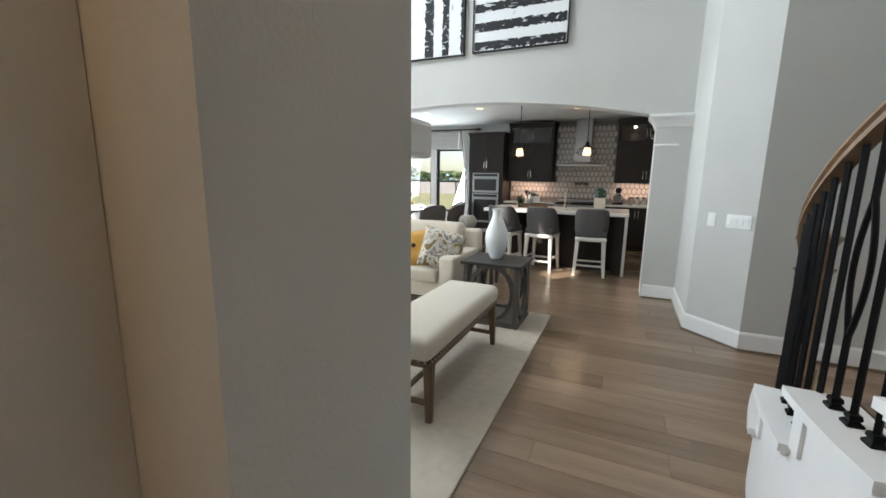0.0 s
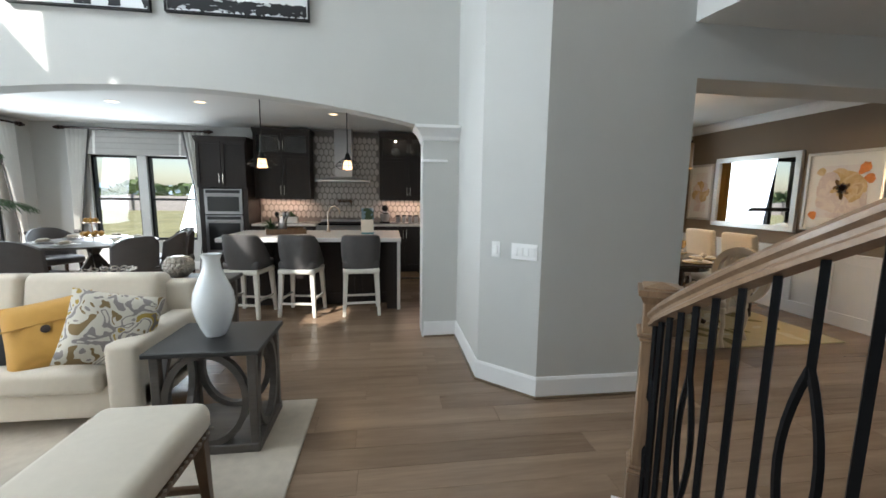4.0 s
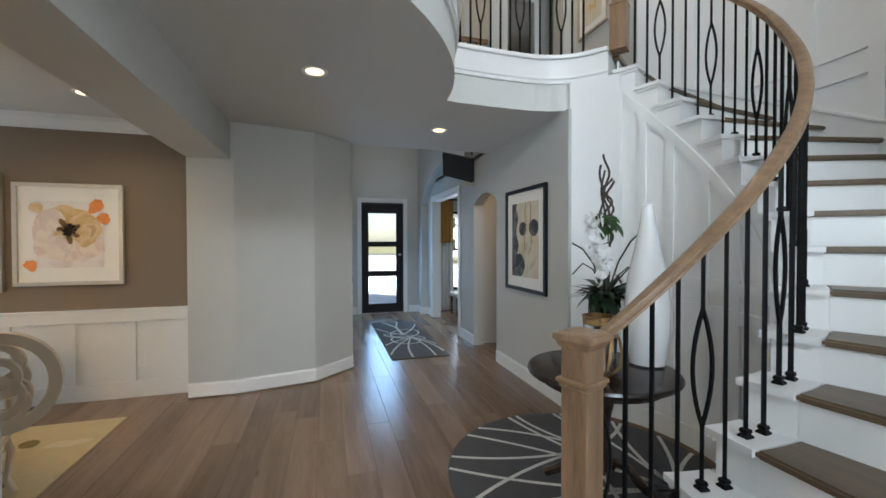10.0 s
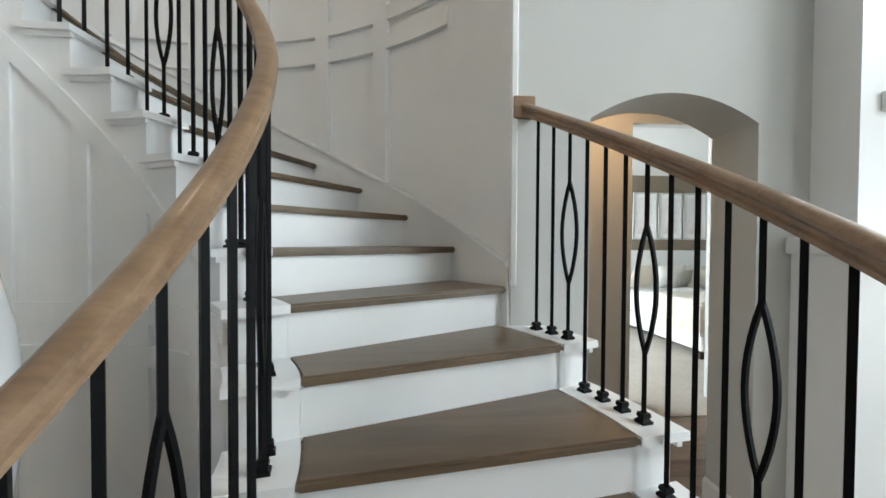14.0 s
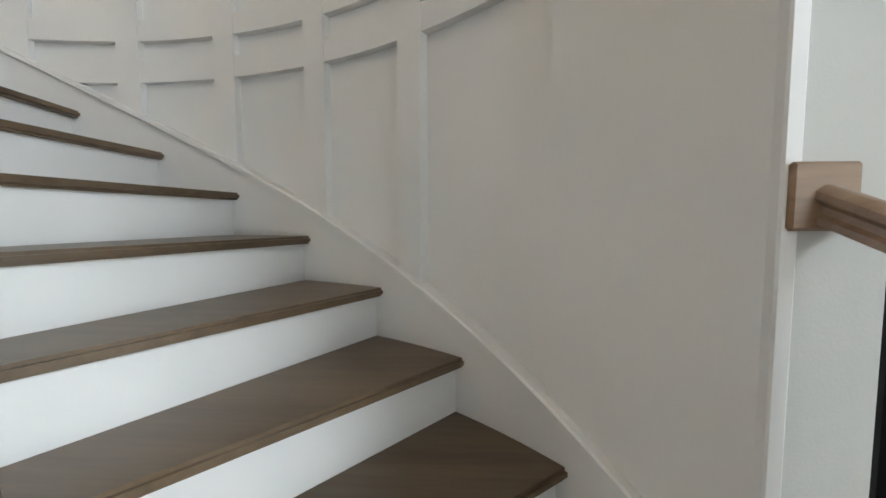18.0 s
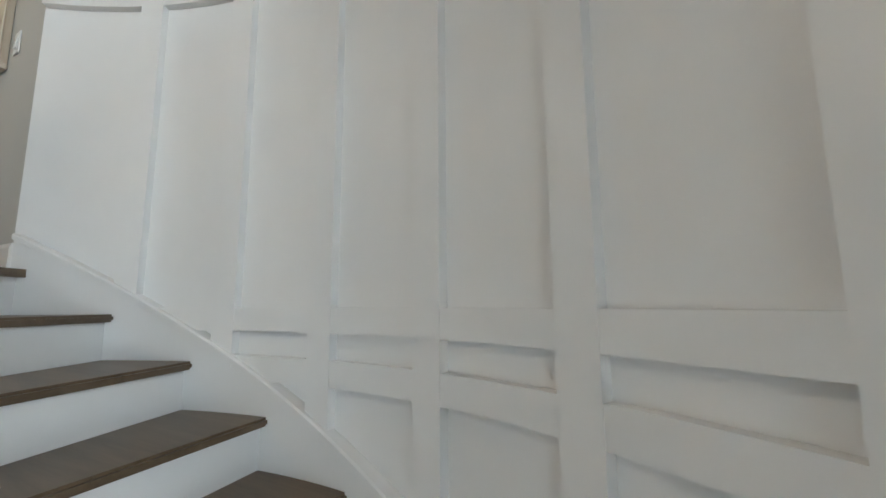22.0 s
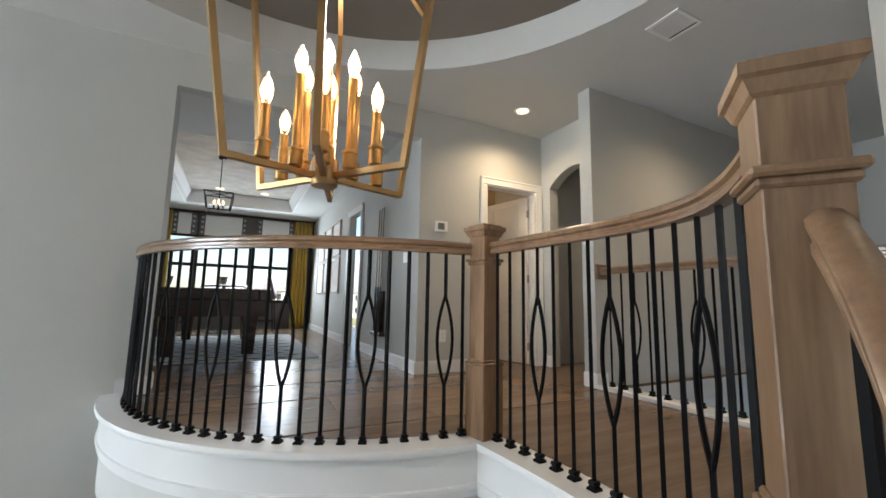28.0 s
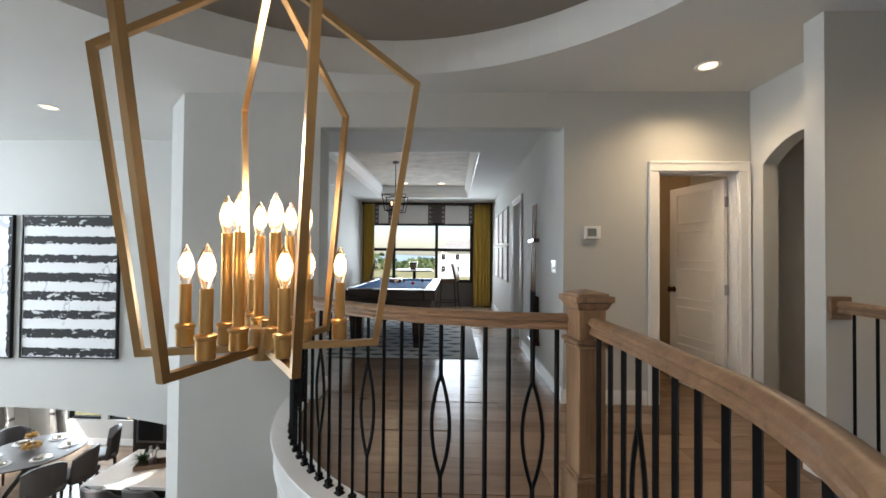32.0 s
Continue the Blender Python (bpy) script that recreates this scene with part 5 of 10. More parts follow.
# striped canvases on the arch wall
def canvas(x0, x1, z0, z1, y, vertical, seed):
    t = thing("striped_painting", pose((x0 + x1) / 2, y, (z0 + z1) / 2), "black and white striped abstract canvas in a black frame", "painting", "striped paintings")
    w, h = x1 - x0, z1 - z0
    part("canvas", B(-w / 2 + 0.015, w / 2 - 0.015, -0.03, 0, -h / 2 + 0.015, h / 2 - 0.015), ramp_mat("brushed_white_canvas", [(0.0, (0.74, 0.75, 0.76)), (0.62, (0.5, 0.52, 0.55)), (0.68, (0.76, 0.77, 0.78))], scale=3.2, distort=1.0, detail=6), t)
    for a in ((-w / 2, w / 2, -h / 2, -h / 2 + 0.014), (-w / 2, w / 2, h / 2 - 0.014, h / 2), (-w / 2, -w / 2 + 0.014, -h / 2 + 0.014, h / 2 - 0.014), (w / 2 - 0.014, w / 2, -h / 2 + 0.014, h / 2 - 0.014)):
        part("frame", B(a[0], a[1], -0.045, 0, a[2], a[3]), BLACKF, t, "thin black frame")
    rnd = random.Random(seed)
    blk = ramp_mat("ragged_black_paint", [(0.0, (0.55, 0.56, 0.58)), (0.37, (0.018, 0.018, 0.02)), (0.66, (0.35, 0.36, 0.38)), (0.70, (0.018, 0.018, 0.02))], scale=6, distort=0.8, axis=(1, 1, 3) if not vertical else (3, 1, 1), detail=8)
    if vertical:
        bands = [(w / 2 - 0.035, 0.022), (w / 2 - 0.28, 0.05), (w / 2 - 0.53, 0.066), (-w / 2 + 0.04, 0.022)]
    else:
        bands = [(-h / 2 + 0.078 + 0.233 * i, rnd.uniform(0.046, 0.062)) for i in range(8)]
    for c, th in bands:
        bm = bmesh.new()
        k = 60
        ln = (h if vertical else w) - 0.05
        top, bot = [], []
        for j in range(k + 1):
            u = -ln / 2 + ln * j / k
            a, b = c + th + rnd.uniform(-0.009, 0.009), c - th + rnd.uniform(-0.014, 0.012)
            top.append(bm.verts.new((a, -0.032, u) if vertical else (u, -0.032, a)))
            bot.append(bm.verts.new((b, -0.032, u) if vertical else (u, -0.032, b)))
        for j in range(k):
            bm.faces.new((bot[j], bot[j + 1], top[j + 1], top[j]))
        part("stripe", bm, blk, t, "ragged black painted stripe")


canvas(-1.74, -0.5, 3.07, 4.86, 5.489, False, 3)
canvas(-2.98, -1.86, 3.06, 4.86, 5.489, True, 8)

# fireplace beside the arch
t = thing("fireplace", None, "white fireplace surround with a thick mantel shelf", "fireplace")
part("mantel", B(-2.35, -0.128, 0.521, 0.9, 1.455, 1.54, bevel=0.012, seg=2), WHITE, t, "thick white mantel shelf")
part("body", B(-2.2, -0.26, 0.521, 0.74, 1.54, 3.6), WHITE, t)
part("column", B(-0.5, -0.163, 0.521, 0.8, 0.0, 1.455, bevel=0.004), WHITE, t)
part("column", B(-2.33, -1.96, 0.521, 0.8, 0.0, 1.455, bevel=0.004), WHITE, t)
part("firebox", B(-1.96, -0.5, 0.521, 0.70, 0.0, 1.455), SLATE, t, "dark stone surround")
part("panel_rail", B(-2.1, -0.36, 0.74, 0.758, 2.1, 2.19, bevel=0.003), WHITE, t)


# windows
def window(name, axis, a0, a1, z0, z1, at, mull=(), rails=(), frame=0.045, depth=0.09, sill=True):
    t = thing(name, None, "black framed window with clear panes", "window", kind="structure")

    def bar(u0, u1, w0, w1, d0=-0.5, d1=0.5, mater=BLACKF, nm="window_frame", lb=""):
        if axis == "x":
            return part(nm, B(u0, u1, at + d0 * depth, at + d1 * depth, w0, w1), mater, t, lb)
        return part(nm, B(at + d0 * depth, at + d1 * depth, u0, u1, w0, w1), mater, t, lb)

    bar(a0, a1, z0, z0 + frame)
    bar(a0, a1, z1 - frame, z1)
    edges = [a0, *mull, a1]
    bar(a0, a0 + frame, z0 + frame, z1 - frame)
    bar(a1 - frame, a1, z0 + frame, z1 - frame)
    for u in mull:
        bar(u - frame / 2, u + frame / 2, z0 + frame, z1 - frame)
    for z in rails:
        for u0, u1 in zip(edges, edges[1:]):
            bar(u0 + frame / 2, u1 - frame / 2, z - frame / 2, z + frame / 2, -0.4, 0.4)
    for u0, u1 in zip(edges, edges[1:]):
        ob = bar(u0 + frame / 2, u1 - frame / 2, z0 + frame / 2, z1 - frame / 2, -0.03, 0.03, CLEAR, "pane", "clear pane")
        ob.visible_shadow = False
    return t


window("window_1", "y", 1.0, 5.13, 0.12, 2.75, -4.57, (2.37, 3.75), (0.85,))
for i, (a, b) in enumerate(T_Y):
    window("window_%d" % (2 + i), "y", a, b, 4.74, 5.52, -4.57, frame=0.025, depth=0.06)
window("window_7", "x", -5.15, -4.35, 0.56, 2.13, 9.7, (), (1.33,), 0.04)
window("window_14", "x", -4.2, -3.4, 0.56, 2.13, 9.7, (), (1.33,), 0.04)
window("window_8", "y", 7.0, 8.9, 0.5, 2.13, -6.12, (7.95,), (1.33,), 0.05)
window("window_9", "x", 2.6, 4.9, 0.5, 2.25, 7.97, (3.75,), (1.3,), 0.07)
window("window_10", "x", 1.46, 4.15, 3.72, 5.2, 10.57, (2.19, 3.25), (4.53,), 0.07)
window("window_11", "y", -4.1, -2.3, 0.5, 2.2, 1.45, (-3.2,), (1.35,))
window("window_12", "y", -0.75, 0.42, 0.45, 2.2, 9.6, (-0.16,), (1.35,))
window("window_13", "y", -1.0, 0.1, 3.7, 5.0, 9.38, (), (4.35,))

# ---------------------------------------------------------------- kitchen


def shaker(bm_parent, x0, x1, z0, z1, y, handle=None, glassd=False):
    """A framed cabinet door facing -y."""
    f = 0.055
    d = part("door", B(x0 + 0.004, x1 - 0.004, y - 0.006, y, z0 + 0.004, z1 - 0.004) if not glassd else B(x0 + 0.004, x1 - 0.004, y - 0.005, y - 0.002, z0 + 0.004, z1 - 0.004), CLEAR if glassd else ESPRESSO, bm_parent, "glazed door" if glassd else "dark framed door")
    for a in ((x0 + 0.004, x1 - 0.004, z0 + 0.004, z0 + f), (x0 + 0.004, x1 - 0.004, z1 - f, z1 - 0.004), (x0 + 0.004, x0 + f, z0 + f, z1 - f), (x1 - f, x1 - 0.004, z0 + f, z1 - f)):
        part("stile", B(a[0], a[1], y - 0.022, y - 0.0065, a[2], a[3]), ESPRESSO, d)
    if handle:
        hx, hz, ln = handle
        part("handle", rod(bmesh.new(), (hx, y - 0.045, hz - ln / 2), (hx, y - 0.045, hz + ln / 2), 0.006, seg=8), CHROME, d, "brushed bar handle")
    return d


def cabinet(name, x0, x1, y0, y1, z0, z1, doors, label, crown=True, glass_top=None):
    t = thing(name, None, label, "cabinet", "kitchen cabinets")
    w = 0.02
    part("body", B(x0, x1, y0 + 0.002, y1, z0, z1), ESPRESSO, t) if glass_top is None else None
    zt = z1
    if glass_top:
        zt = glass_top
        part("body", B(x0, x1, y0 + 0.002, y1, z0, zt), ESPRESSO, t)
        for a in ((x0, x0 + w, zt, z1), (x1 - w, x1, zt, z1)):
            part("side_panel", B(a[0], a[1], y0 + 0.002, y1, a[2], a[3]), ESPRESSO, t)
        part("top_panel", B(x0 + w, x1 - w, y0 + 0.002, y1, z1 - w, z1), ESPRESSO, t)
        part("back_panel", B(x0 + w, x1 - w, y1 - w, y1, zt, z1 - w), ESPRESSO, t)
    n = doors
    for i in range(n):
        a, b = x0 + (x1 - x0) * i / n, x0 + (x1 - x0) * (i + 1) / n
        hx = b - 0.03 if i % 2 == 0 else a + 0.03
        shaker(t, a, b, z0, zt, y0, (hx, z0 + 0.16 if z0 > 1 else zt - 0.14, 0.16))
        if glass_top:
            shaker(t, a, b, zt, z1, y0, (hx, (zt + z1) / 2 - 0.02, 0.16), True)
    if crown:
        part("crown", sweep(bmesh.new(), [(x0, y1, z1), (x0, y0, z1), (x1, y0, z1), (x1, y1, z1)], [(0, -0.02), (0.012, -0.02), (0.045, 0.05), (0.045, 0.07), (0, 0.07)]), ESPRESSO, t, "dark crown moulding")
    return t


KY = 9.24
cabinet("wall_cabinet", -2.2, -1.21, KY, 9.59, 1.37, 2.58, 2, "dark wall cabinet with glazed top doors", glass_top=2.16)
cabinet("wall_cabinet", 0.07, 1.18, KY, 9.59, 1.37, 2.58, 2, "dark wall cabinet with glazed top doors", glass_top=2.16)
cabinet("tall_cabinet", -3.02, -2.22, 8.86, 9.59, 1.56, 2.36, 2, "dark tall oven cabinet")
t = thing("oven_cabinet", None, "tall dark cabinet around the wall ovens", "cabinet", "kitchen cabinets")
part("body", B(-3.02, -2.22, 8.88, 9.59, 0.0, 1.559), ESPRESSO, t)
t = thing("wall_oven", None, "stainless double wall oven in a dark cabinet", "oven")
for z0, z1 in ((1.1, 1.54), (0.42, 1.08)):
    part("face", B(-2.93, -2.31, 8.855, 8.879, z0, z1, bevel=0.004), STEEL, t)
    part("window", B(-2.88, -2.36, 8.85, 8.856, z0 + 0.05, z1 - 0.135), mat("black_oven_glass", (0.01, 0.01, 0.011), 0.28, var=0, bump=0), t, "black glass")
    part("handle", rod(bmesh.new(), (-2.88, 8.81, z1 - 0.11), (-2.36, 8.81, z1 - 0.11), 0.011), STEEL, t)
    part("control_panel", B(-2.9, -2.34, 8.85, 8.856, z1 - 0.075, z1 - 0.02), MATS["black_oven_glass"], t)
for x0, x1 in ((-2.2, -1.09), (-0.1, 1.18)):
    cabinet("base_cabinet", x0, x1, 8.98, 9.59, 0.1, 0.885, 2, "dark base cabinet under the white counter", crown=False)
    solid("toe_kick", B(x0, x1, 9.05, 9.58, 0.0, 0.099), ESPRESSO, "dark recessed toe kick under the cabinet", "cabinet base")
    solid("back_counter", B(x0, x1, 8.94, 9.595, 0.886, 0.925, bevel=0.004), QUARTZ, "white quartz counter along the wall", "countertop", "back counters")
t = thing("range", None, "stainless gas range with black grates", "range")
part("body", B(-1.08, -0.11, 8.93, 9.58, 0.0, 0.9, bevel=0.006), STEEL, t)
part("oven_door", B(-1.04, -0.15, 8.905, 8.929, 0.15, 0.68, bevel=0.006), STEEL, t)
part("handle", rod(bmesh.new(), (-1.0, 8.86, 0.64), (-0.19, 8.86, 0.64), 0.012), STEEL, t)
part("grate", B(-1.06, -0.13, 8.97, 9.5, 0.901, 0.935, bevel=0.01), IRON, t, "black iron grate")
part("back_guard", B(-1.08, -0.11, 9.5, 9.58, 0.9, 0.98, bevel=0.005), STEEL, t)
for i in range(6):
    part("knob", rod(bmesh.new(), (-0.98 + 0.155 * i, 8.93, 0.8), (-0.98 + 0.155 * i, 8.885, 0.8), 0.02, 0.018, 12), STEEL, t)
t = thing("range_hood", None, "stainless chimney hood over the range", "range hood")
part("chimney", B(-0.77, -0.44, 9.3, 9.58, 1.79, CEIL1, bevel=0.003), STEEL, t)
part("canopy", B(-1.1, -0.12, 9.05, 9.58, 1.70, 1.745, bevel=0.006), STEEL, t)
bm = bmesh.new()
a = [bm.verts.new(p) for p in ((-1.08, 9.07, 1.745), (-0.14, 9.07, 1.745), (-0.14, 9.58, 1.745), (-1.08, 9.58, 1.745))]
b = [bm.verts.new(p) for p in ((-0.78, 9.29, 1.8), (-0.43, 9.29, 1.8), (-0.43, 9.58, 1.8), (-0.78, 9.58, 1.8))]
for i in range(4):
    bm.faces.new((a[i], a[(i + 1) % 4], b[(i + 1) % 4], b[i]))
part("cowl", bm, STEEL, t)

# picket tiles behind the range
TILE = mat("pale_picket_tile", (0.52, 0.49, 0.46), 0.2, var=0.12, scale=18, bump=0.02)
GROUT = mat("dark_tile_line", (0.19, 0.175, 0.165), 0.8, var=0.1)
t = thing("backsplash", None, "grey and white elongated hexagon tile backsplash", "backsplash")
part("grout", B(-2.2, 1.18, 9.585, 9.5985, 0.926, CEIL1 - 0.01), GROUT, t, "dark grout bed")
bm = bmesh.new()
pw, ph, cap_ = 0.088, 0.15, 0.042
rows_ = int((CEIL1 - 0.94) / (ph - cap_ + 0.012)) + 1
for r in range(rows_):
    zc = 0.955 + r * (ph - cap_ + 0.012)
    for c in range(-1, 40):
        xc = -2.2 + (c + 0.5 * (r % 2)) * (pw + 0.004)
        if xc < -2.16 or xc > 1.15 or zc > CEIL1 - 0.08 or zc < 0.99:
            continue
        if (xc < -1.17 or xc > 0.03) and zc > 1.32:
            continue
        hw, hh = pw / 2 - 0.004, ph / 2 - 0.004
        pts = [(0, hh), (hw, hh - cap_), (hw, -hh + cap_), (0, -hh), (-hw, -hh + cap_), (-hw, hh - cap_)]
        fr = [bm.verts.new((xc + u, 9.579, zc + v)) for u, v in pts]
        bm.faces.new(fr)
part("tile", bm, TILE, t, "pale picket tiles")["kind"] = "stuff"
window_light("under_cabinet_light", (-1.75, 9.4, 1.355), (-1.75, 9.42, 0.9), 0.8, 0.1, 5, (1.0, 0.68, 0.5))
window_light("under_cabinet_light", (0.6, 9.4, 1.355), (0.6, 9.42, 0.9), 0.9, 0.1, 5, (1.0, 0.68, 0.5))

# island
t = thing("kitchen_island", None, "dark kitchen island with white waterfall ends", "island")
part("body", B(-1.76, 0.31, 6.8, 7.48, 0.0, 0.885), ESPRESSO, t)
for i in range(4):
    x0 = -1.76 + 2.07 * i / 4
    shaker(t, x0 + 0.02, x0 + 2.07 / 4 - 0.02, 0.1, 0.86, 6.8)
part("end_panel", B(-1.81, -1.765, 6.8, 7.5, 0, 0.886), QUARTZ, t, "white waterfall end")
part("end_panel", B(0.332, 0.372, 6.45, 7.5, 0, 0.886), QUARTZ, t, "white waterfall end")
part("side_panel", B(0.2, 0.33, 6.5, 6.8, 0.0, 0.885), ESPRESSO, t)
solid("island_counter", B(-1.83, 0.38, 6.42, 7.53, 0.888, 0.94, bevel=0.004), QUARTZ, "white quartz island counter", "countertop")


STOOLW = mat("white_painted_wood", (0.7, 0.67, 0.6), 0.45, var=0.06, scale=12, bump=0.06)


def bar_stool(m):
    t = thing("bar_stool", m, "grey leather bar stool with a cream frame", "stool", "stools at the island")
    part("seat", cushion(-0.22, 0.22, -0.2, 0.22, 0.58, 0.68, 0.035, 0.015), GREYF, t, "", True)
    part("seat_frame", B(-0.22, 0.22, -0.225, 0.225, 0.525, 0.585, bevel=0.02, seg=2), STOOLW, t)
    bm = bmesh.new()
    rows = []
    n = 18
    for i in range(n + 1):
        a = radians(172 + 196 * i / n)
        ca, sa = math.cos(a), math.sin(a)
        q = (abs(ca) ** 3.4 + abs(sa) ** 3.4) ** (-1 / 3.4)          # squarish in plan
        front = max(0.0, min(1.0, (q * sa + 0.75) / 0.95))
        top = 1.0 - 0.3 * front ** 1.3
        row = []
        for d, z in ((0.0, 0.585), (0.024, (0.585 + top) / 2), (0.03, top - 0.012), (0.018, top), (0.0, top), (-0.012, top - 0.012), (-0.03, 0.585)):
            row.append(bm.verts.new(((0.212 + d) * q * ca, 0.02 + (0.232 + d * 1.5) * q * sa, z)))
        rows.append(row)
    for a, b in zip(rows, rows[1:]):
        for k in range(7):
            bm.faces.new((a[k], a[(k + 1) % 7], b[(k + 1) % 7], b[k]))
    bm.faces.new(rows[0])
    bm.faces.new(rows[-1][::-1])
    part("backrest", bm, GREYF, t, "wrapped grey back with nailheads", True)
    for sx in (-1, 1):
        for sy in (-1, 1):
            part("leg", leg_bm(sx * 0.185, sy * 0.18, 0, 0.53, 0.027, 0.019, sx * 0.025, sy * 0.035), STOOLW, t)
    for sx in (-1, 1):
        part("rung", B(sx * 0.2 - 0.01, sx * 0.2 + 0.01, -0.19, 0.19, 0.2, 0.225), STOOLW, t)
    for sy in (-1, 1):
        part("rung", B(-0.19, 0.19, sy * 0.2 - 0.01, sy * 0.2 + 0.01, 0.15, 0.175), STOOLW, t)
    return t


ST = bar_stool(pose(-0.12, 6.42, 0, 0, 0, 4))
copy_thing(ST, pose(-0.84, 6.43, 0, 0, 0, -8))
copy_thing(ST, pose(-1.46, 6.43, 0, 0, 0, -12))


def pendant(x, y):
    t = thing("pendant_lamp", pose(x, y, 0), "pendant lamp with a ribbed glass and a flat wire cage", "pendant lamp", "pendants over the island")
    z = 1.86
    part("rod", rod(bmesh.new(), (0, 0, z + 0.12), (0, 0, CEIL1), 0.006, seg=8), BLACKF, t)
    part("canopy", lathe(bmesh.new(), [(0.06, CEIL1 - 0.025), (0.06, CEIL1)], 20), BLACKF, t)
    part("socket", lathe(bmesh.new(), [(0.045, z + 0.05), (0.03, z + 0.12), (0.012, z + 0.15)], 16), BLACKF, t, "", True)
    part("glass", lathe(bmesh.new(), [(0.045, z + 0.05), (0.062, z - 0.06), (0.058, z - 0.06), (0.042, z + 0.05)], 20, cap=False), glow("frosted_lamp_glass", (1.0, 0.66, 0.36), 1.6), t, "glowing ribbed glass", True)
    bm = bmesh.new()
    for i in range(9):
        a = math.pi * 2 * i / 9
        pts = [(0.04 * math.cos(a), 0.04 * math.sin(a), z + 0.08), (0.13 * math.cos(a), 0.13 * math.sin(a), z + 0.02), (0.165 * math.cos(a), 0.165 * math.sin(a), z - 0.02), (0.13 * math.cos(a), 0.13 * math.sin(a), z - 0.05), (0.06 * math.cos(a), 0.06 * math.sin(a), z - 0.065)]
        tube(bm, pts, 0.0025, 4)
    for r, zz in ((0.165, -0.02), (0.12, 0.03), (0.1, -0.058)):
        tube(bm, [(r * math.cos(b), r * math.sin(b), z + zz) for b in [2 * math.pi * j / 28 for j in range(28)]], 0.0025, 4, True)
    part("cage", bm, BLACKF, t, "thin black wire cage")
    bulb_light("pendant_bulb", (x, y, z - 0.1), 4.0, 0.05)


pendant(-1.36, 6.8)
pendant(-0.3, 6.8)

# on the island and the back counter
NICKEL = mat("warm_brushed_nickel", (0.42, 0.34, 0.26), 0.35, 1.0, var=0.06, scale=30, bump=0.03)
t = thing("kitchen_faucet", pose(-0.62, 7.2, 0.94), "tall warm nickel gooseneck faucet", "faucet")
part("spout", tube(bmesh.new(), [(0, 0, 0), (0, 0, 0.26), (0.03, 0, 0.34), (0.09, 0, 0.37), (0.15, 0, 0.33), (0.165, 0, 0.26)], 0.013, 10), NICKEL, t, "", True)
part("base", lathe(bmesh.new(), [(0.028, 0), (0.024, 0.05)], 16), NICKEL, t)
part("lever", rod(bmesh.new(), (0.02, -0.01, 0.06), (0.09, -0.03, 0.1), 0.006), NICKEL, t)
t = thing("brochure_stand", pose(-0.06, 6.95, 0.94, 0, 0, 8), "photo brochure on a small acrylic stand", "sign")
part("sheet", join(bmesh.new(), B(-0.085, 0.085, -0.003, 0.003, 0.0, 0.2), pose(0, 0, 0, -14)), mat("cream_paper", (0.68, 0.64, 0.56), 0.7, var=0.03), t, "cream printed sheet")
part("photo", join(bmesh.new(), B(-0.075, 0.095, -0.002, 0.002, 0.19, 0.36), pose(0.0, 0.02, 0, -12)), ramp_mat("landscape_photo", [(0.0, (0.03, 0.06, 0.03)), (0.5, (0.12, 0.2, 0.26)), (0.6, (0.4, 0.5, 0.55))], scale=9, detail=3), t, "photo of a lakeside")
part("footer", join(bmesh.new(), B(-0.085, 0.085, -0.005, -0.0035, 0.0, 0.02), pose(0, 0, 0, -14)), mat("teal_ink", (0.03, 0.2, 0.25), 0.6), t)
t = thing("wooden_tray", pose(-1.15, 7.0, 0.94, 0, 0, 18), "wooden tray with a plant and jars on the island", "tray")
part("tray", B(-0.25, 0.25, -0.12, 0.12, 0, 0.012), BENCHW, t)
for a in ((-0.25, 0.25, -0.12, -0.108), (-0.25, 0.25, 0.108, 0.12), (-0.25, -0.238, -0.108, 0.108), (0.238, 0.25, -0.108, 0.108)):
    part("side", B(*a, 0.012, 0.07), BENCHW, t)


t = thing("pot_filler", pose(-0.5, 9.575, 1.33), "bronze folding pot filler tap on the tiles", "faucet")
part("flange", rod(bmesh.new(), (0, 0.0, 0), (0, -0.02, 0), 0.03, seg=14), BRONZE, t)
part("arm", tube(bmesh.new(), [(0, -0.02, 0), (0, -0.07, 0.0), (-0.13, -0.1, 0.0), (-0.25, -0.1, 0.0)], 0.011, 8), BRONZE, t, "", True)
part("arm", tube(bmesh.new(), [(-0.25, -0.1, 0.03), (-0.08, -0.15, 0.03), (0.02, -0.17, 0.03), (0.02, -0.17, -0.07)], 0.011, 8), BRONZE, t, "", True)
t = thing("stand_mixer", pose(0.17, 9.28, 0.925), "dark stand mixer with a steel bowl on the counter", "mixer")
part("base", B(-0.1, 0.1, -0.12, 0.1, 0, 0.035, bevel=0.015, seg=2), BLACKF, t)
part("column", B(-0.05, 0.05, 0.02, 0.1, 0.035, 0.24, bevel=0.02, seg=2), BLACKF, t)
part("head", join(bmesh.new(), lathe(bmesh.new(), [(0.02, -0.15), (0.05, -0.13), (0.062, 0.0), (0.058, 0.1), (0.03, 0.13)], 20), pose(0, -0.02, 0.29, 90)), BLACKF, t, "", True)
part("bowl", lathe(bmesh.new(), [(0.05, 0.04), (0.09, 0.1), (0.1, 0.19), (0.096, 0.19), (0.085, 0.1)], 24, (0, -0.09, 0)), STEEL, t, "steel bowl", True)
t = thing("utensil_crock", pose(-1.2, 7.03, 0.954), "steel crock holding kitchen utensils on the tray", "crock")
part("crock", lathe(bmesh.new(), [(0.05, 0), (0.055, 0.01), (0.055, 0.13), (0.05, 0.13), (0.05, 0.02)], 20), STEEL, t, "", True)
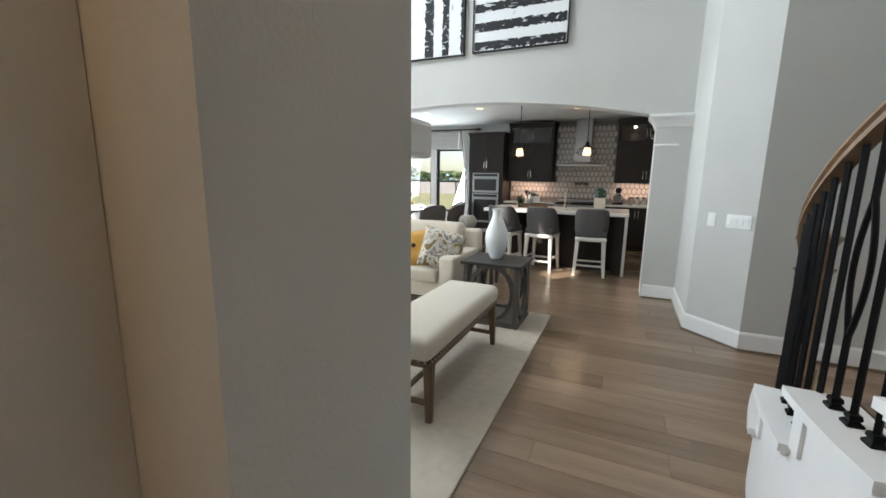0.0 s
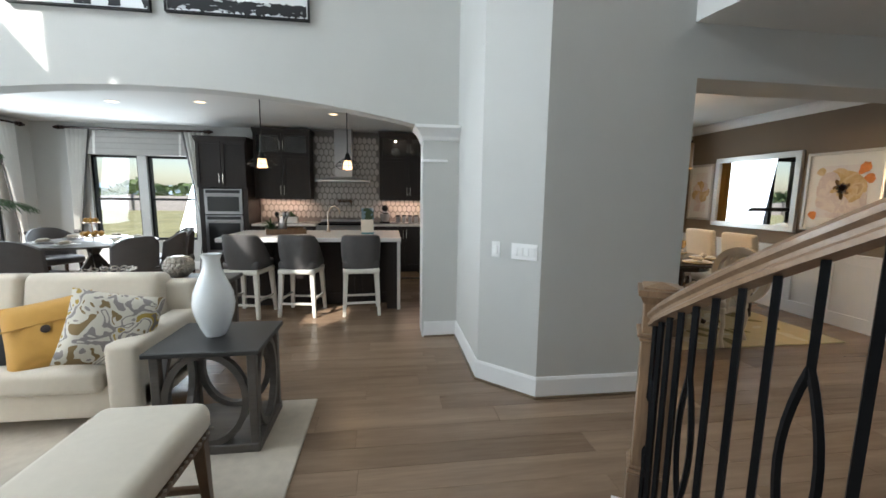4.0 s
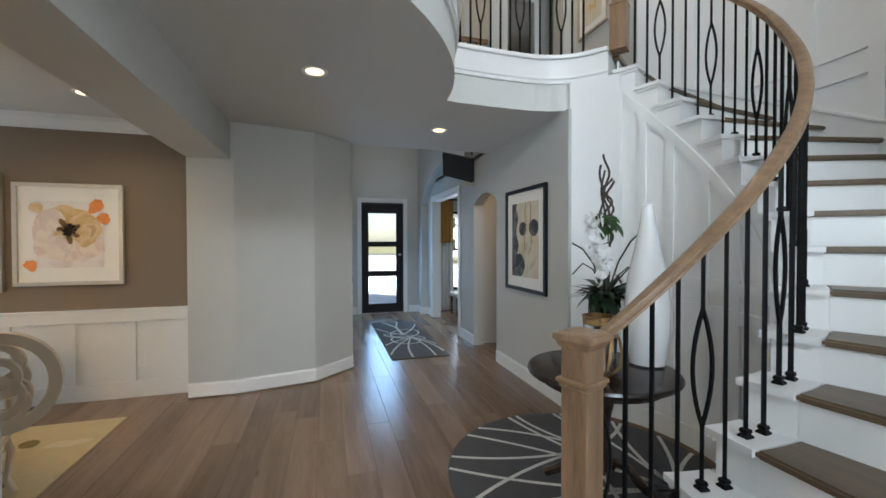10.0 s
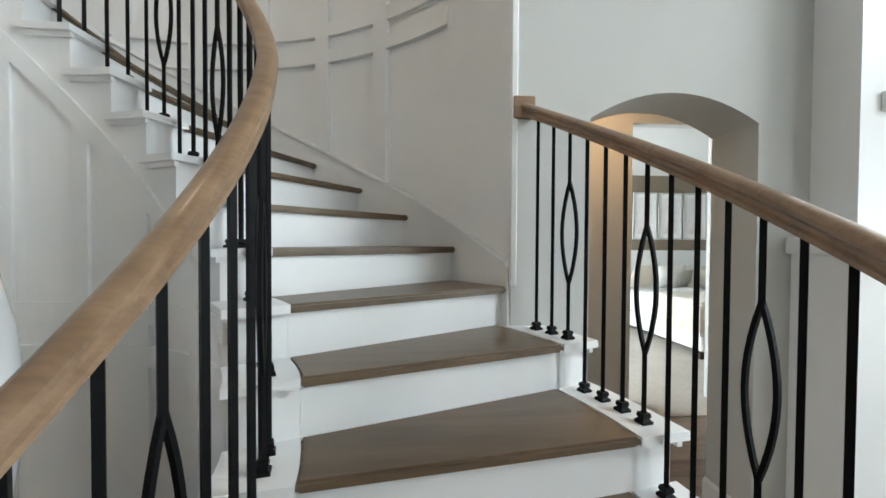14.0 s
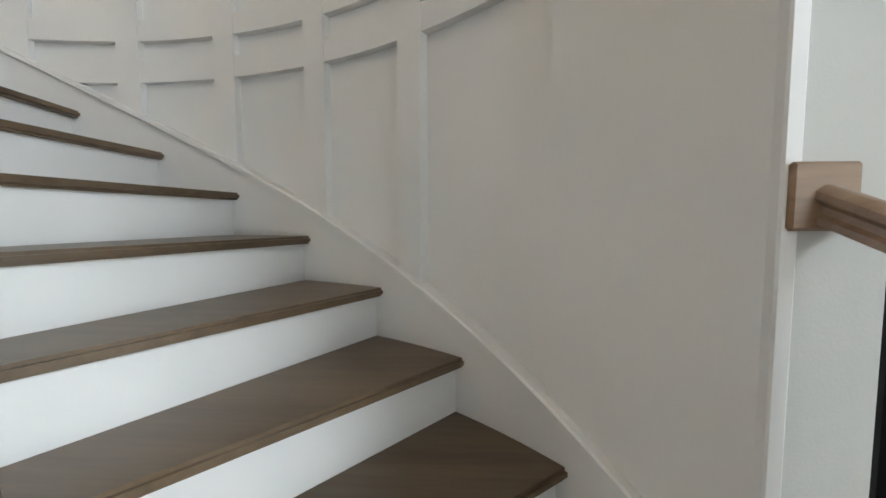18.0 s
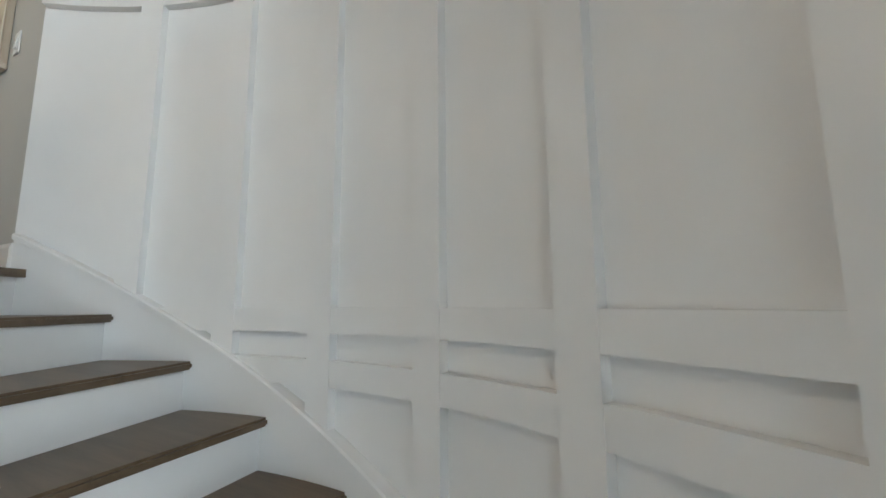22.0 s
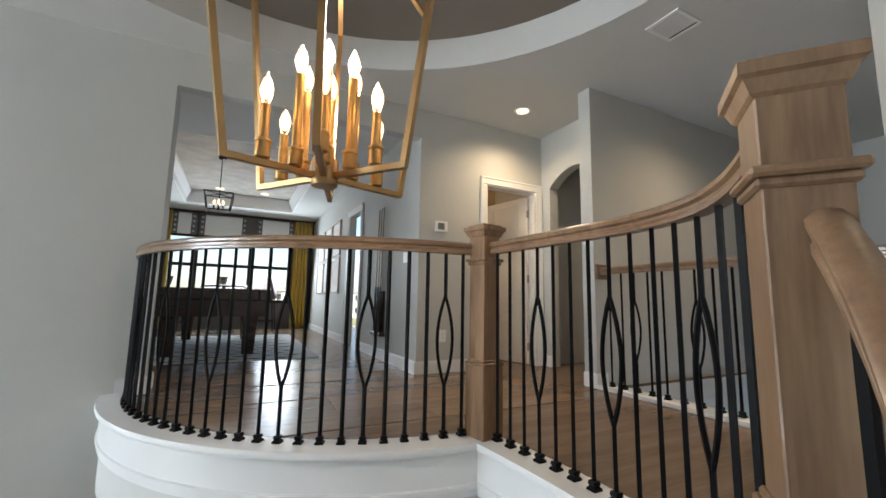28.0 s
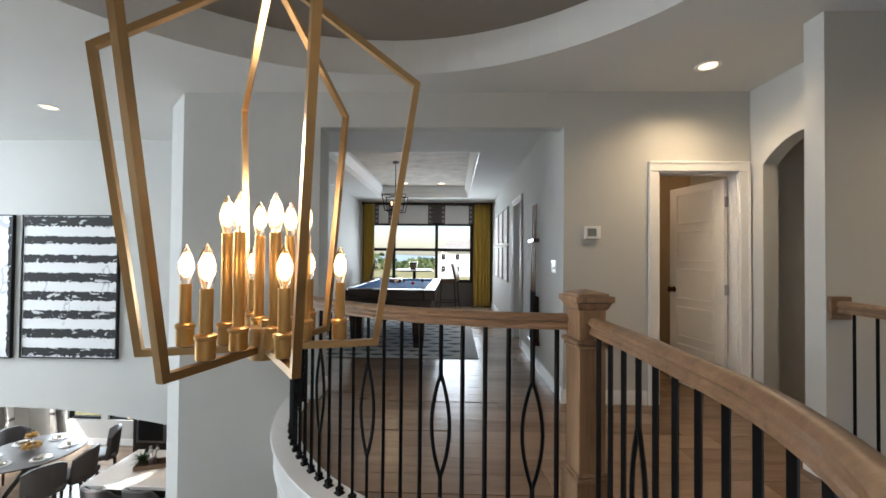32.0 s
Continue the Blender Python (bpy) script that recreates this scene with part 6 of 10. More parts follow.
for i in range(5):
    a = 1.3 * i
    h_ = part("handle", rod(bmesh.new(), (0.02 * math.cos(a), 0.02 * math.sin(a), 0.03), (0.07 * math.cos(a), 0.07 * math.sin(a), 0.22), 0.005, seg=6), BLACKF, t)
    part("head", join(bmesh.new(), lathe(bmesh.new(), [(0.004, -0.035), (0.026, -0.015), (0.026, 0.015), (0.004, 0.035)], 10), pose(0.078 * math.cos(a), 0.078 * math.sin(a), 0.245)), BLACKF if i % 2 else STEEL, h_, "", True)


def tuft(parent, x, y, z, r, n, seed, mater=None, w=0.012):
    rnd = random.Random(seed)
    bm = bmesh.new()
    for i in range(n):
        join(bm, leaf_bm(r * rnd.uniform(0.7, 1.15), w * rnd.uniform(0.8, 1.4), rnd.uniform(0.1, 0.5), 4), pose(x, y, z, 0, -rnd.uniform(20, 85), rnd.uniform(0, 360)))
    ob = part("foliage", bm, mater or LEAFM, parent, "small green leaves")
    ob["kind"] = "stuff"


tuft(t, -0.15, 0, 0.03, 0.17, 60, 3, LEAFM, 0.022)
for x, h in ((0.02, 0.13), (0.1, 0.16), (0.17, 0.1)):
    part("jar", lathe(bmesh.new(), [(0.035, 0.013), (0.04, 0.03), (0.038, h), (0.02, h + 0.03), (0.006, h + 0.05)], 16), STEEL if x < 0.1 else CERAM, t, "", True)
t = thing("potted_succulent", pose(-1.62, 9.25, 0.925), "green plant in a white trough on the counter", "plant")
part("trough", B(-0.16, 0.16, -0.06, 0.06, 0, 0.12, bevel=0.01), CERAM, t)
tuft(t, -0.06, 0, 0.11, 0.14, 50, 4, LEAFM, 0.02)
tuft(t, 0.06, 0, 0.11, 0.14, 50, 5, LEAFM, 0.02)
for i in range(4):
    t = thing("canister", pose(0.42 + 0.12 * i, 9.3, 0.925), "small steel canister on the counter", "canister", "canisters")
    part("body", lathe(bmesh.new(), [(0.042, 0), (0.042, 0.13), (0.03, 0.14)], 18), STEEL, t, "", True)
    part("lid", lathe(bmesh.new(), [(0.044, 0.135), (0.044, 0.15), (0.01, 0.16)], 18), BLACKF, t, "", True)
t = thing("coffee_press", pose(0.18, 9.28, 0.925), "glass and steel coffee press", "coffee maker")
part("jug", lathe(bmesh.new(), [(0.05, 0), (0.055, 0.2), (0.05, 0.2)], 18), mat("smoked_glass", (0.05, 0.04, 0.035), 0.1, bump=0), t, "", True)
part("lid", lathe(bmesh.new(), [(0.058, 0.2), (0.05, 0.23), (0.008, 0.24), (0.012, 0.28)], 18), STEEL, t, "", True)
for x in (0.33, 0.62):
    t = thing("woven_ball", pose(x + 0.05, 9.42, 2.30), "openwork silver ball inside the glazed cabinet", "ornament", "cabinet ornaments")
    bm = bmesh.new()
    for k in range(7):
        m = pose(0, 0, 0, 0, 180 * k / 7, 47 * k)
        join(bm, tube(bmesh.new(), [(0.085 * math.cos(b), 0.085 * math.sin(b), 0) for b in [2 * math.pi * j / 22 for j in range(22)]], 0.006, 5, True), m)
    part("bands", bm, MERC, t)
    bulb_light("cabinet_light", (x + 0.05, 9.4, 2.5), 0.6, 0.02, (1, 0.8, 0.6))


# breakfast table, chairs and curtains
def dining_chair(m):
    t = thing("upholstered_chair", m, "grey upholstered chair with a curved back", "chair", "chairs round the breakfast table")
    part("seat", cushion(-0.25, 0.25, -0.24, 0.26, 0.36, 0.47, 0.04, 0.015), GREYF, t, "", True)
    bm = bmesh.new()
    rows = []
    n = 14
    for i in range(n + 1):
        u = i / n * 2 - 1
        row = []
        for r, z in ((0.0, 0.36), (0.06, 0.9 - 0.12 * abs(u) ** 3), (0.01, 0.9 - 0.12 * abs(u) ** 3), (-0.05, 0.38)):
            row.append(bm.verts.new((u * 0.28, -0.26 - r + 0.16 * abs(u) ** 2.4, z)))
        rows.append(row)
    for a, b in zip(rows, rows[1:]):
        for k in range(4):
            bm.faces.new((a[k], a[(k + 1) % 4], b[(k + 1) % 4], b[k]))
    bm.faces.new(rows[0])
    bm.faces.new(rows[-1][::-1])
    part("backrest", bm, GREYF, t, "", True)
    for sx in (-1, 1):
        for sy in (-1, 1):
            part("leg", leg_bm(sx * 0.2, sy * 0.2, 0, 0.37, 0.022, 0.014, 0, sy * 0.03), DARKW, t)
    return t


TBX, TBY = -4.0, 7.75
t = thing("breakfast_table", pose(TBX, TBY, 0), "round grey-brown table with a crossed base", "table")
part("tabletop", lathe(bmesh.new(), [(0.75, 0.725), (0.77, 0.735), (0.77, 0.755), (0.75, 0.76)], 48), GREYW, t, "", True)
for k in range(4):
    bm = B(-0.04, 0.04, -0.035, 0.035, 0, 0.85)
    bm.transform(pose(0.36, 0, 0, 0, -32, 0))
    bm.transform(pose(0, 0, 0, 0, 0, 45 + 90 * k))
    for v in bm.verts:
        v.co.z = min(max(v.co.z, 0.0), 0.725)
    part("strut", bm, GREYW, t)
CH = dining_chair(pose(TBX + 0.95, TBY - 0.1, 0, 0, 0, 100))
for a in (150, 205, 265, 325, 40):
    r = radians(a)
    copy_thing(CH, pose(TBX + 0.98 * math.cos(r), TBY + 0.98 * math.sin(r), 0, 0, 0, a + 90))
for i in range(6):
    r = radians(30 + 60 * i)
    t = thing("place_setting", pose(TBX + 0.52 * math.cos(r), TBY + 0.52 * math.sin(r), 0.7605), "stacked white plates with a folded napkin", "plate", "breakfast place settings")
    part("plate", lathe(bmesh.new(), [(0.09, 0), (0.15, 0.012), (0.145, 0.014), (0.08, 0.006)], 24), CERAM, t, "", True)
    part("small_plate", lathe(bmesh.new(), [(0.06, 0.012), (0.11, 0.024), (0.105, 0.026), (0.05, 0.018)], 24), MERC, t, "", True)
    part("napkin", join(bmesh.new(), pillow_bm(0.14, 0.08, 0.04, 6, i), pose(0, 0, 0.045, 80, 0, 20 * i)), LINEN, t, "folded napkin", True)
t = thing("fruit_stand", pose(TBX, TBY, 0.7605), "two tier stand of yellow fruit", "fruit stand")
part("stem", rod(bmesh.new(), (0, 0, 0), (0, 0, 0.42), 0.006), BRASS, t)
for z, r in ((0.05, 0.15), (0.24, 0.1)):
    part("dish", lathe(bmesh.new(), [(0.02, z), (r, z + 0.02), (r, z + 0.03), (0.02, z + 0.012)], 24), BRASS, t, "", True)
    for i in range(int(r * 50)):
        a = 2 * math.pi * i / int(r * 50)
        part("fruit", lathe(bmesh.new(), [(0.004, -0.036), (0.03, -0.02), (0.037, 0), (0.03, 0.02), (0.004, 0.036)], 10, ((r - 0.045) * math.cos(a), (r - 0.045) * math.sin(a), z + 0.06)), MUSTARD, t, "yellow pear", True)


def curtain(name, axis, a0, a1, at, z0, z1, mater, label, folds=5, pinch=None, depth=0.05, trim=False):
    """A hanging panel with folds; pinch: the height at which it is tied back and to which side."""
    t = thing(name, None, label, "curtain", "curtains")
    n, rows = folds * 8, []
    bm = bmesh.new()
    lead = []
    m = 14
    for j in range(m + 1):
        z = z0 + (z1 - z0) * j / m
        row = []
        for i in range(n + 1):
            u = i / n
            w = 1.0
            if pinch:
                w = 0.28 + 0.72 * min(1.0, abs(z - pinch[0]) / (0.9 * (z1 - z0)) * 1.25)
            pos = (a0 + (a1 - a0) * u * w) if not pinch or pinch[1] < 0 else (a1 - (a1 - a0) * (1 - u) * w)
            d = depth * math.sin(2 * math.pi * folds * u) * (0.6 + 0.4 * w)
            row.append(bm.verts.new((pos, at + d, z) if axis == "x" else (at + d, pos, z)))
        rows.append(row)
        lead.append(row[n if pinch and pinch[1] < 0 else 0].co.copy())
    for a, b in zip(rows, rows[1:]):
        for i in range(n):
            bm.faces.new((a[i], a[i + 1], b[i + 1], b[i]))
    ob = part("panel", bm, mater, t, "", True)
    if trim:
        part("edge_band", tube(bmesh.new(), lead, 0.019, 6), GREYF, t, "dark grey edge band", True)
        k = min(range(m + 1), key=lambda j: abs(z0 + (z1 - z0) * j / m - pinch[0]))
        part("tieback", B(*((min(a0, lead[k].x), max(lead[k].x, a0), at - 0.06, at + 0.06) if axis == "x" and pinch[1] < 0 else (min(a1, lead[k].x), max(lead[k].x, a1), at - 0.06, at + 0.06) if axis == "x" else (at - 0.06, at + 0.06, lead[k].y, a1) if pinch[1] > 0 else (at - 0.06, at + 0.06, a0, lead[k].y)), lead[k].z - 0.03, lead[k].z + 0.03, bevel=0.012), GREYF, t, "dark grey tieback")
    sol = ob.modifiers.new("thickness", "SOLIDIFY")
    sol.thickness = 0.006
    return t


def curtain_rod(axis, a0, a1, at, z):
    t = thing("curtain_rod", None, "dark wooden curtain rod with turned ends", "curtain rod", "curtain rods")
    p = lambda u: (u, at, z) if axis == "x" else (at, u, z)  # noqa: E731
    part("rod", rod(bmesh.new(), p(a0), p(a1), 0.022, seg=14), DARKW, t)
    for u, s in ((a0, -1), (a1, 1)):
        bm = bmesh.new()
        for k, r in enumerate((0.035, 0.026, 0.042, 0.03, 0.02)):
            rod(bm, p(u + s * 0.03 * k), p(u + s * (0.03 * k + 0.028)), r, r * 0.9, 12)
        part("finial", bm, DARKW, t)


def roman_shade(axis, a0, a1, at, z0, z1):
    t = thing("roman_shade", None, "folded grey roman shade", "window shade", "window shades")
    d = -0.03
    n = 4
    for i in range(n):
        za, zb = z0 + (z1 - z0) * i / n, z0 + (z1 - z0) * (i + 1) / n
        s = (a0, a1, at + d - 0.012 * (n - i), at - 0.002, za, zb + 0.01) if axis == "x" else (at + 0.002, at - d + 0.012 * (n - i), a0, a1, za, zb + 0.01)
        part("fold", B(*s, bevel=0.006), SHADEG, t)
        for c in (a0 + 0.09, a1 - 0.13):
            q = (c, c + 0.04, s[2] - 0.003, s[2] + 0.004) if axis == "x" else (s[1] - 0.004, s[1] + 0.003, c, c + 0.04)
            part("white_band", B(*q, za + 0.004, zb + 0.006), FABW, t, "white ribbon")


curtain_rod("x", -5.45, -3.12, 9.5, 2.58)
curtain("curtain", "x", -5.42, -5.05, 9.5, 0.02, 2.56, FABW, "white curtain panel with a dark edge, tied back", 5, (0.75, -1), trim=True)
curtain("curtain", "x", -3.5, -3.13, 9.5, 0.02, 2.56, FABW, "white curtain panel with a dark edge, tied back", 5, (0.75, 1), trim=True)
roman_shade("x", -5.1, -3.45, 9.58, 2.13, 2.53)
curtain_rod("y", 6.7, 9.2, -5.93, 2.58)
curtain("curtain", "y", 8.75, 9.15, -5.93, 0.02, 2.56, FABW, "white curtain panel with a dark edge, tied back", 5, (0.75, 1), trim=True)
curtain("curtain", "y", 6.8, 7.15, -5.93, 0.02, 2.56, FABW, "white curtain panel with a dark edge, tied back", 5, (0.75, -1), trim=True)
roman_shade("y", 7.0, 8.9, -6.04, 2.13, 2.53)
base_run("baseboard", [(-6.05, 5.8), (-6.05, 9.6), (-3.05, 9.6)], 0.15)

# ---------------------------------------------------------------- dining room
CREAMW = mat("cream_painted_wood", (0.56, 0.49, 0.38), 0.5, var=0.1, scale=12, bump=0.1)
MIRROR = mat("mirror_glass", (0.9, 0.9, 0.9), 0.02, 1.0, var=0.0, bump=0)
SILVER = mat("brushed_silver_frame", (0.62, 0.61, 0.58), 0.35, 0.8, var=0.08, scale=30, bump=0.06)
MATB = mat("white_mat_board", (0.82, 0.81, 0.78), 0.9, var=0.02)
PLATE_M = mat("white_plastic", (0.82, 0.82, 0.81), 0.3, var=0.01, bump=0)
ORCHW = mat("orchid_petal", (0.82, 0.81, 0.80), 0.6, var=0.05, scale=30, bump=0.1)
ORCHD = mat("blackish_green_leaf", (0.012, 0.028, 0.012), 0.45, var=0.4, scale=14, bump=0.05)
ORCHG = mat("orchid_leaf", (0.03, 0.075, 0.02), 0.35, var=0.25, scale=14, bump=0.1)
TWIG = mat("dark_branch", (0.055, 0.04, 0.03), 0.7, var=0.3, scale=30, bump=0.3)
AMBER = glass("amber_glass", (0.95, 0.75, 0.5))
CANDLE = mat("ivory_candle_wax", (0.78, 0.70, 0.52), 0.6, var=0.04)
BLACKG = mat("black_glossy_screen", (0.006, 0.006, 0.007), 0.12, var=0.0, bump=0)
OUTDOOR_G = mat("lawn_grass", (0.24, 0.23, 0.11), 0.95, var=0.35, scale=4, bump=0.5, bscale=30)


def wall_plate(name, m, w, h, gangs, label, rocker=True):
    """A plate in the x-z plane, facing -y."""
    t = thing(name, m, label, "switch" if rocker else "outlet", name + "s")
    p = part("plate", B(-w / 2, w / 2, -0.007, -0.0005, -h / 2, h / 2, bevel=0.002), PLATE_M, t)
    for i in range(gangs):
        c = (i - (gangs - 1) / 2) * 0.046
        part("surround", B(c - 0.0175, c + 0.0175, -0.0095, -0.0068, -0.034, 0.034, bevel=0.001), PLATE_M, p)
        if rocker:
            k = B(c - 0.0145, c + 0.0145, -0.0035, 0.0, -0.03, 0.03, bevel=0.001)
            k.transform(pose(0, -0.0095, 0) @ pose(0, 0, 0, 5 if i % 2 else -5))
            part("rocker", k, PLATE_M, p)
        else:
            for dz in (-0.018, 0.018):
                part("socket", B(c - 0.011, c + 0.011, -0.0105, -0.0094, dz - 0.012, dz + 0.012, bevel=0.001), PLATE_M, p)
                for dx in (-0.005, 0.005):
                    part("slot", B(c + dx - 0.001, c + dx + 0.001, -0.0108, -0.0104, dz - 0.004, dz + 0.005), BLACKF, p)
    for dz in (-h / 2 + 0.01, h / 2 - 0.01):
        part("screw", B(-0.003, 0.003, -0.0078, -0.0068, dz - 0.003, dz + 0.003), PLATE_M, p)
    return t


# canted pillar face runs from (.925, 4.38) to (1.285, 4.02)
def canted(u, z):
    return pose(0.925 + 0.36 * u, 4.38 - 0.36 * u, z, 0, 0, -45)


wall_plate("light_switch", canted(0.28, 1.085), 0.072, 0.118, 1, "white single rocker switch on the grey pillar")
wall_plate("light_switch", canted(0.74, 1.085), 0.205, 0.118, 4, "white four-gang rocker switch on the grey pillar")
wall_plate("outlet", pose(5.517, 4.86, 0.36, 0, 0, -90), 0.072, 0.118, 1, "white outlet on the wainscot", False)

# wainscot, crown and chair rail on the taupe wall
t = thing("wainscot", None, "white board-and-batten wainscot below a taupe wall", "wainscot", kind="structure")
part("backing", B(5.521, 5.53, 4.4, 7.9, 0.0, 0.86), WHITE, t)
part("cap_rail", B(5.488, 5.53, 4.4, 7.9, 0.845, 0.872, bevel=0.004), WHITE, t)
part("top_rail", B(5.498, 5.521, 4.4, 7.9, 0.745, 0.845, bevel=0.002), WHITE, t)
part("base_rail", B(5.504, 5.521, 4.4, 7.9, 0.0, 0.16, bevel=0.003), WHITE, t)
for i in range(8):
    y = 4.42 + 0.485 * i
    part("stile", B(5.5, 5.521, y, y + 0.075, 0.16, 0.745, bevel=0.002), WHITE, t)
for nm, a in (("backing", (1.34, 5.52, 7.891, 7.9, 0.0, 0.86)), ("cap_rail", (1.34, 5.488, 7.858, 7.9, 0.845, 0.872)), ("top_rail", (1.34, 5.5, 7.876, 7.891, 0.745, 0.845)), ("base_rail", (1.34, 5.5, 7.874, 7.891, 0, 0.16))):
    if nm != "backing":
        part(nm, B(a[0], 2.55, *a[2:]), WHITE, t)
        part(nm, B(4.95, a[1], *a[2:]), WHITE, t)
    else:
        part(nm, B(a[0], 2.55, *a[2:]), WHITE, t)
        part(nm, B(4.95, a[1], *a[2:]), WHITE, t)
crown_s = [(0.0, 0.0), (0.012, 0.0), (0.02, 0.03), (0.06, 0.085), (0.085, 0.1), (0.09, 0.125), (0.0, 0.125)]
t = thing("crown_moulding", None, "white crown moulding under the dining room ceiling", "moulding", kind="structure")
bm = bmesh.new()
prof = [[bm.verts.new((5.53 - a, y + (a if s else -a) * 0, 2.563 + b)) for a, b in crown_s] for s, y in ((1, 4.4), (0, 7.9))]
for i in range(len(crown_s)):
    j = (i + 1) % len(crown_s)
    bm.faces.new((prof[0][i], prof[0][j], prof[1][j], prof[1][i]))
part("moulding", bm, WHITE, t)
bm = bmesh.new()
prof = [[bm.verts.new((x, 7.9 - a, 2.563 + b)) for a, b in crown_s] for x in (1.34, 5.53)]
for i in range(len(crown_s)):
    j = (i + 1) % len(crown_s)
    bm.faces.new((prof[0][i], prof[0][j], prof[1][j], prof[1][i]))
part("moulding", bm, WHITE, t)


def picture(name, m, w, h, fw, depth, fmat, label, flabel, mat_w=0.0, inner=None, group="", category="picture"):
    """A framed picture in the x-z plane, facing -y; returns the thing and its print's half size."""
    t = thing(name, m, label, category, group)
    for a in ((-w / 2, w / 2, -h / 2, -h / 2 + fw), (-w / 2, w / 2, h / 2 - fw, h / 2), (-w / 2, -w / 2 + fw, -h / 2 + fw, h / 2 - fw), (w / 2 - fw, w / 2, -h / 2 + fw, h / 2 - fw)):
        part("frame", B(a[0], a[1], -depth, -0.001, a[2], a[3], bevel=0.003), fmat, t, flabel)
    if mat_w:
        part("mat_board", B(-w / 2 + fw, w / 2 - fw, -depth * 0.45, -0.002, -h / 2 + fw, h / 2 - fw), MATB, t, "white mat board")
    pw, ph = w / 2 - fw - mat_w, h / 2 - fw - mat_w
    if inner:
        part("print", B(-pw, pw, -depth * 0.45 - 0.003, -depth * 0.45 - 0.0005, -ph, ph), inner, t)
    return t, pw, ph


ART_W = ramp_mat("watercolour_paper", [(0.0, (0.74, 0.70, 0.70)), (0.5, (0.78, 0.74, 0.72)), (0.66, (0.70, 0.60, 0.58)), (0.8, (0.62, 0.55, 0.60))], scale=3.5, distort=1.5, constant=False)
PETAL_A = ramp_mat("watercolour_petal_ochre", [(0.0, (0.42, 0.26, 0.08)), (0.45, (0.60, 0.42, 0.20)), (0.6, (0.70, 0.55, 0.34)), (0.75, (0.45, 0.27, 0.12))], scale=8, distort=1.0, constant=False)
PETAL_B = ramp_mat("watercolour_petal_beige", [(0.0, (0.62, 0.48, 0.40)), (0.4, (0.78, 0.69, 0.62)), (0.55, (0.66, 0.55, 0.52)), (0.75, (0.80, 0.74, 0.68))], scale=8, distort=1.0, constant=False)
PETAL_C = mat("watercolour_orange", (0.75, 0.27, 0.08), 0.9, var=0.35, scale=14)
UMBER = mat("umber_ink", (0.2, 0.11, 0.035), 0.85, var=0.4, scale=20)
INK = mat("dark_ink", (0.05, 0.045, 0.045), 0.8, var=0.4, scale=30)


def petal(parent, y, cx, cz, ang, ln, wd, mater, seed):
    rnd = random.Random(seed)
    bm = bmesh.new()
    k = 16
    vs = []
    for i in range(k):
        a = 2 * math.pi * i / k
        u = 0.5 + 0.5 * math.cos(a)
        r = wd * math.sin(a) * (0.55 + 0.6 * u) * rnd.uniform(0.85, 1.12)
        d = ln * u * rnd.uniform(0.93, 1.05)
        vs.append(bm.verts.new((cx + d * math.cos(ang) - r * math.sin(ang), y, cz + d * math.sin(ang) + r * math.cos(ang))))
    f = bm.faces.new(vs)
    bmesh.ops.triangulate(bm, faces=[f])
    part("petal", bm, mater, parent, "painted petal")


t, pw, ph = picture("flower_print", pose(5.528, 5.42, 1.585, 0, 0, -90), 0.85, 0.95, 0.035, 0.04, SILVER, "watercolour flower print with white mat in a silver frame", "silver frame", 0.13, ART_W, "dining room pictures")
for i in range(11):
    lower = 150 < (i * 33 + 20) % 360 < 345
    petal(t, -0.0222 - 0.0005 * i, 0.0, 0.03, radians(33 * i + 20), (0.33 if lower else 0.25) * (1.0 - 0.08 * (i % 3)), 0.14, PETAL_B if lower else PETAL_A, i)
for i, (x, z, a, ln) in enumerate(((0.15, 0.2, 0.9, 0.16), (0.2, 0.13, 0.3, 0.12), (-0.26, -0.25, 3.9, 0.1), (-0.22, 0.2, 2.2, 0.1))):
    petal(t, -0.0219, x, z, a, ln, 0.06, PETAL_C if i != 3 else PETAL_A, 40 + i)
for i in range(15):
    petal(t, -0.0285, 0.0, 0.04, radians(24 * i + 7), 0.07 + 0.03 * (i % 3), 0.026, UMBER if i % 2 else PETAL_A, 60 + i)
for i in range(8):
    petal(t, -0.029, 0.03 * math.cos(i * 0.8), 0.04 + 0.03 * math.sin(i * 0.8), 0.8 * i, 0.03, 0.012, INK, 80 + i)
t, pw, ph = picture("wall_mirror", pose(5.528, 6.6, 1.59, 0, 0, -90), 1.37, 1.06, 0.075, 0.05, SILVER, "large rectangular mirror in a wide silver frame", "silver frame", 0, MIRROR, "", "mirror")
t, pw, ph = picture("flower_print", pose(5.528, 7.59, 1.59, 0, 0, -90), 0.52, 0.92, 0.035, 0.04, SILVER, "watercolour flower print with white mat in a silver frame", "silver frame", 0.1, ART_W, "dining room pictures")
for i in range(7):
    petal(t, -0.0222 - 0.0006 * i, 0.0, 0.0, radians(51 * i), 0.19, 0.09, PETAL_B if i % 2 else PETAL_A, i + 20)

# rug with scattered leaf shapes
RUG_BASE = mat("beige_wool_rug", (0.52, 0.44, 0.27), 0.97, var=0.1, scale=14, bump=0.5, bscale=260)
RUG_LEAF = mat("olive_rug_motif", (0.20, 0.16, 0.06), 0.97, var=0.2, scale=14, bump=0.5, bscale=260)
RUG_PALE = mat("pale_rug_motif", (0.60, 0.55, 0.42), 0.97, var=0.1, scale=14, bump=0.5, bscale=260)
t = thing("area_rug", pose(3.64, 6.085, 0), "beige wool rug with olive and cream leaf motifs", "rug")
part("rug_body", B(-1.34, 1.34, -1.315, 1.315, 0.0, 0.012, bevel=0.004), RUG_BASE, t)
_r = random.Random(12)
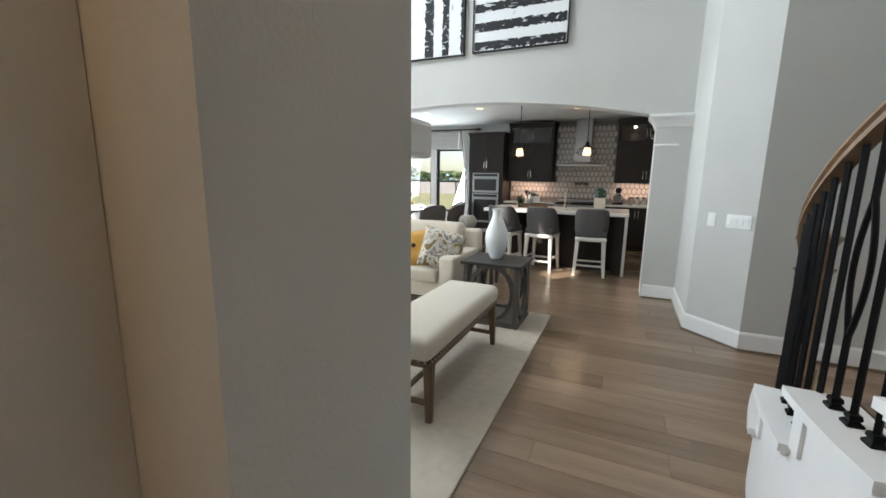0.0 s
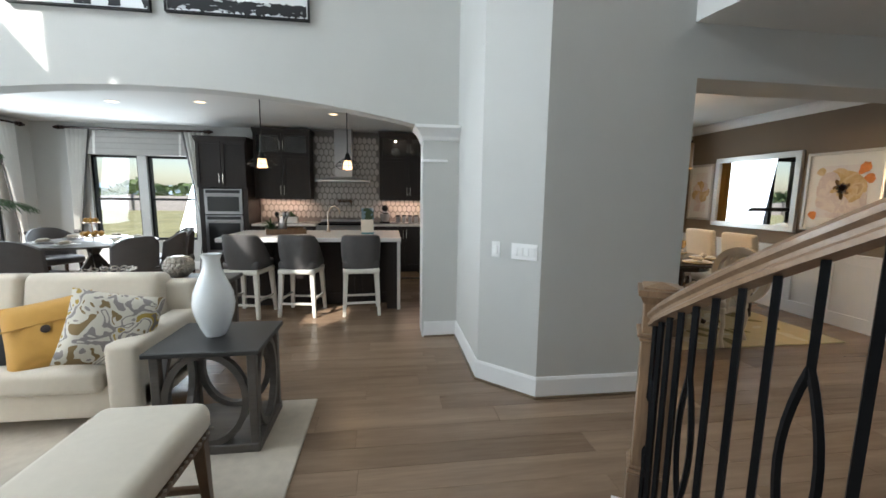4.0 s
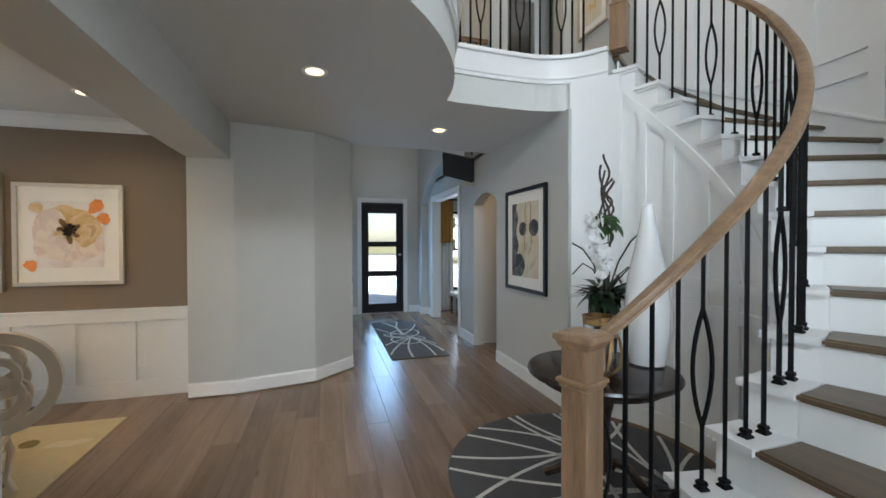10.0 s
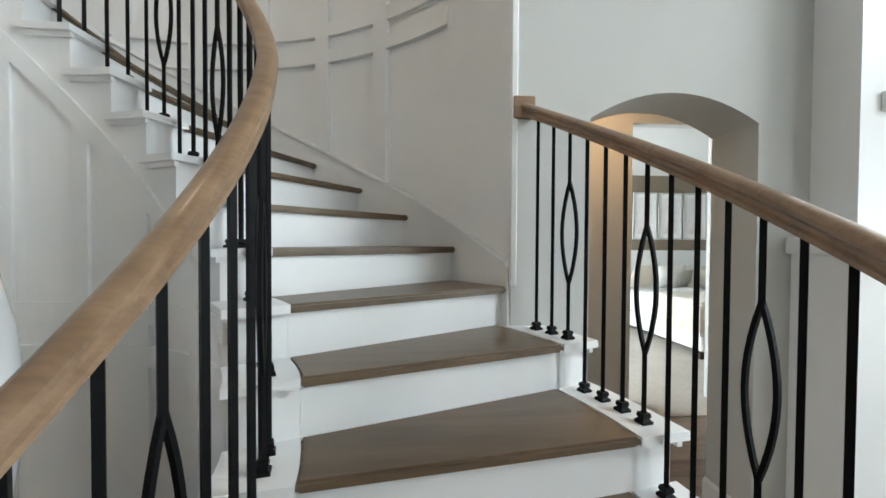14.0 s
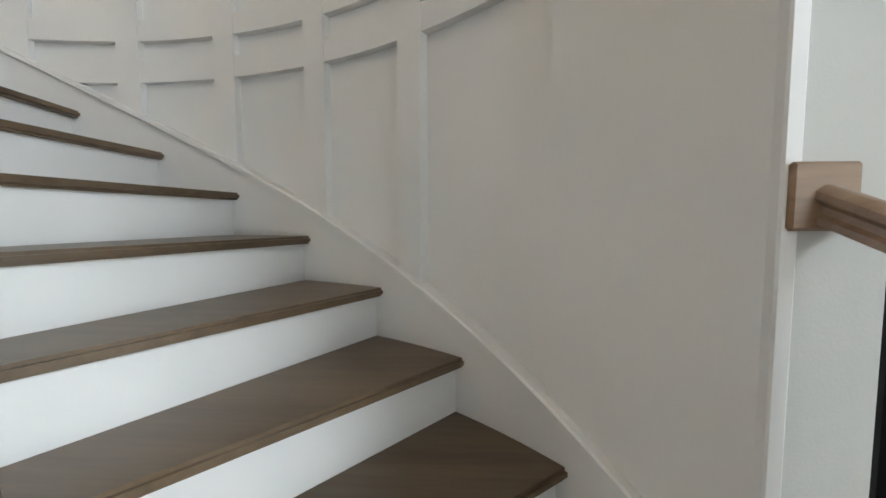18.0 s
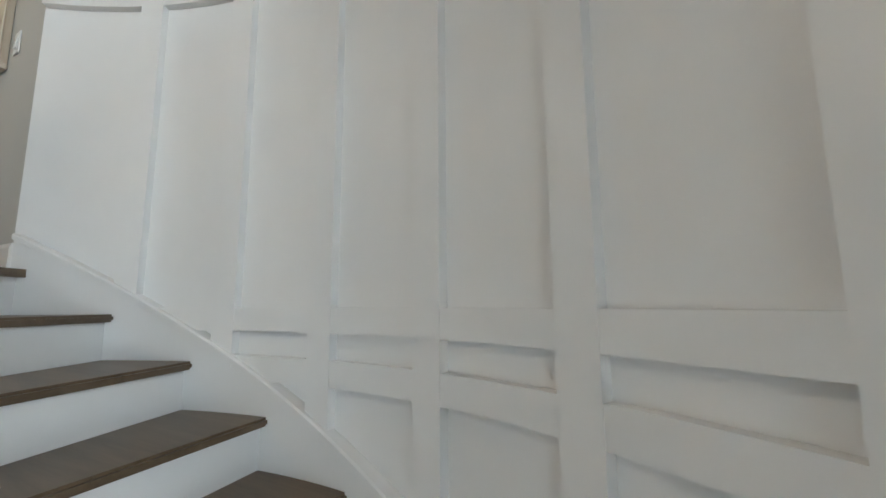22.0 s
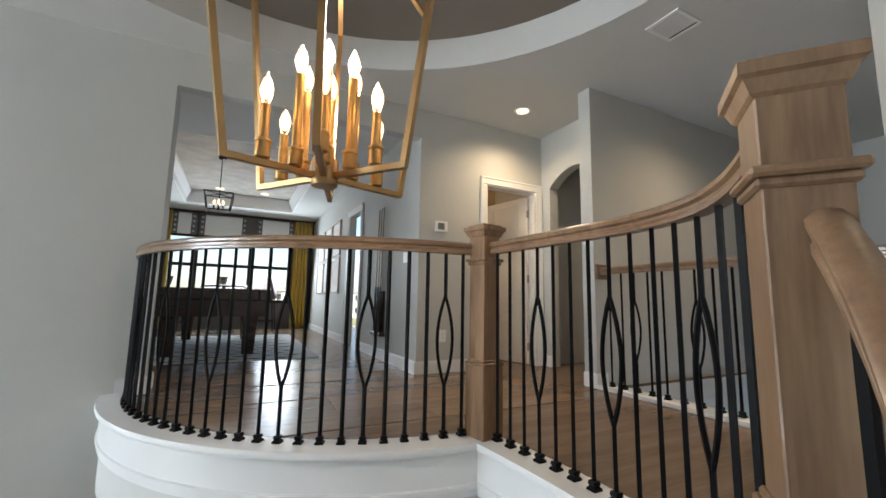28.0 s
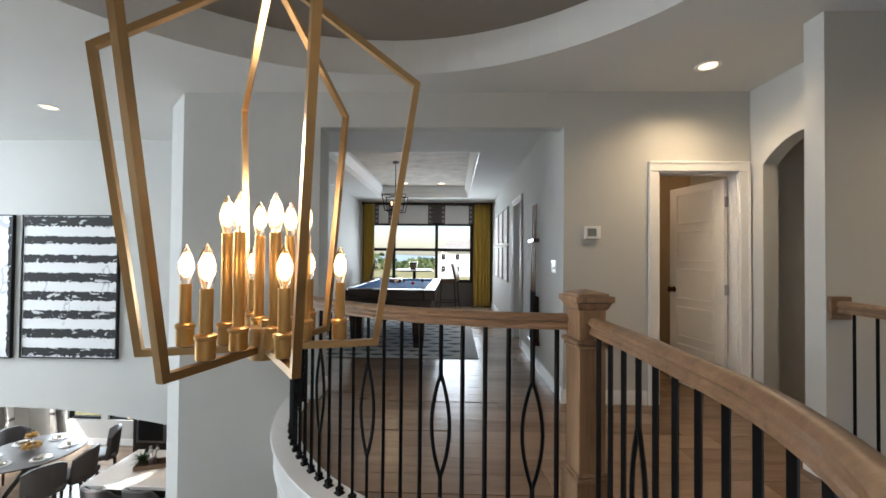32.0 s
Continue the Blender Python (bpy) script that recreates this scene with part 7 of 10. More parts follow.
for i in range(120):
    cx, cy, a = _r.uniform(-1.1, 1.1), _r.uniform(-1.1, 1.1), _r.uniform(0, 6.28)
    bm = bmesh.new()
    ln, wd = _r.uniform(0.14, 0.3), _r.uniform(0.03, 0.06)
    vs = [bm.verts.new((ln * (0.5 - 0.5 * math.cos(math.pi * k / 6)) if k <= 6 else ln * (0.5 - 0.5 * math.cos(math.pi * k / 6)), wd * math.sin(math.pi * k / 6), 0)) for k in range(12)]
    bm.faces.new(vs)
    bm.transform(pose(cx, cy, 0.0125 + 0.0002 * (i % 9), 0, 0, math.degrees(a)))
    part("motif", bm, RUG_LEAF if i % 3 else RUG_PALE, t)

# table with settings
t = thing("dining_table", pose(3.7, 6.15, 0), "dark polished oval dining table on two pedestals", "table")
bm = bmesh.new()
pr = [(0.96, 0.725), (1.0, 0.735), (1.0, 0.752), (0.97, 0.76)]
lathe(bm, pr, 48)
bm.transform(Matrix.Diagonal((0.56, 0.95, 1, 1)))
part("tabletop", bm, DARKW, t, "", True)
bm = lathe(bmesh.new(), [(0.8, 0.65), (0.82, 0.66), (0.82, 0.724), (0.78, 0.724)], 40)
bm.transform(Matrix.Diagonal((0.56, 0.95, 1, 1)))
part("apron", bm, DARKW, t)
for sy in (-0.45, 0.45):
    part("pedestal", lathe(bmesh.new(), [(0.05, 0.1), (0.1, 0.16), (0.06, 0.28), (0.05, 0.4), (0.09, 0.55), (0.06, 0.66)], 20, (0, sy, 0)), DARKW, t, "", True)
    for k in range(4):
        bm = tube(bmesh.new(), [(0.05, 0, 0.2), (0.16, 0, 0.17), (0.26, 0, 0.06), (0.33, 0, 0.03)], 0.028, 8)
        bm.transform(pose(0, sy, 0, 0, 0, 45 + 90 * k))
        part("foot", bm, DARKW, t, "", True)
GOLD_P = mat("gold_charger", (0.65, 0.47, 0.22), 0.3, 1.0, var=0.1, bump=0.05)
for i, (x, y, a) in enumerate(((-0.33, -0.45, 0), (-0.33, 0.05, 0), (-0.33, 0.5, 0), (0.33, -0.45, 0), (0.33, 0.05, 0), (0.33, 0.5, 0), (0, -0.75, 0), (0, 0.75, 0))):
    s = thing("dinner_setting", pose(3.7 + x, 6.15 + y, 0.7605), "white plate with folded napkin on a gold charger", "plate", "dinner settings")
    part("charger", lathe(bmesh.new(), [(0.1, 0), (0.155, 0.01), (0.15, 0.014), (0.1, 0.006)], 24), GOLD_P, s, "gold charger", True)
    part("plate", lathe(bmesh.new(), [(0.08, 0.012), (0.125, 0.024), (0.12, 0.027), (0.07, 0.017)], 24), CERAM, s, "", True)
    part("napkin", join(bmesh.new(), pillow_bm(0.12, 0.07, 0.035, 6, i), pose(0, 0, 0.045, 80, 0, 20 * i)), LINEN, s, "folded napkin", True)
    if i < 6:
        g = thing("wine_glass", pose(3.7 + x * 0.6, 6.15 + y + 0.2, 0.7605), "tall stemmed amber wine glass", "glass", "wine glasses")
        part("foot", lathe(bmesh.new(), [(0.004, 0.004), (0.034, 0.0), (0.034, 0.003), (0.005, 0.008)], 16), AMBER, g, "", True)
        part("bowl", lathe(bmesh.new(), [(0.004, 0.006), (0.004, 0.09), (0.03, 0.11), (0.04, 0.15), (0.034, 0.2), (0.032, 0.2), (0.037, 0.15), (0.027, 0.113), (0.003, 0.098)], 18, cap=False), AMBER, g, "", True)


def oval_chair(m):
    t = thing("oval_back_chair", m, "cream carved armchair with a pierced oval back", "chair", "carved oval back chairs")
    part("seat", cushion(-0.26, 0.26, -0.25, 0.25, 0.42, 0.5, 0.035, 0.02), LINEN, t, "cream upholstered seat", True)
    part("seat_frame", B(-0.265, 0.265, -0.255, 0.255, 0.36, 0.425, bevel=0.01), CREAMW, t)
    hb = pose(0, -0.25, 0.76, -8)
    ring = hoop("y", 0, 0, 0, 0.24, 0.032, 0.034, 0.27)
    ring.transform(hb)
    part("back_frame", ring, CREAMW, t, "carved oval back frame", True)
    for i in range(7):
        a = 2 * math.pi * i / 7
        lp = hoop("y", 0.115 * math.cos(a), 0, 0.13 * math.sin(a), 0.1, 0.017, 0.022, 0.1)
        lp.transform(hb)
        part("back_loop", lp, CREAMW, t, "", True)
    for sx in (-1, 1):
        part("back_post", tube(bmesh.new(), [(sx * 0.2, -0.24, 0.38), (sx * 0.21, -0.255, 0.52), (sx * 0.19, -0.258, 0.62)], 0.02, 8), CREAMW, t)
        part("armrest", tube(bmesh.new(), [(sx * 0.235, -0.25, 0.68), (sx * 0.29, -0.1, 0.67), (sx * 0.3, 0.06, 0.65), (sx * 0.28, 0.14, 0.6), (sx * 0.26, 0.12, 0.42)], 0.018, 8), CREAMW, t, "", True)
        for sy in (-1, 1):
            part("leg", tube(bmesh.new(), [(sx * 0.235, sy * 0.225, 0.38), (sx * 0.25, sy * 0.25, 0.26), (sx * 0.23, sy * 0.23, 0.1), (sx * 0.245, sy * 0.26, 0.0)], 0.021, 8), CREAMW, t, "", True)
    return t


oval_chair(pose(3.63, 5.07, 0.0125, 0, 0, 22) @ Matrix.Scale(0.94, 4))
oval_chair(pose(3.72, 7.42, 0.0125, 0, 0, 180))


def side_chair(m):
    t = thing("nailhead_chair", m, "cream upholstered dining chair with nailhead trim", "chair", "nailhead dining chairs")
    part("seat", cushion(-0.25, 0.25, -0.24, 0.26, 0.4, 0.5, 0.04, 0.02), LINEN, t, "", True)
    bk = cushion(-0.25, 0.25, -0.045, 0.045, 0.0, 0.58, 0.035, 0.0)
    bk.transform(pose(0, -0.25, 0.46, -7))
    back = part("backrest", bk, LINEN, t, "", True)
    for sx in (-1, 1):
        bm = bmesh.new()
        for k in range(15):
            rod(bm, (sx * 0.228, -0.052, 0.03 + 0.037 * k), (sx * 0.228, -0.047, 0.03 + 0.037 * k), 0.007, seg=6)
        bm.transform(pose(0, -0.25, 0.46, -7))
        part("nailhead_row", bm, BRASS, back, "row of brass nailheads")
        for sy in (-1, 1):
            part("leg", leg_bm(sx * 0.21, sy * 0.21, 0, 0.41, 0.024, 0.016, 0, sy * 0.03), DARKW, t)
    return t


CH2 = side_chair(pose(4.5, 5.9, 0.0125, 0, 0, 90))
for x, y, a in ((4.5, 6.55, 90), (2.92, 5.75, -90), (2.92, 6.35, -90), (2.92, 6.95, -90)):
    copy_thing(CH2, pose(x, y, 0.0125, 0, 0, a))

t = thing("drum_pendant", pose(3.7, 6.1, 0), "brass drum pendant lamp over the dining table", "pendant lamp")
part("canopy", lathe(bmesh.new(), [(0.02, 2.66), (0.07, 2.67), (0.07, 2.689), (0.02, 2.689)], 20), BRASS, t, "", True)
part("stem", rod(bmesh.new(), (0, 0, 2.12), (0, 0, 2.67), 0.008), BRASS, t)
part("shade", lathe(bmesh.new(), [(0.3, 1.85), (0.305, 1.85), (0.305, 2.15), (0.3, 2.15), (0.298, 2.0)], 36, cap=False), BRASS, t, "brass drum shade", True)
part("diffuser", lathe(bmesh.new(), [(0.02, 1.87), (0.298, 1.87), (0.298, 1.88), (0.02, 1.88)], 30), glow("lamp_diffuser", (1.0, 0.74, 0.46), 2.0), t)
bulb_light("drum_bulb", (3.7, 6.1, 1.78), 32, 0.1)

t = thing("centrepiece", pose(3.7, 6.15, 0.7605), "low vase of white flowers on the dining table", "flowers")
part("vase", lathe(bmesh.new(), [(0.05, 0), (0.09, 0.06), (0.06, 0.16), (0.07, 0.17), (0.05, 0.16), (0.07, 0.06)], 20), MERC, t, "", True)
for i in range(14):
    a, r = 2.4 * i, 0.035 * math.sqrt(i)
    part("flower", lathe(bmesh.new(), [(0.004, -0.03), (0.035, -0.01), (0.04, 0.015), (0.02, 0.035), (0.004, 0.03)], 9, (r * math.cos(a), r * math.sin(a), 0.24 - r * 0.5)), ORCHW, t, "", True)
curtain_rod("x", 2.15, 5.25, 7.76, 2.45)
curtain("curtain", "x", 2.2, 2.65, 7.76, 0.02, 2.44, MUSTARD, "ochre curtain panel hanging to the floor", 5)
curtain("curtain", "x", 4.8, 5.22, 7.76, 0.02, 2.44, MUSTARD, "ochre curtain panel hanging to the floor", 5)

# ---------------------------------------------------------------- entry
t = thing("door_1", None, "black front door with three stacked glass lites", "door", kind="structure")
x0, x1 = 9.54, 9.585
ly = [(1.53, 1.665), (2.255, 2.39)]
for a, b in ly:
    part("stile", B(x0, x1, a, b, 0.015, 2.32, bevel=0.003), BLACKF, t)
zs = [(0.16, 0.82), (0.98, 1.55), (1.68, 2.2)]
for a, b in ((0.015, 0.2), (0.79, 0.9), (1.42, 1.53), (2.13, 2.32)):
    part("rail", B(x0, x1, 1.665, 2.255, a, b, bevel=0.003), BLACKF, t)
for a, b in ((0.2, 0.79), (0.9, 1.42), (1.53, 2.13)):
    ob = part("pane", B(9.559, 9.565, 1.665, 2.255, a, b), CLEAR, t, "clear pane")
    ob.visible_shadow = False
hd = part("door_handle", B(9.5, 9.54, 1.575, 1.6, 0.88, 1.16, bevel=0.006), BLACKF, t, "black pull handle")
part("deadbolt", rod(bmesh.new(), (9.52, 1.588, 1.25), (9.54, 1.588, 1.25), 0.03, seg=16), STEEL, hd, "steel deadbolt")
part("threshold", B(9.53, 9.69, 1.5, 2.42, 0.0, 0.014), STEEL, t)
for a, b in ((1.5, 1.53), (2.39, 2.42)):
    part("jamb", B(9.525, 9.69, a, b, 0.014, 2.35), BLACKF, t)
part("head_jamb", B(9.525, 9.69, 1.53, 2.39, 2.322, 2.35), BLACKF, t)


def casing(name, axis, a0, a1, z0, z1, at, side, w=0.085, d=0.022, label="white door casing", material=None):
    """Flat trim round an opening; a0..a1, z0..z1: its outer edge."""
    t = thing(name, None, label, "door casing", kind="structure")
    p0, p1 = sorted((at, at + side * d))
    for u0, u1, w0, w1 in ((a0, a0 + w, z0, z1 - w), (a1 - w, a1, z0, z1 - w), (a0, a1, z1 - w, z1)):
        s = (u0, u1, p0, p1, w0, w1) if axis == "x" else (p0, p1, u0, u1, w0, w1)
        part("trim_board", B(*s, bevel=0.004), material or WHITE, t)
        e = 0.018
        s2 = None
        if w1 - w0 > 0.2:
            ue = u0 if u0 == a0 else u1 - e
            q0, q1 = sorted((at + side * d, at + side * (d + 0.008)))
            s2 = (ue, ue + e, q0, q1, w0, w1) if axis == "x" else (q0, q1, ue, ue + e, w0, w1)
        else:
            q0, q1 = sorted((at + side * d, at + side * (d + 0.008)))
            s2 = (u0, u1, q0, q1, w1 - e, w1) if axis == "x" else (q0, q1, u0, u1, w1 - e, w1)
        part("back_band", B(*s2, bevel=0.002), material or WHITE, t)
    return t


casing("trim_front_door", "y", 1.43, 2.49, 0, 2.45, 9.519, -1, label="white casing round the front door")
casing("trim_study", "x", 7.035, 8.835, 0, 2.425, 1.0505, 1, label="white casing round the study doorway")
t = thing("trim_study_jamb", None, "white lining of the study doorway", "door casing", kind="structure")
part("jamb", B(7.122, 7.14, 0.9, 1.05, 0, 2.32), WHITE, t)
part("jamb", B(8.73, 8.748, 0.9, 1.05, 0, 2.32), WHITE, t)
part("head_jamb", B(7.122, 8.748, 0.9, 1.05, 2.32, 2.338), WHITE, t)


def line_rug(name, m, outline, label, curves, round_r=None):
    t = thing(name, m, label, "rug", "grey rugs with white lines")
    if round_r:
        part("rug_body", lathe(bmesh.new(), [(0.01, 0), (round_r, 0.0), (round_r, 0.01), (round_r - 0.006, 0.013), (0.01, 0.013)], 72), RUG_GREY, t)
    else:
        part("rug_body", B(*outline, 0.0, 0.012, bevel=0.003), RUG_GREY, t)
    for pts in curves:
        bm = bmesh.new()
        prev = None
        for i, p in enumerate(pts):
            q = pts[min(i + 1, len(pts) - 1)]
            o = pts[max(i - 1, 0)]
            d = Vector((q[0] - o[0], q[1] - o[1], 0))
            if d.length < 1e-6:
                continue
            d.normalize()
            nrm = Vector((-d.y, d.x, 0)) * 0.0135
            c = Vector((p[0], p[1], 0.0138 if round_r else 0.0128))
            pr2 = (bm.verts.new(c + nrm), bm.verts.new(c - nrm))
            if prev:
                bm.faces.new((prev[0], prev[1], pr2[1], pr2[0]))
            prev = pr2
        part("white_line", bm, RUG_LINE, t, "white curved line")
    return t


RUG_GREY = mat("charcoal_rug_pile", (0.075, 0.075, 0.08), 0.97, var=0.15, scale=14, bump=0.5, bscale=260)
RUG_LINE = mat("white_rug_line", (0.6, 0.6, 0.58), 0.97, var=0.1, scale=14, bump=0.4, bscale=260)


def oval_pts(cx, cy, rx, ry, turn, n=40):
    c, s = math.cos(turn), math.sin(turn)
    return [(cx + rx * math.cos(a) * c - ry * math.sin(a) * s, cy + rx * math.cos(a) * s + ry * math.sin(a) * c) for a in [2 * math.pi * i / n for i in range(n + 1)]]


def bend(p, q, k, n=14):
    m0 = ((p[0] + q[0]) / 2 - (q[1] - p[1]) * k, (p[1] + q[1]) / 2 + (q[0] - p[0]) * k)
    return [((1 - u) ** 2 * p[0] + 2 * u * (1 - u) * m0[0] + u * u * q[0], (1 - u) ** 2 * p[1] + 2 * u * (1 - u) * m0[1] + u * u * q[1]) for u in [i / n for i in range(n + 1)]]


cv = [oval_pts(-0.25, 0.02, 0.26, 0.2, 0.4), oval_pts(0.2, -0.05, 0.3, 0.22, -0.5), oval_pts(-0.02, 0.0, 0.36, 0.12, 0.9)]
for p, q, k in (((-1.2, 0.1), (-0.1, -0.1), 0.1), ((-1.2, -0.2), (-0.1, -0.1), -0.08), ((-1.0, 0.36), (-0.1, -0.1), 0.1), ((-1.0, -0.37), (-0.1, -0.1), -0.1), ((-0.6, -0.37), (-0.1, -0.1), -0.1), ((-0.5, 0.37), (-0.1, -0.1), 0.1), ((1.2, 0.2), (0.1, 0), 0.15), ((1.2, -0.1), (0.1, 0), -0.1), ((0.9, -0.37), (0.1, 0), 0.1), ((0.7, 0.37), (0.1, 0), -0.1)):
    cv.append(bend(p, q, k))
line_rug("entry_mat", pose(7.24, 1.935, 0), (-1.23, 1.23, -0.385, 0.385), "dark grey entry runner with white curving lines", cv)
cv = []


def to_rim(p, deg, rim=0.87):
    d = Vector((math.cos(radians(deg)), math.sin(radians(deg))))
    o = Vector(p)
    k = o.dot(d)
    return o + d * (-k + math.sqrt(k * k - o.dot(o) + rim * rim))


for i in range(18):
    q = to_rim((-0.343, -0.418), 20 * i + 4)
    cv.append(bend((-0.343, -0.418), (q.x, q.y), 0.1 if i % 2 else -0.08))
for i in range(9):
    q = to_rim((0.224, -0.242), 28 * i - 60)
    cv.append(bend((0.224, -0.242), (q.x, q.y), 0.14 if i % 2 else -0.12))
line_rug("round_rug", pose(3.17, 1.52, 0), None, "round dark grey rug with white curving lines", cv, 0.88)

ABSTR = ramp_mat("abstract_print_wash", [(0.0, (0.42, 0.36, 0.25)), (0.35, (0.56, 0.50, 0.38)), (0.5, (0.64, 0.60, 0.50)), (0.62, (0.50, 0.43, 0.29)), (0.8, (0.66, 0.63, 0.55))], scale=3.2, distort=0.7, detail=4, constant=False)
INKW = ramp_mat("ink_wash", [(0.0, (0.02, 0.022, 0.028)), (0.45, (0.05, 0.055, 0.065)), (0.6, (0.16, 0.165, 0.17)), (0.75, (0.03, 0.03, 0.036))], scale=9, distort=0.9, detail=4, constant=False)
OCHREW = mat("ochre_wash", (0.30, 0.20, 0.06), 0.8, var=0.4, scale=18)
t, pw, ph = picture("abstract_print", pose(4.835, 1.051, 1.5325, 0, 0, 180), 0.9, 1.115, 0.04, 0.035, BLACKF, "grey and ochre abstract print in a black frame", "black frame", 0.115, ABSTR, "")


def painted(name, pts, material, label, lift):
    """A flat painted shape on the print; pts run round it."""
    bm = bmesh.new()
    bm.faces.new([bm.verts.new((max(-pw, min(pw, x)), -0.0192 - lift, max(-ph, min(ph, z)))) for x, z in pts])
    part(name, bm, material, t, label)


_r = random.Random(21)
edge = [(-pw + 0.13 + 0.025 * math.sin(i * 1.3) + _r.uniform(-0.012, 0.012), -ph + 2 * ph * i / 14) for i in range(15)]
painted("ink_band", [(-pw, ph), (-pw, -ph)] + edge, INKW, "dark painted band", 0.0)
for cx, cz, rx, rz in ((-0.04, 0.12, 0.088, 0.075), (0.2, 0.125, 0.1, 0.09), (-0.13, -0.28, 0.14, 0.13)):
    painted("ink_spot", [(cx + rx * math.cos(k * 0.2618) * _r.uniform(0.94, 1.04), cz + rz * math.sin(k * 0.2618) * _r.uniform(0.94, 1.04)) for k in range(24)], INKW, "painted dark disc", 0.0004)
for zc, hh, ww in ((0.29, 0.15, 0.075), (0.02, 0.16, 0.09)):
    for sx in (-1, 1):
        outer = [(0.075 + sx * ww * math.cos(u), zc + hh * math.sin(u)) for u in [-1.5 + 0.25 * k for k in range(13)]]
        inner = [(0.075 + sx * (ww - 0.017) * math.cos(u), zc + hh * math.sin(u)) for u in [1.5 - 0.25 * k for k in range(13)]]
        painted("ochre_curve", outer + inner, OCHREW, "ochre painted curve", 0.0007)
t = thing("television", pose(6.28, 1.34, 2.56, 28, 17, 222), "black flat television tilted on a wall bracket", "television")
part("body", B(-0.25, 0.25, -0.03, 0.02, -0.17, 0.17, bevel=0.006), BLACKF, t)
part("screen", B(-0.235, 0.235, -0.033, -0.0301, -0.155, 0.155), BLACKG, t, "dark glossy screen")
arm = part("bracket", B(-0.02, 0.02, 0.02, 0.4, -0.02, 0.02, bevel=0.004), IRON, t, "black wall bracket")
part("mount_plate", B(-0.09, 0.09, 0.02, 0.035, -0.09, 0.09), IRON, arm)
part("wall_plate", B(-0.05, 0.05, 0.38, 0.5, -0.1, 0.1), IRON, arm)
wall_plate("light_switch", pose(6.25, 2.829, 1.4, 0, 0, 0), 0.11, 0.118, 2, "white two-gang switch by the entry")
wall_plate("outlet", pose(9.519, 2.8, 0.36, 0, 0, -90), 0.072, 0.118, 1, "white outlet above the baseboard", False)

# glimpse of the study
t = thing("study_bench", pose(8.85, 0.42, 0), "white cushioned stool with dark legs", "stool")
part("seat", cushion(-0.24, 0.24, -0.2, 0.2, 0.38, 0.47, 0.035, 0.015), FABW, t, "white cushion", True)
for sx in (-1, 1):
    for sy in (-1, 1):
        part("leg", leg_bm(sx * 0.19, sy * 0.15, 0, 0.39, 0.022, 0.016), DARKW, t)
copy_thing(CH2, pose(8.7, -0.35, 0, 0, 0, 70))
curtain_rod("y", -1.1, 0.75, 9.38, 2.45)
curtain("curtain", "y", 0.42, 0.74, 9.38, 0.02, 1.5, FABW, "white lower curtain panel under an ochre band", 4)
curtain("curtain", "y", 0.42, 0.74, 9.385, 1.5, 2.43, MUSTARD, "ochre upper curtain panel", 4)
curtain("curtain", "y", -1.05, -0.72, 9.38, 0.02, 2.43, FABW, "white curtain panel beside the study window", 4)

# ---------------------------------------------------------------- table under the stairs
TABLEW = wood("espresso_polish", (0.022, 0.011, 0.009), (0.01, 0.006, 0.005), 0.22, 0, 9, 0.2)
t = thing("pedestal_table", pose(2.95, 1.55, 0.013), "round dark wood pedestal table on a grey rug", "table")
part("tabletop", lathe(bmesh.new(), [(0.40, 0.705), (0.425, 0.712), (0.432, 0.725), (0.425, 0.74), (0.41, 0.745)], 56), TABLEW, t, "round dark top", True)
part("apron", lathe(bmesh.new(), [(0.33, 0.655), (0.345, 0.66), (0.345, 0.705), (0.33, 0.705)], 48), DARKW, t, "", True)
part("pedestal", lathe(bmesh.new(), [(0.05, 0.12), (0.085, 0.16), (0.055, 0.22), (0.042, 0.35), (0.06, 0.48), (0.075, 0.54), (0.05, 0.6), (0.1, 0.655)], 24), DARKW, t, "turned pedestal", True)
for k in range(4):
    bm = tube(bmesh.new(), [(0.04, 0, 0.2), (0.14, 0, 0.18), (0.24, 0, 0.08), (0.33, 0, 0.028)], 0.028, 8)
    bm.transform(pose(0, 0, 0, 0, 0, 45 + 90 * k))
    part("foot", bm, DARKW, t, "splayed foot", True)
TZ = 0.7585
t = thing("bottle_vase", pose(2.925, 1.24, TZ) @ Matrix.Diagonal((1.03, 1.03, 0.957, 1)), "tall white ceramic bottle vase with a narrow neck", "vase")
part("body", lathe(bmesh.new(), [(0.07, 0), (0.1, 0.01), (0.122, 0.2), (0.127, 0.36), (0.112, 0.54), (0.07, 0.75), (0.043, 0.91), (0.033, 1.0)], 40), CERAM, t, "", True)

part("rim", lathe(bmesh.new(), [(0.032, 1.0), (0.035, 1.006), (0.033, 1.018), (0.027, 1.018), (0.025, 1.0)], 40), CERAM, t, "thin white rim", True)

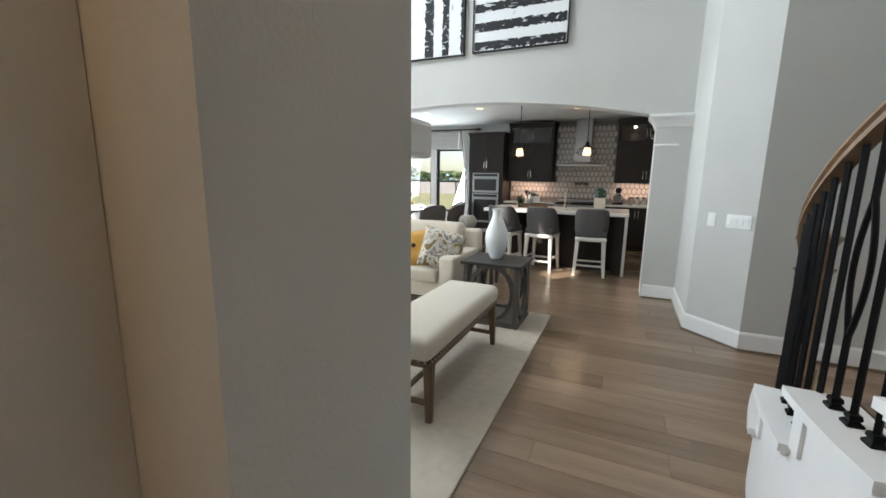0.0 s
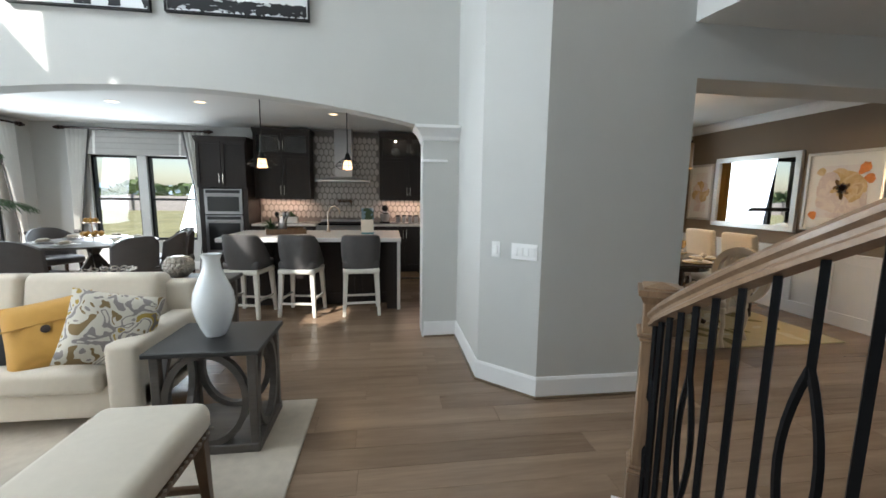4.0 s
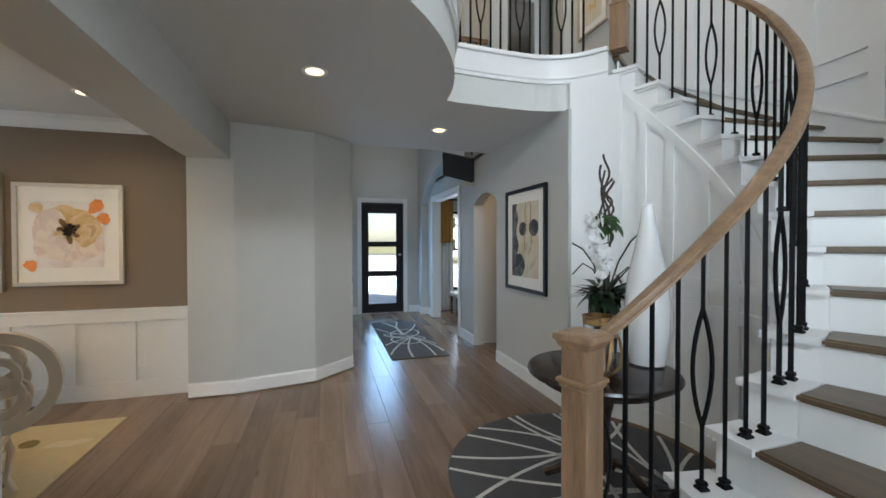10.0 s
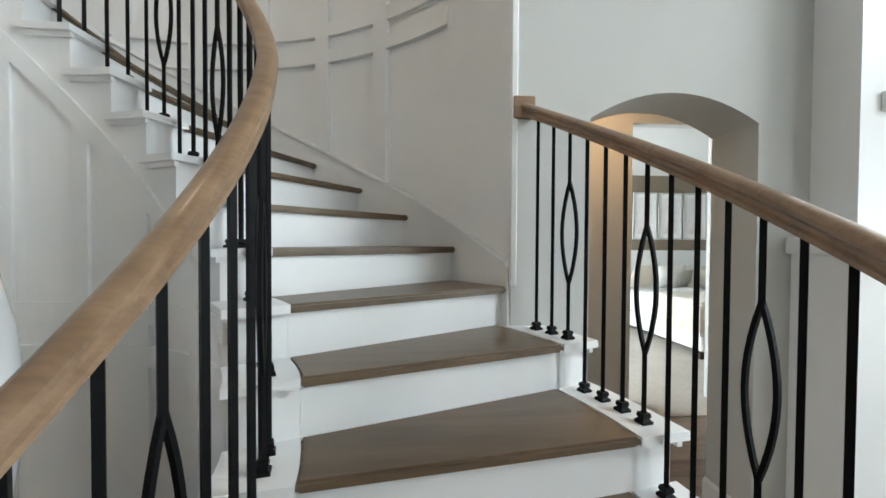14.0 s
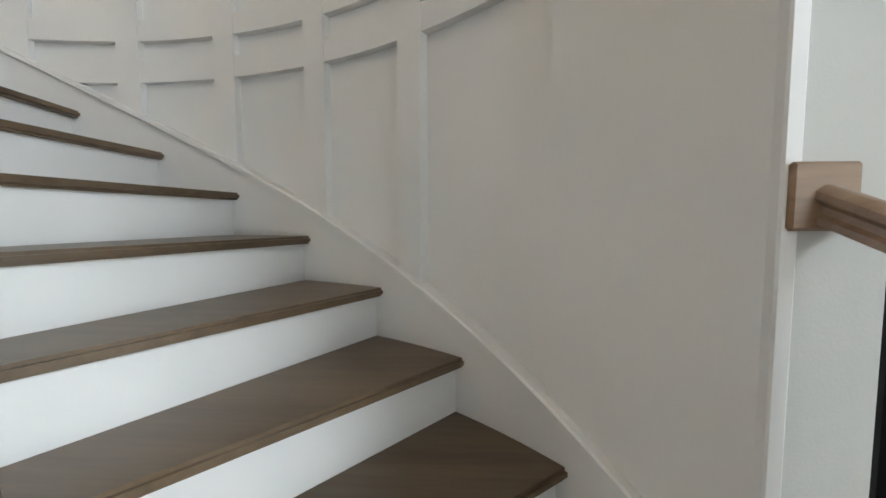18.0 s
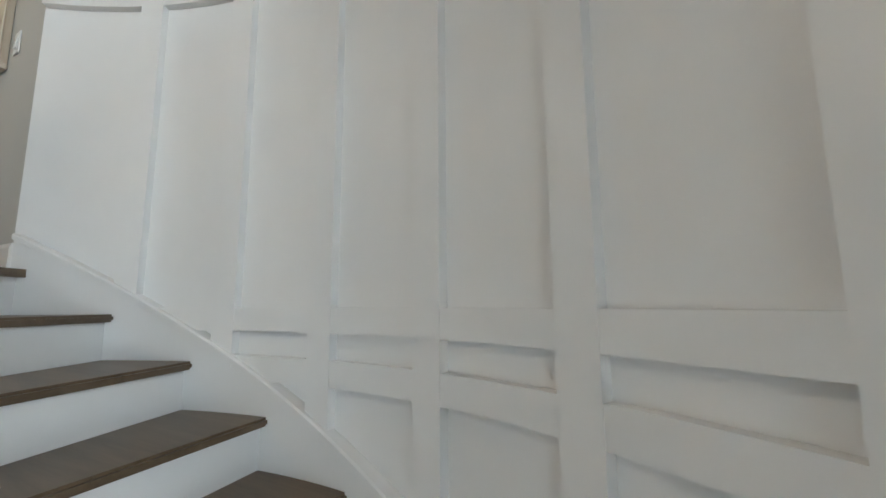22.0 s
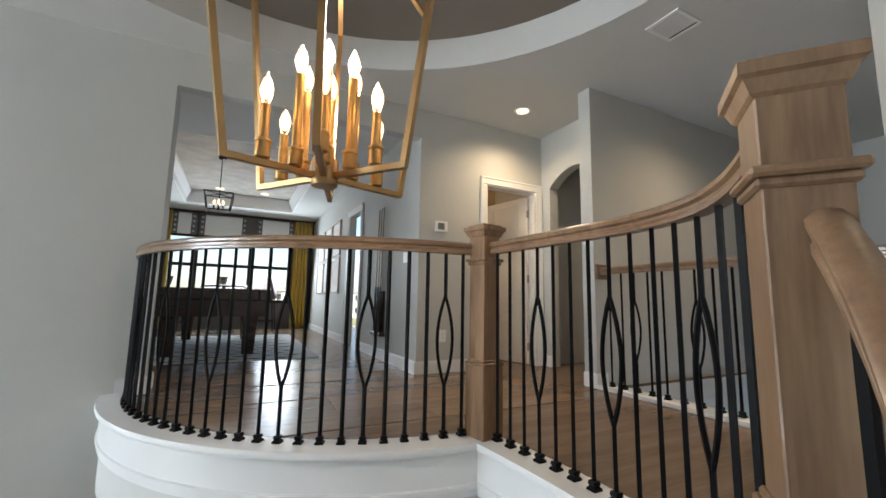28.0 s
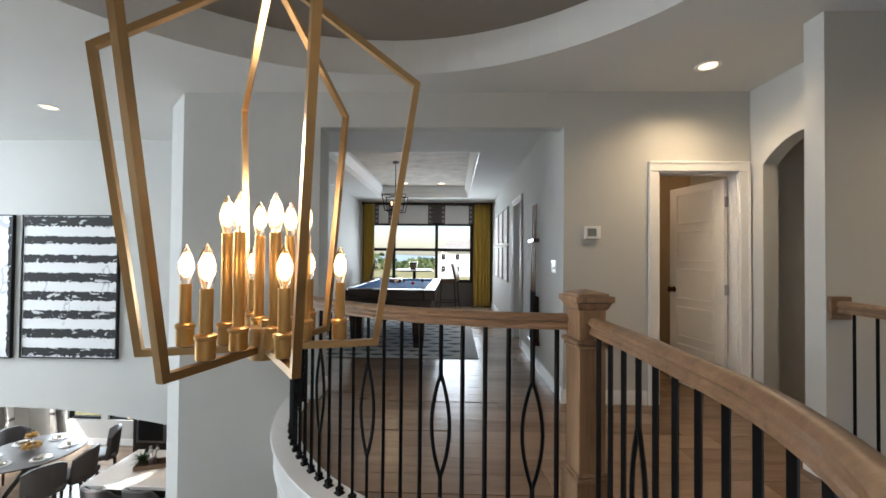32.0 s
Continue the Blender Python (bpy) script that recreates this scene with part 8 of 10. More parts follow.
t = thing("orchid_arrangement", pose(3.2, 1.325, TZ), "white orchids with dark curly branches in a tall dark pot", "flowers")
part("pot", lathe(bmesh.new(), [(0.062, 0), (0.07, 0.006), (0.094, 0.36), (0.098, 0.385), (0.09, 0.385), (0.084, 0.34)], 32), SLATE, t, "tall tapering dark grey pot", True)
part("moss", lathe(bmesh.new(), [(0.004, 0.375), (0.05, 0.372), (0.084, 0.35), (0.08, 0.33), (0.004, 0.33)], 20), ORCHD, t, "dark moss", True)
_r = random.Random(5)
for i in range(72):
    a = 2 * math.pi * i / 13 + _r.uniform(-0.2, 0.2)
    lf = leaf_bm(_r.uniform(0.1, 0.2), _r.uniform(0.03, 0.075), 0.5)
    lf.transform(pose(0.05 * math.cos(a), 0.05 * math.sin(a), _r.uniform(0.36, 0.43)) @ Matrix.Rotation(a, 4, "Z") @ Matrix.Rotation(radians(-_r.uniform(-14, 62)), 4, "Y"))
    part("leaf", lf, ORCHD if i % 4 else ORCHG, t, "", True)
# strings of beads hanging over the pot's rim
for i in range(9):
    a = 0.5 + 0.14 * i + (0.5 if i > 4 else 0)
    ln = _r.uniform(0.1, 0.24)
    bm = bmesh.new()
    for k in range(int(ln / 0.011)):
        q = Matrix.Translation(((0.104 + 0.003 * math.sin(k * 1.7 + i)) * math.cos(a), (0.104 + 0.003 * math.cos(k * 2.1)) * math.sin(a), 0.392 - 0.011 * k)) @ Matrix.Scale(0.0065, 4)
        bmesh.ops.create_icosphere(bm, subdivisions=1, radius=1.0, matrix=q)
    part("trailing_strand", bm, ORCHG, t, "hanging string of small round leaves", True)
for i in range(5):
    a = 1.26 * i
    ph0 = _r.uniform(0, 6)
    hh = _r.uniform(0.78, 0.98)
    pts = []
    for k in range(49):
        u = k / 48
        wv = (0.013 + 0.003 * i) * min(1, u * 1.6)
        pts.append((0.026 * math.cos(a) + wv * math.cos((15 + 4 * i) * u + ph0), 0.026 * math.sin(a) + wv * math.sin((15 + 4 * i) * u + ph0), 0.36 + u * hh))
    part("branch", tube(bmesh.new(), pts, 0.0075, 6), TWIG, t, "curly dark branch", True)
for i in range(3):
    a = (0.9, 1.6, 2.1)[i]
    hi = (0.54, 0.42, 0.32)[i]
    pts = [(0.085 * u ** 1.4 * math.cos(a), 0.085 * u ** 1.4 * math.sin(a), 0.36 + hi * math.sin(u * 1.9)) for u in [k / 12 for k in range(13)]]
    st = part("stem", tube(bmesh.new(), pts, 0.004, 6), ORCHG, t, "", True)
    for k in range(3, 13):
        p = pts[k]
        aim = a + 0.9 * (k % 3 - 1)
        for j in range(5):
            lf = leaf_bm(0.06, 0.058 if j % 2 else 0.07, 0.18, 3)
            lf.transform(pose(p[0] + 0.018 * math.cos(aim), p[1] + 0.018 * math.sin(aim), p[2] + 0.014 * (k % 3 - 1)) @ Matrix.Rotation(aim, 4, "Z") @ Matrix.Rotation(radians(72 * j + 11 * k), 4, "X") @ Matrix.Rotation(radians(-68), 4, "Y"))
            part("petal", lf, ORCHW, st, "white orchid petal", True)
for a, hi, s in ((3.5, 0.88, 0.13), (3.0, 0.92, 0.11), (4.2, 0.86, 0.1), (1.2, 0.94, 0.1), (2.3, 0.84, 0.1)):
    root = (0.04 * math.cos(a), 0.04 * math.sin(a), hi)
    bm = bmesh.new()
    for turn, k in ((0, 1.0), (42, 0.78), (-42, 0.78), (82, 0.5), (-82, 0.5)):
        join(bm, leaf_bm(s * k, s * k * 0.62, 0.25, 4), Matrix.Rotation(radians(turn), 4, "Z"))
    bm.transform(pose(*root) @ Matrix.Rotation(a, 4, "Z") @ Matrix.Rotation(radians(38), 4, "Y"))
    part("leaf", bm, ORCHG, t, "broad lobed green leaf", True)
    part("stem", tube(bmesh.new(), [(0, 0, 0.36), (0.02 * math.cos(a), 0.02 * math.sin(a), 0.6), root], 0.004, 6), ORCHG, t)
for i in range(5):
    a = (4.0, 0.7, 3.7, 1.2, 4.4)[i]
    part("blade", tube(bmesh.new(), [(0, 0, 0.37), (0.08 * math.cos(a), 0.08 * math.sin(a), (0.62, 0.56, 0.5, 0.6, 0.52)[i]), (0.15 * math.cos(a), 0.15 * math.sin(a), (0.75, 0.6, 0.58, 0.7, 0.58)[i]), (0.22 * math.cos(a), 0.22 * math.sin(a), (0.82, 0.52, 0.54, 0.74, 0.48)[i])], 0.0055, 5), ORCHD, t, "arching dark blade", True)
RUSSET = mat("russet_petal", (0.09, 0.03, 0.022), 0.7, var=0.3, scale=30)
for i in range(14):
    a = 3.9 + _r.uniform(-0.5, 0.5)
    lf = leaf_bm(0.045, 0.018, 0.2, 3)
    lf.transform(pose(0.08 * math.cos(3.9), 0.08 * math.sin(3.9), 0.5) @ Matrix.Rotation(a * 3 + i, 4, "Z") @ Matrix.Rotation(radians(_r.uniform(-70, 50)), 4, "Y"))
    part("petal", lf, RUSSET, t, "russet petal", True)

t = thing("table_card", pose(3.06, 1.68, TZ, 0, 0, 205), "small white and blue card in a clear stand", "card")
bm = B(-0.055, 0.055, -0.002, 0.002, 0.0, 0.19)
bm.transform(Matrix.Rotation(radians(-12), 4, "X"))
part("card", bm, CERAM, t)
bm = B(-0.055, 0.055, -0.004, -0.0022, 0.004, 0.06)
bm.transform(Matrix.Rotation(radians(-12), 4, "X"))
part("blue_band", bm, mat("card_blue", (0.12, 0.32, 0.55), 0.4), t, "printed blue band")
part("stand", B(-0.05, 0.05, -0.01, 0.045, 0.0, 0.006), CERAM, t)

t = thing("candle_lantern", pose(2.86, 1.64, TZ), "gold banded glass lantern with an ivory candle", "lantern")
part("top_band", lathe(bmesh.new(), [(0.08, 0.282), (0.086, 0.286), (0.086, 0.318), (0.09, 0.322), (0.09, 0.33), (0.079, 0.33), (0.079, 0.282)], 32, cap=False), BRASS, t, "wide gold rim band", True)
part("glass", lathe(bmesh.new(), [(0.078, 0.012), (0.086, 0.1), (0.081, 0.282), (0.078, 0.282), (0.083, 0.1), (0.075, 0.012)], 32, cap=False), CLEAR, t, "clear glass body", True)
part("hoop", tube(bmesh.new(), [(0.104 * math.cos(2 * math.pi * k / 32), 0.104 * math.sin(2 * math.pi * k / 32), 0.225) for k in range(32)], 0.006, 6, True), BRASS, t, "gold hoop")
for k in range(5):
    a = 2 * math.pi * k / 5 + 0.3
    part("strap", tube(bmesh.new(), [(r * math.cos(a + w), r * math.sin(a + w), z) for r, z, w in ((0.08, 0.008, 0), (0.118, 0.05, 0.06), (0.128, 0.12, 0.16), (0.118, 0.19, 0.28), (0.104, 0.225, 0.34))], 0.009, 6), BRASS, t, "curved gold strap")
part("candle_plate", lathe(bmesh.new(), [(0.005, 0.002), (0.08, 0.002), (0.08, 0.01), (0.005, 0.01)], 24), BRASS, t)
cd = part("candle", lathe(bmesh.new(), [(0.005, 0.01), (0.04, 0.01), (0.04, 0.15), (0.036, 0.155), (0.005, 0.15)], 24), CANDLE, t, "ivory pillar candle", True)
part("wick", rod(bmesh.new(), (0, 0, 0.15), (0.002, 0, 0.165), 0.0015, seg=5), INK, cd)

# ---------------------------------------------------------------- small hall and bedroom behind the arch
wall_plate("light_switch", pose(-1.23, -1.179, 1.1, 0, 0, 180), 0.115, 0.118, 2, "white two-gang switch in the small hall")
base_run("baseboard", [(-0.3, -1.3), (-0.3, -1.18), (1.4, -1.18), (1.4, 0.21)], 0.145)
STRIPEP = ramp_mat("striped_pillow_linen", [(0.0, (0.74, 0.72, 0.68)), (0.62, (0.33, 0.33, 0.34)), (0.72, (0.74, 0.72, 0.68))], kind="wave", scale=7.0, distort=0.0, bands="X")
t = thing("bed", pose(-2.85, -3.53, 0), "bed with tall white headboard and white bedding", "bed")
def scallop(x):
    e = 1 - abs(x) / 0.95
    return 1.16 + (0.2 if e > 0.2 else 0.2 * (1 - math.sqrt(max(0.0, 1 - (e / 0.2) ** 2))))


xs_ = [-0.95 + 1.9 * k / 48 for k in range(49)]
bm = prism(bmesh.new(), [(-0.95, 0.0), (0.95, 0.0)] + [(x, scallop(x)) for x in reversed(xs_)], 0.86, 0.95)
bm.transform(Matrix.Rotation(radians(90), 4, "X"))
part("headboard", bm, FABW, t, "tall white headboard with scooped corners")
part("bed_base", B(-0.92, 0.92, -0.86, 1.15, 0.12, 0.36, bevel=0.015), FABW, t)
part("mattress", cushion(-0.93, 0.93, -0.86, 1.17, 0.36, 0.68, 0.07, 0.02), FABW, t, "", True)
def drape_bm(x0, x1, y0, y1, top, low, seed, n=44):
    """A crumpled cover over the foot end and both sides of a bed."""
    bm = bmesh.new()
    rows = []
    for dz in (0.0, -0.03):
        g = []
        for i in range(n + 1):
            row = []
            for j in range(n + 1):
                x, y = x0 - 0.3 + (x1 - x0 + 0.6) * i / n, y0 + (y1 - y0 + 0.3) * j / n
                ox, oy = max(0, x0 - x, x - x1), max(0, y - y1)
                w = noise.noise(Vector((x * 3.1 + seed, y * 2.3, 0))) * 0.045 + noise.noise(Vector((x * 8 + y * 5, y * 9 - x * 3, seed))) * 0.022
                z = top + w - min(1.25 * max(ox, oy), top - low)
                row.append(bm.verts.new((min(max(x, x0 - 0.04 - abs(w)), x1 + 0.04 + abs(w)) + (0.1 * w if ox else 0), min(y, y1 + 0.05 + abs(w)), z + dz)))
            g.append(row)
        rows.append(g)
    for k, g in enumerate(rows):
        for i in range(n):
            for j in range(n):
                f = (g[i][j], g[i + 1][j], g[i + 1][j + 1], g[i][j + 1])
                bm.faces.new(f if k == 0 else f[::-1])
    return bm


part("bedspread", drape_bm(-0.95, 0.95, -0.25, 1.17, 0.74, 0.36, 3.0), FABW, t, "rumpled white duvet", True)
part("throw", drape_bm(-0.97, 0.97, 0.35, 1.19, 0.775, 0.4, 9.0), LINEN, t, "cream throw over the foot of the bed", True)
for sx in (-1, 1):
    for sy in (-0.75, 1.05):
        part("leg", B(sx * 0.85 - 0.03, sx * 0.85 + 0.03, sy - 0.03, sy + 0.03, 0, 0.12), DARKW, t)
for i in range(5):
    x = -0.65 + 0.325 * i
    p = thing("bed_pillow", pose(-2.85 + x, -4.1 + 0.16 * (i % 2), 0.93, -25, 0, 4 * i - 8), "plump white or cream bed pillow", "pillow", "pillows on the bed")
    part("cover", pillow_bm(0.5, 0.44, 0.16, 10, i), (STRIPEP, LINEN, FABW)[i % 3], p, "", True)
t = thing("nightstand", pose(-4.24, -4.22, 0.008), "white two-drawer nightstand beside the bed", "nightstand")
part("body", B(-0.27, 0.27, -0.24, 0.24, 0.1, 0.72, bevel=0.006), FABW, t)
part("top", B(-0.29, 0.29, -0.26, 0.26, 0.72, 0.755, bevel=0.006), FABW, t)
for z in (0.14, 0.43):
    d = part("drawer", B(-0.24, 0.24, 0.24, 0.258, z, z + 0.26, bevel=0.004), FABW, t)
    part("drawer_knob", rod(bmesh.new(), (0, 0.258, z + 0.14), (0, 0.285, z + 0.14), 0.014, seg=10), CHROME, d)
for sx in (-0.24, 0.24):
    for sy in (-0.2, 0.2):
        part("leg", B(sx - 0.02, sx + 0.02, sy - 0.02, sy + 0.02, 0, 0.1), FABW, t)
t = thing("table_lamp", pose(-4.2, -4.2, 0.764), "white cone lamp with a pale drum shade on the nightstand", "lamp")
part("base", lathe(bmesh.new(), [(0.085, 0), (0.09, 0.01), (0.06, 0.25), (0.035, 0.46), (0.03, 0.48)], 24), CERAM, t, "white tapering base", True)
part("stem", lathe(bmesh.new(), [(0.012, 0.48), (0.03, 0.5), (0.022, 0.53), (0.012, 0.6), (0.008, 0.7)], 16), BRASS, t, "brass neck", True)
part("shade", lathe(bmesh.new(), [(0.21, 0.62), (0.2, 0.95), (0.197, 0.95), (0.207, 0.62)], 32, cap=False), FABW, t, "pale fabric shade", True)
for x in (-2.43, -2.9, -3.37, -3.84):
    t, pw, ph = picture("bedroom_print", pose(x, -4.499, 1.97, 0, 0, 180), 0.45, 0.84, 0.03, 0.03, SILVER, "pale framed print over the bed", "silver frame", 0.07, ART_W, "bedroom prints")
t = thing("hall_downlight", pose(0.1, -0.55, CEIL1), "small round lit ceiling lamp in the side hall", "ceiling light")
part("trim_ring", lathe(bmesh.new(), [(0.06, -0.006), (0.085, -0.006), (0.085, -0.0005), (0.06, -0.0005)], 24), WHITE, t, "", True)
part("lens", lathe(bmesh.new(), [(0.005, -0.004), (0.06, -0.004), (0.06, -0.001), (0.005, -0.001)], 24), DOWNL, t, "glowing lens")
bulb_light("hall_downlight_bulb", (0.1, -0.55, CEIL1 - 0.08), 15, 0.06, (1.0, 0.62, 0.33))
t = thing("niche_downlight", pose(5.9, 0.1, CEIL1), "small round lit ceiling lamp in the niche hall", "ceiling light")
part("trim_ring", lathe(bmesh.new(), [(0.06, -0.006), (0.085, -0.006), (0.085, -0.0005), (0.06, -0.0005)], 24), WHITE, t, "", True)
part("lens", lathe(bmesh.new(), [(0.005, -0.004), (0.06, -0.004), (0.06, -0.001), (0.005, -0.001)], 24), DOWNL, t, "glowing lens")
bulb_light("niche_downlight_bulb", (5.9, 0.1, CEIL1 - 0.08), 12, 0.06, (1.0, 0.66, 0.38))

# ---------------------------------------------------------------- chandelier in the stair hall
LX, LY = 3.236, 1.483
BARS = (-104.5, -53.5, 16.5, 75.5, 126.5, 196.5)      # the lantern is a little longer than wide
t = thing("lantern_chandelier", pose(LX, LY, 0), "brushed brass six-sided lantern chandelier with candle bulbs", "chandelier")
SLEEVE = mat("aged_brass_sleeve", (0.60, 0.37, 0.14), 0.3, 1.0, var=0.1, scale=20, bump=0.03)
GLASSB = glass("bulb_glass", (1.0, 0.97, 0.92))


def flat_bar(pts, w, th):
    """A square bar bent along points in the x-z plane."""
    bm = bmesh.new()
    rows = []
    for i, p in enumerate(pts):
        a = pts[max(i - 1, 0)]
        b = pts[min(i + 1, len(pts) - 1)]
        d0 = Vector((p[0] - a[0], 0, p[2] - a[2]))
        d1 = Vector((b[0] - p[0], 0, b[2] - p[2]))
        d0 = d0.normalized() if d0.length > 1e-6 else d1.normalized()
        d1 = d1.normalized() if d1.length > 1e-6 else d0
        tn = (d0 + d1).normalized()
        nr = Vector((-tn.z, 0, tn.x)) * (th / 2 / max(0.4, tn.dot(d1)))
        c = Vector(p)
        rows.append([bm.verts.new(c + nr * s + Vector((0, w / 2 * q, 0))) for s, q in ((-1, -1), (1, -1), (1, 1), (-1, 1))])
    for a, b in zip(rows, rows[1:]):
        for i in range(4):
            bm.faces.new((a[i], a[(i + 1) % 4], b[(i + 1) % 4], b[i]))
    bm.faces.new(rows[0][::-1])
    bm.faces.new(rows[-1])
    return bm


part("hub", lathe(bmesh.new(), [(0.006, 4.152), (0.034, 4.153), (0.036, 4.156), (0.036, 4.222), (0.034, 4.226), (0.012, 4.227), (0.011, 4.242), (0.004, 4.246)], 24), BRASS, t, "brass centre hub", True)
part("top_hub", lathe(bmesh.new(), [(0.015, 5.02), (0.04, 5.03), (0.04, 5.075), (0.015, 5.085)], 24), BRASS, t, "", True)
part("stem", rod(bmesh.new(), (0, 0, 5.07), (0, 0, 6.07), 0.009), BRASS, t)
part("ceiling_canopy", lathe(bmesh.new(), [(0.01, 6.05), (0.065, 6.055), (0.07, 6.083), (0.01, 6.084)], 24), BRASS, t, "", True)
for a in BARS:
    bm = flat_bar([(0.03, 0, 4.178), (0.255, 0, 4.178), (0.355, 0, 4.84), (0.03, 0, 5.05)], 0.016, 0.016)
    m = pose(0, 0, 0, 0, 0, a)
    bm.transform(m)
    part("frame_bar", bm, BRASS, t, "bent brass bar")
for k in range(12):
    inner = k % 2
    a = radians(BARS[k // 2])
    r = 0.085 if inner else 0.168
    ht = 0.255 if inner else 0.14
    x, y, z = r * math.cos(a), r * math.sin(a), 4.188
    s = part("candle_sleeve", rod(bmesh.new(), (x, y, z + 0.045), (x, y, z + ht), 0.0125, seg=14), SLEEVE, t, "brass candle sleeve", True)
    part("candle_cup", lathe(bmesh.new(), [(0.014, 0), (0.0185, 0.003), (0.0185, 0.04), (0.021, 0.043), (0.021, 0.049), (0.014, 0.053)], 16, (x, y, z)), SLEEVE, s, "", True)
    zb = z + ht
    bl = part("bulb", lathe(bmesh.new(), [(0.008, zb), (0.011, zb + 0.01), (0.0165, zb + 0.028), (0.0175, zb + 0.042), (0.0125, zb + 0.065), (0.005, zb + 0.082), (0.001, zb + 0.088)], 16, (x, y, 0)), GLASSB, s, "clear candle bulb", True)
    bl.visible_shadow = False
    part("filament", lathe(bmesh.new(), [(0.003, zb + 0.016), (0.009, zb + 0.026), (0.0105, zb + 0.046), (0.005, zb + 0.068)], 8, (x, y, 0)), BULB, s, "glowing filament")
bulb_light("candle_light", (LX, LY, 4.62), 28, 0.12, (1.0, 0.89, 0.77))

# ---------------------------------------------------------------- gallery door, passage
casing("trim_gallery_door", "x", 5.33, 6.175, F2, 5.212, 4.019, -1, label="white casing round the gallery door")
t = thing("trim_gallery_jamb", None, "white door lining", "door casing", kind="structure")
part("jamb", B(5.415, 5.43, 4.02, 4.14, F2, 5.112), WHITE, t)
part("jamb", B(6.075, 6.09, 4.02, 4.14, F2, 5.112), WHITE, t)
part("head_jamb", B(5.415, 6.09, 4.02, 4.14, 5.112, 5.127), WHITE, t)


def panel_door(name, m, w, h, panels, label, knob_side=1):
    """Hinged at x = 0, the leaf runs along +x, its face looks to -y."""
    t = thing(name, m, label, "door", kind="structure")
    part("leaf", B(0, w, 0, 0.035, 0.008, h, bevel=0.002), WHITE, t)
    gap = 0.1
    ph2 = (h - 0.2 - gap * (panels - 1)) / panels
    for i in range(panels):
        z0 = 0.12 + i * (ph2 + gap)
        for y0, y1 in ((-0.0045, 0.0), (0.035, 0.0395)):
            p = part("panel", B(0.11, w - 0.11, y0, y1, z0, z0 + ph2, bevel=0.0035), WHITE, t, "raised door panel")
        for a in ((0.095, w - 0.095, z0 - 0.015, z0), (0.095, w - 0.095, z0 + ph2, z0 + ph2 + 0.015), (0.095, 0.11, z0, z0 + ph2), (w - 0.11, w - 0.095, z0, z0 + ph2)):
            part("panel_moulding", B(a[0], a[1], -0.009, 0.0, a[2], a[3], bevel=0.003), WHITE, t)
            part("panel_moulding", B(a[0], a[1], 0.035, 0.044, a[2], a[3], bevel=0.003), WHITE, t)
    for y, s in ((0.0, 90), (0.035, -90)):
        part("knob", join(bmesh.new(), lathe(bmesh.new(), [(0.012, 0.0), (0.03, 0.004), (0.012, 0.012), (0.01, 0.03), (0.028, 0.042), (0.03, 0.055), (0.012, 0.064)], 18), pose(w - 0.06, y, 0.93, s)), BRONZE, t, "dark bronze knob", True)
    for z in (0.2, h / 2, h - 0.2):
        part("hinge", B(-0.006, 0.004, -0.004, 0.03, z - 0.045, z + 0.045), STEEL, t)
    return t


panel_door("door_3", pose(6.06, 4.115, F2, 0, 0, 102), 0.64, 1.94, 5, "white five-panel door standing half open")
bulb_light("closet_light", (5.5, 4.75, 5.5), 9, 0.06, (1.0, 0.68, 0.40))
t = thing("thermostat", pose(4.8575, 4.019, 4.6), "white wall thermostat with a grey display", "thermostat")
part("body", B(-0.068, 0.068, -0.026, -0.001, -0.055, 0.055, bevel=0.005), PLATE_M, t)
part("display", B(-0.045, 0.03, -0.0275, -0.0255, -0.032, 0.035), mat("grey_display", (0.16, 0.18, 0.17), 0.2, var=0.05), t, "grey display")
part("button", B(0.042, 0.058, -0.0285, -0.0255, -0.01, 0.02, bevel=0.001), PLATE_M, t)
wall_plate("light_switch", pose(4.616, 4.33, 4.3, 0, 0, -90), 0.16, 0.118, 3, "white three-gang switch beside the game room")
wall_plate("outlet", pose(4.9, 4.019, 3.5), 0.072, 0.118, 1, "white outlet on the gallery wall", False)
t, _a, _b = picture("passage_print", pose(7.49, 3.5, 4.55, 0, 0, -90), 0.6, 1.1, 0.03, 0.03, BLACKF, "tall dark framed print at the end of the passage", "black frame", 0.1, ABSTR, "")

# closed door and picture on the long side of the entry
panel_door("door_5", pose(6.32, 2.793, 0.002), 0.92, 2.03, 5, "white five-panel door closed in the entry wall")
casing("trim_entry_door", "x", 6.225, 7.335, 0, 2.125, 2.829, -1, label="white casing round the entry closet door")
t, _a, _b = picture("entry_print", pose(7.95, 2.829, 1.62), 0.62, 0.9, 0.04, 0.04, BLACKF, "dark framed print on the entry wall", "black frame", 0.08, ABSTR, "")

# ---------------------------------------------------------------- landing and upper bedroom
WOODL = wood("pale_grey_frame_wood", (0.52, 0.45, 0.36), (0.36, 0.30, 0.23), 0.5, 2, 12, 0.2)
PAPER = mat("aged_paper", (0.62, 0.57, 0.46), 0.9, var=0.1, scale=5)
for zc in (4.49, 5.155):
    t, _a, _b = picture("insect_print", pose(5.35, -0.169, zc, 0, 0, 180), 0.6, 0.585, 0.03, 0.03, WOODL, "framed brown insect print on aged paper", "pale wood frame", 0.09, PAPER, "insect prints on the landing")
    for i in range(4):
        petal(t, -0.0172, 0.0, 0.02, radians((25, 155, -35, 215)[i]), 0.1, 0.03, PETAL_A, 90 + i)
    petal(t, -0.0176, 0.0, -0.09, radians(90), 0.15, 0.012, PETAL_A, 97)
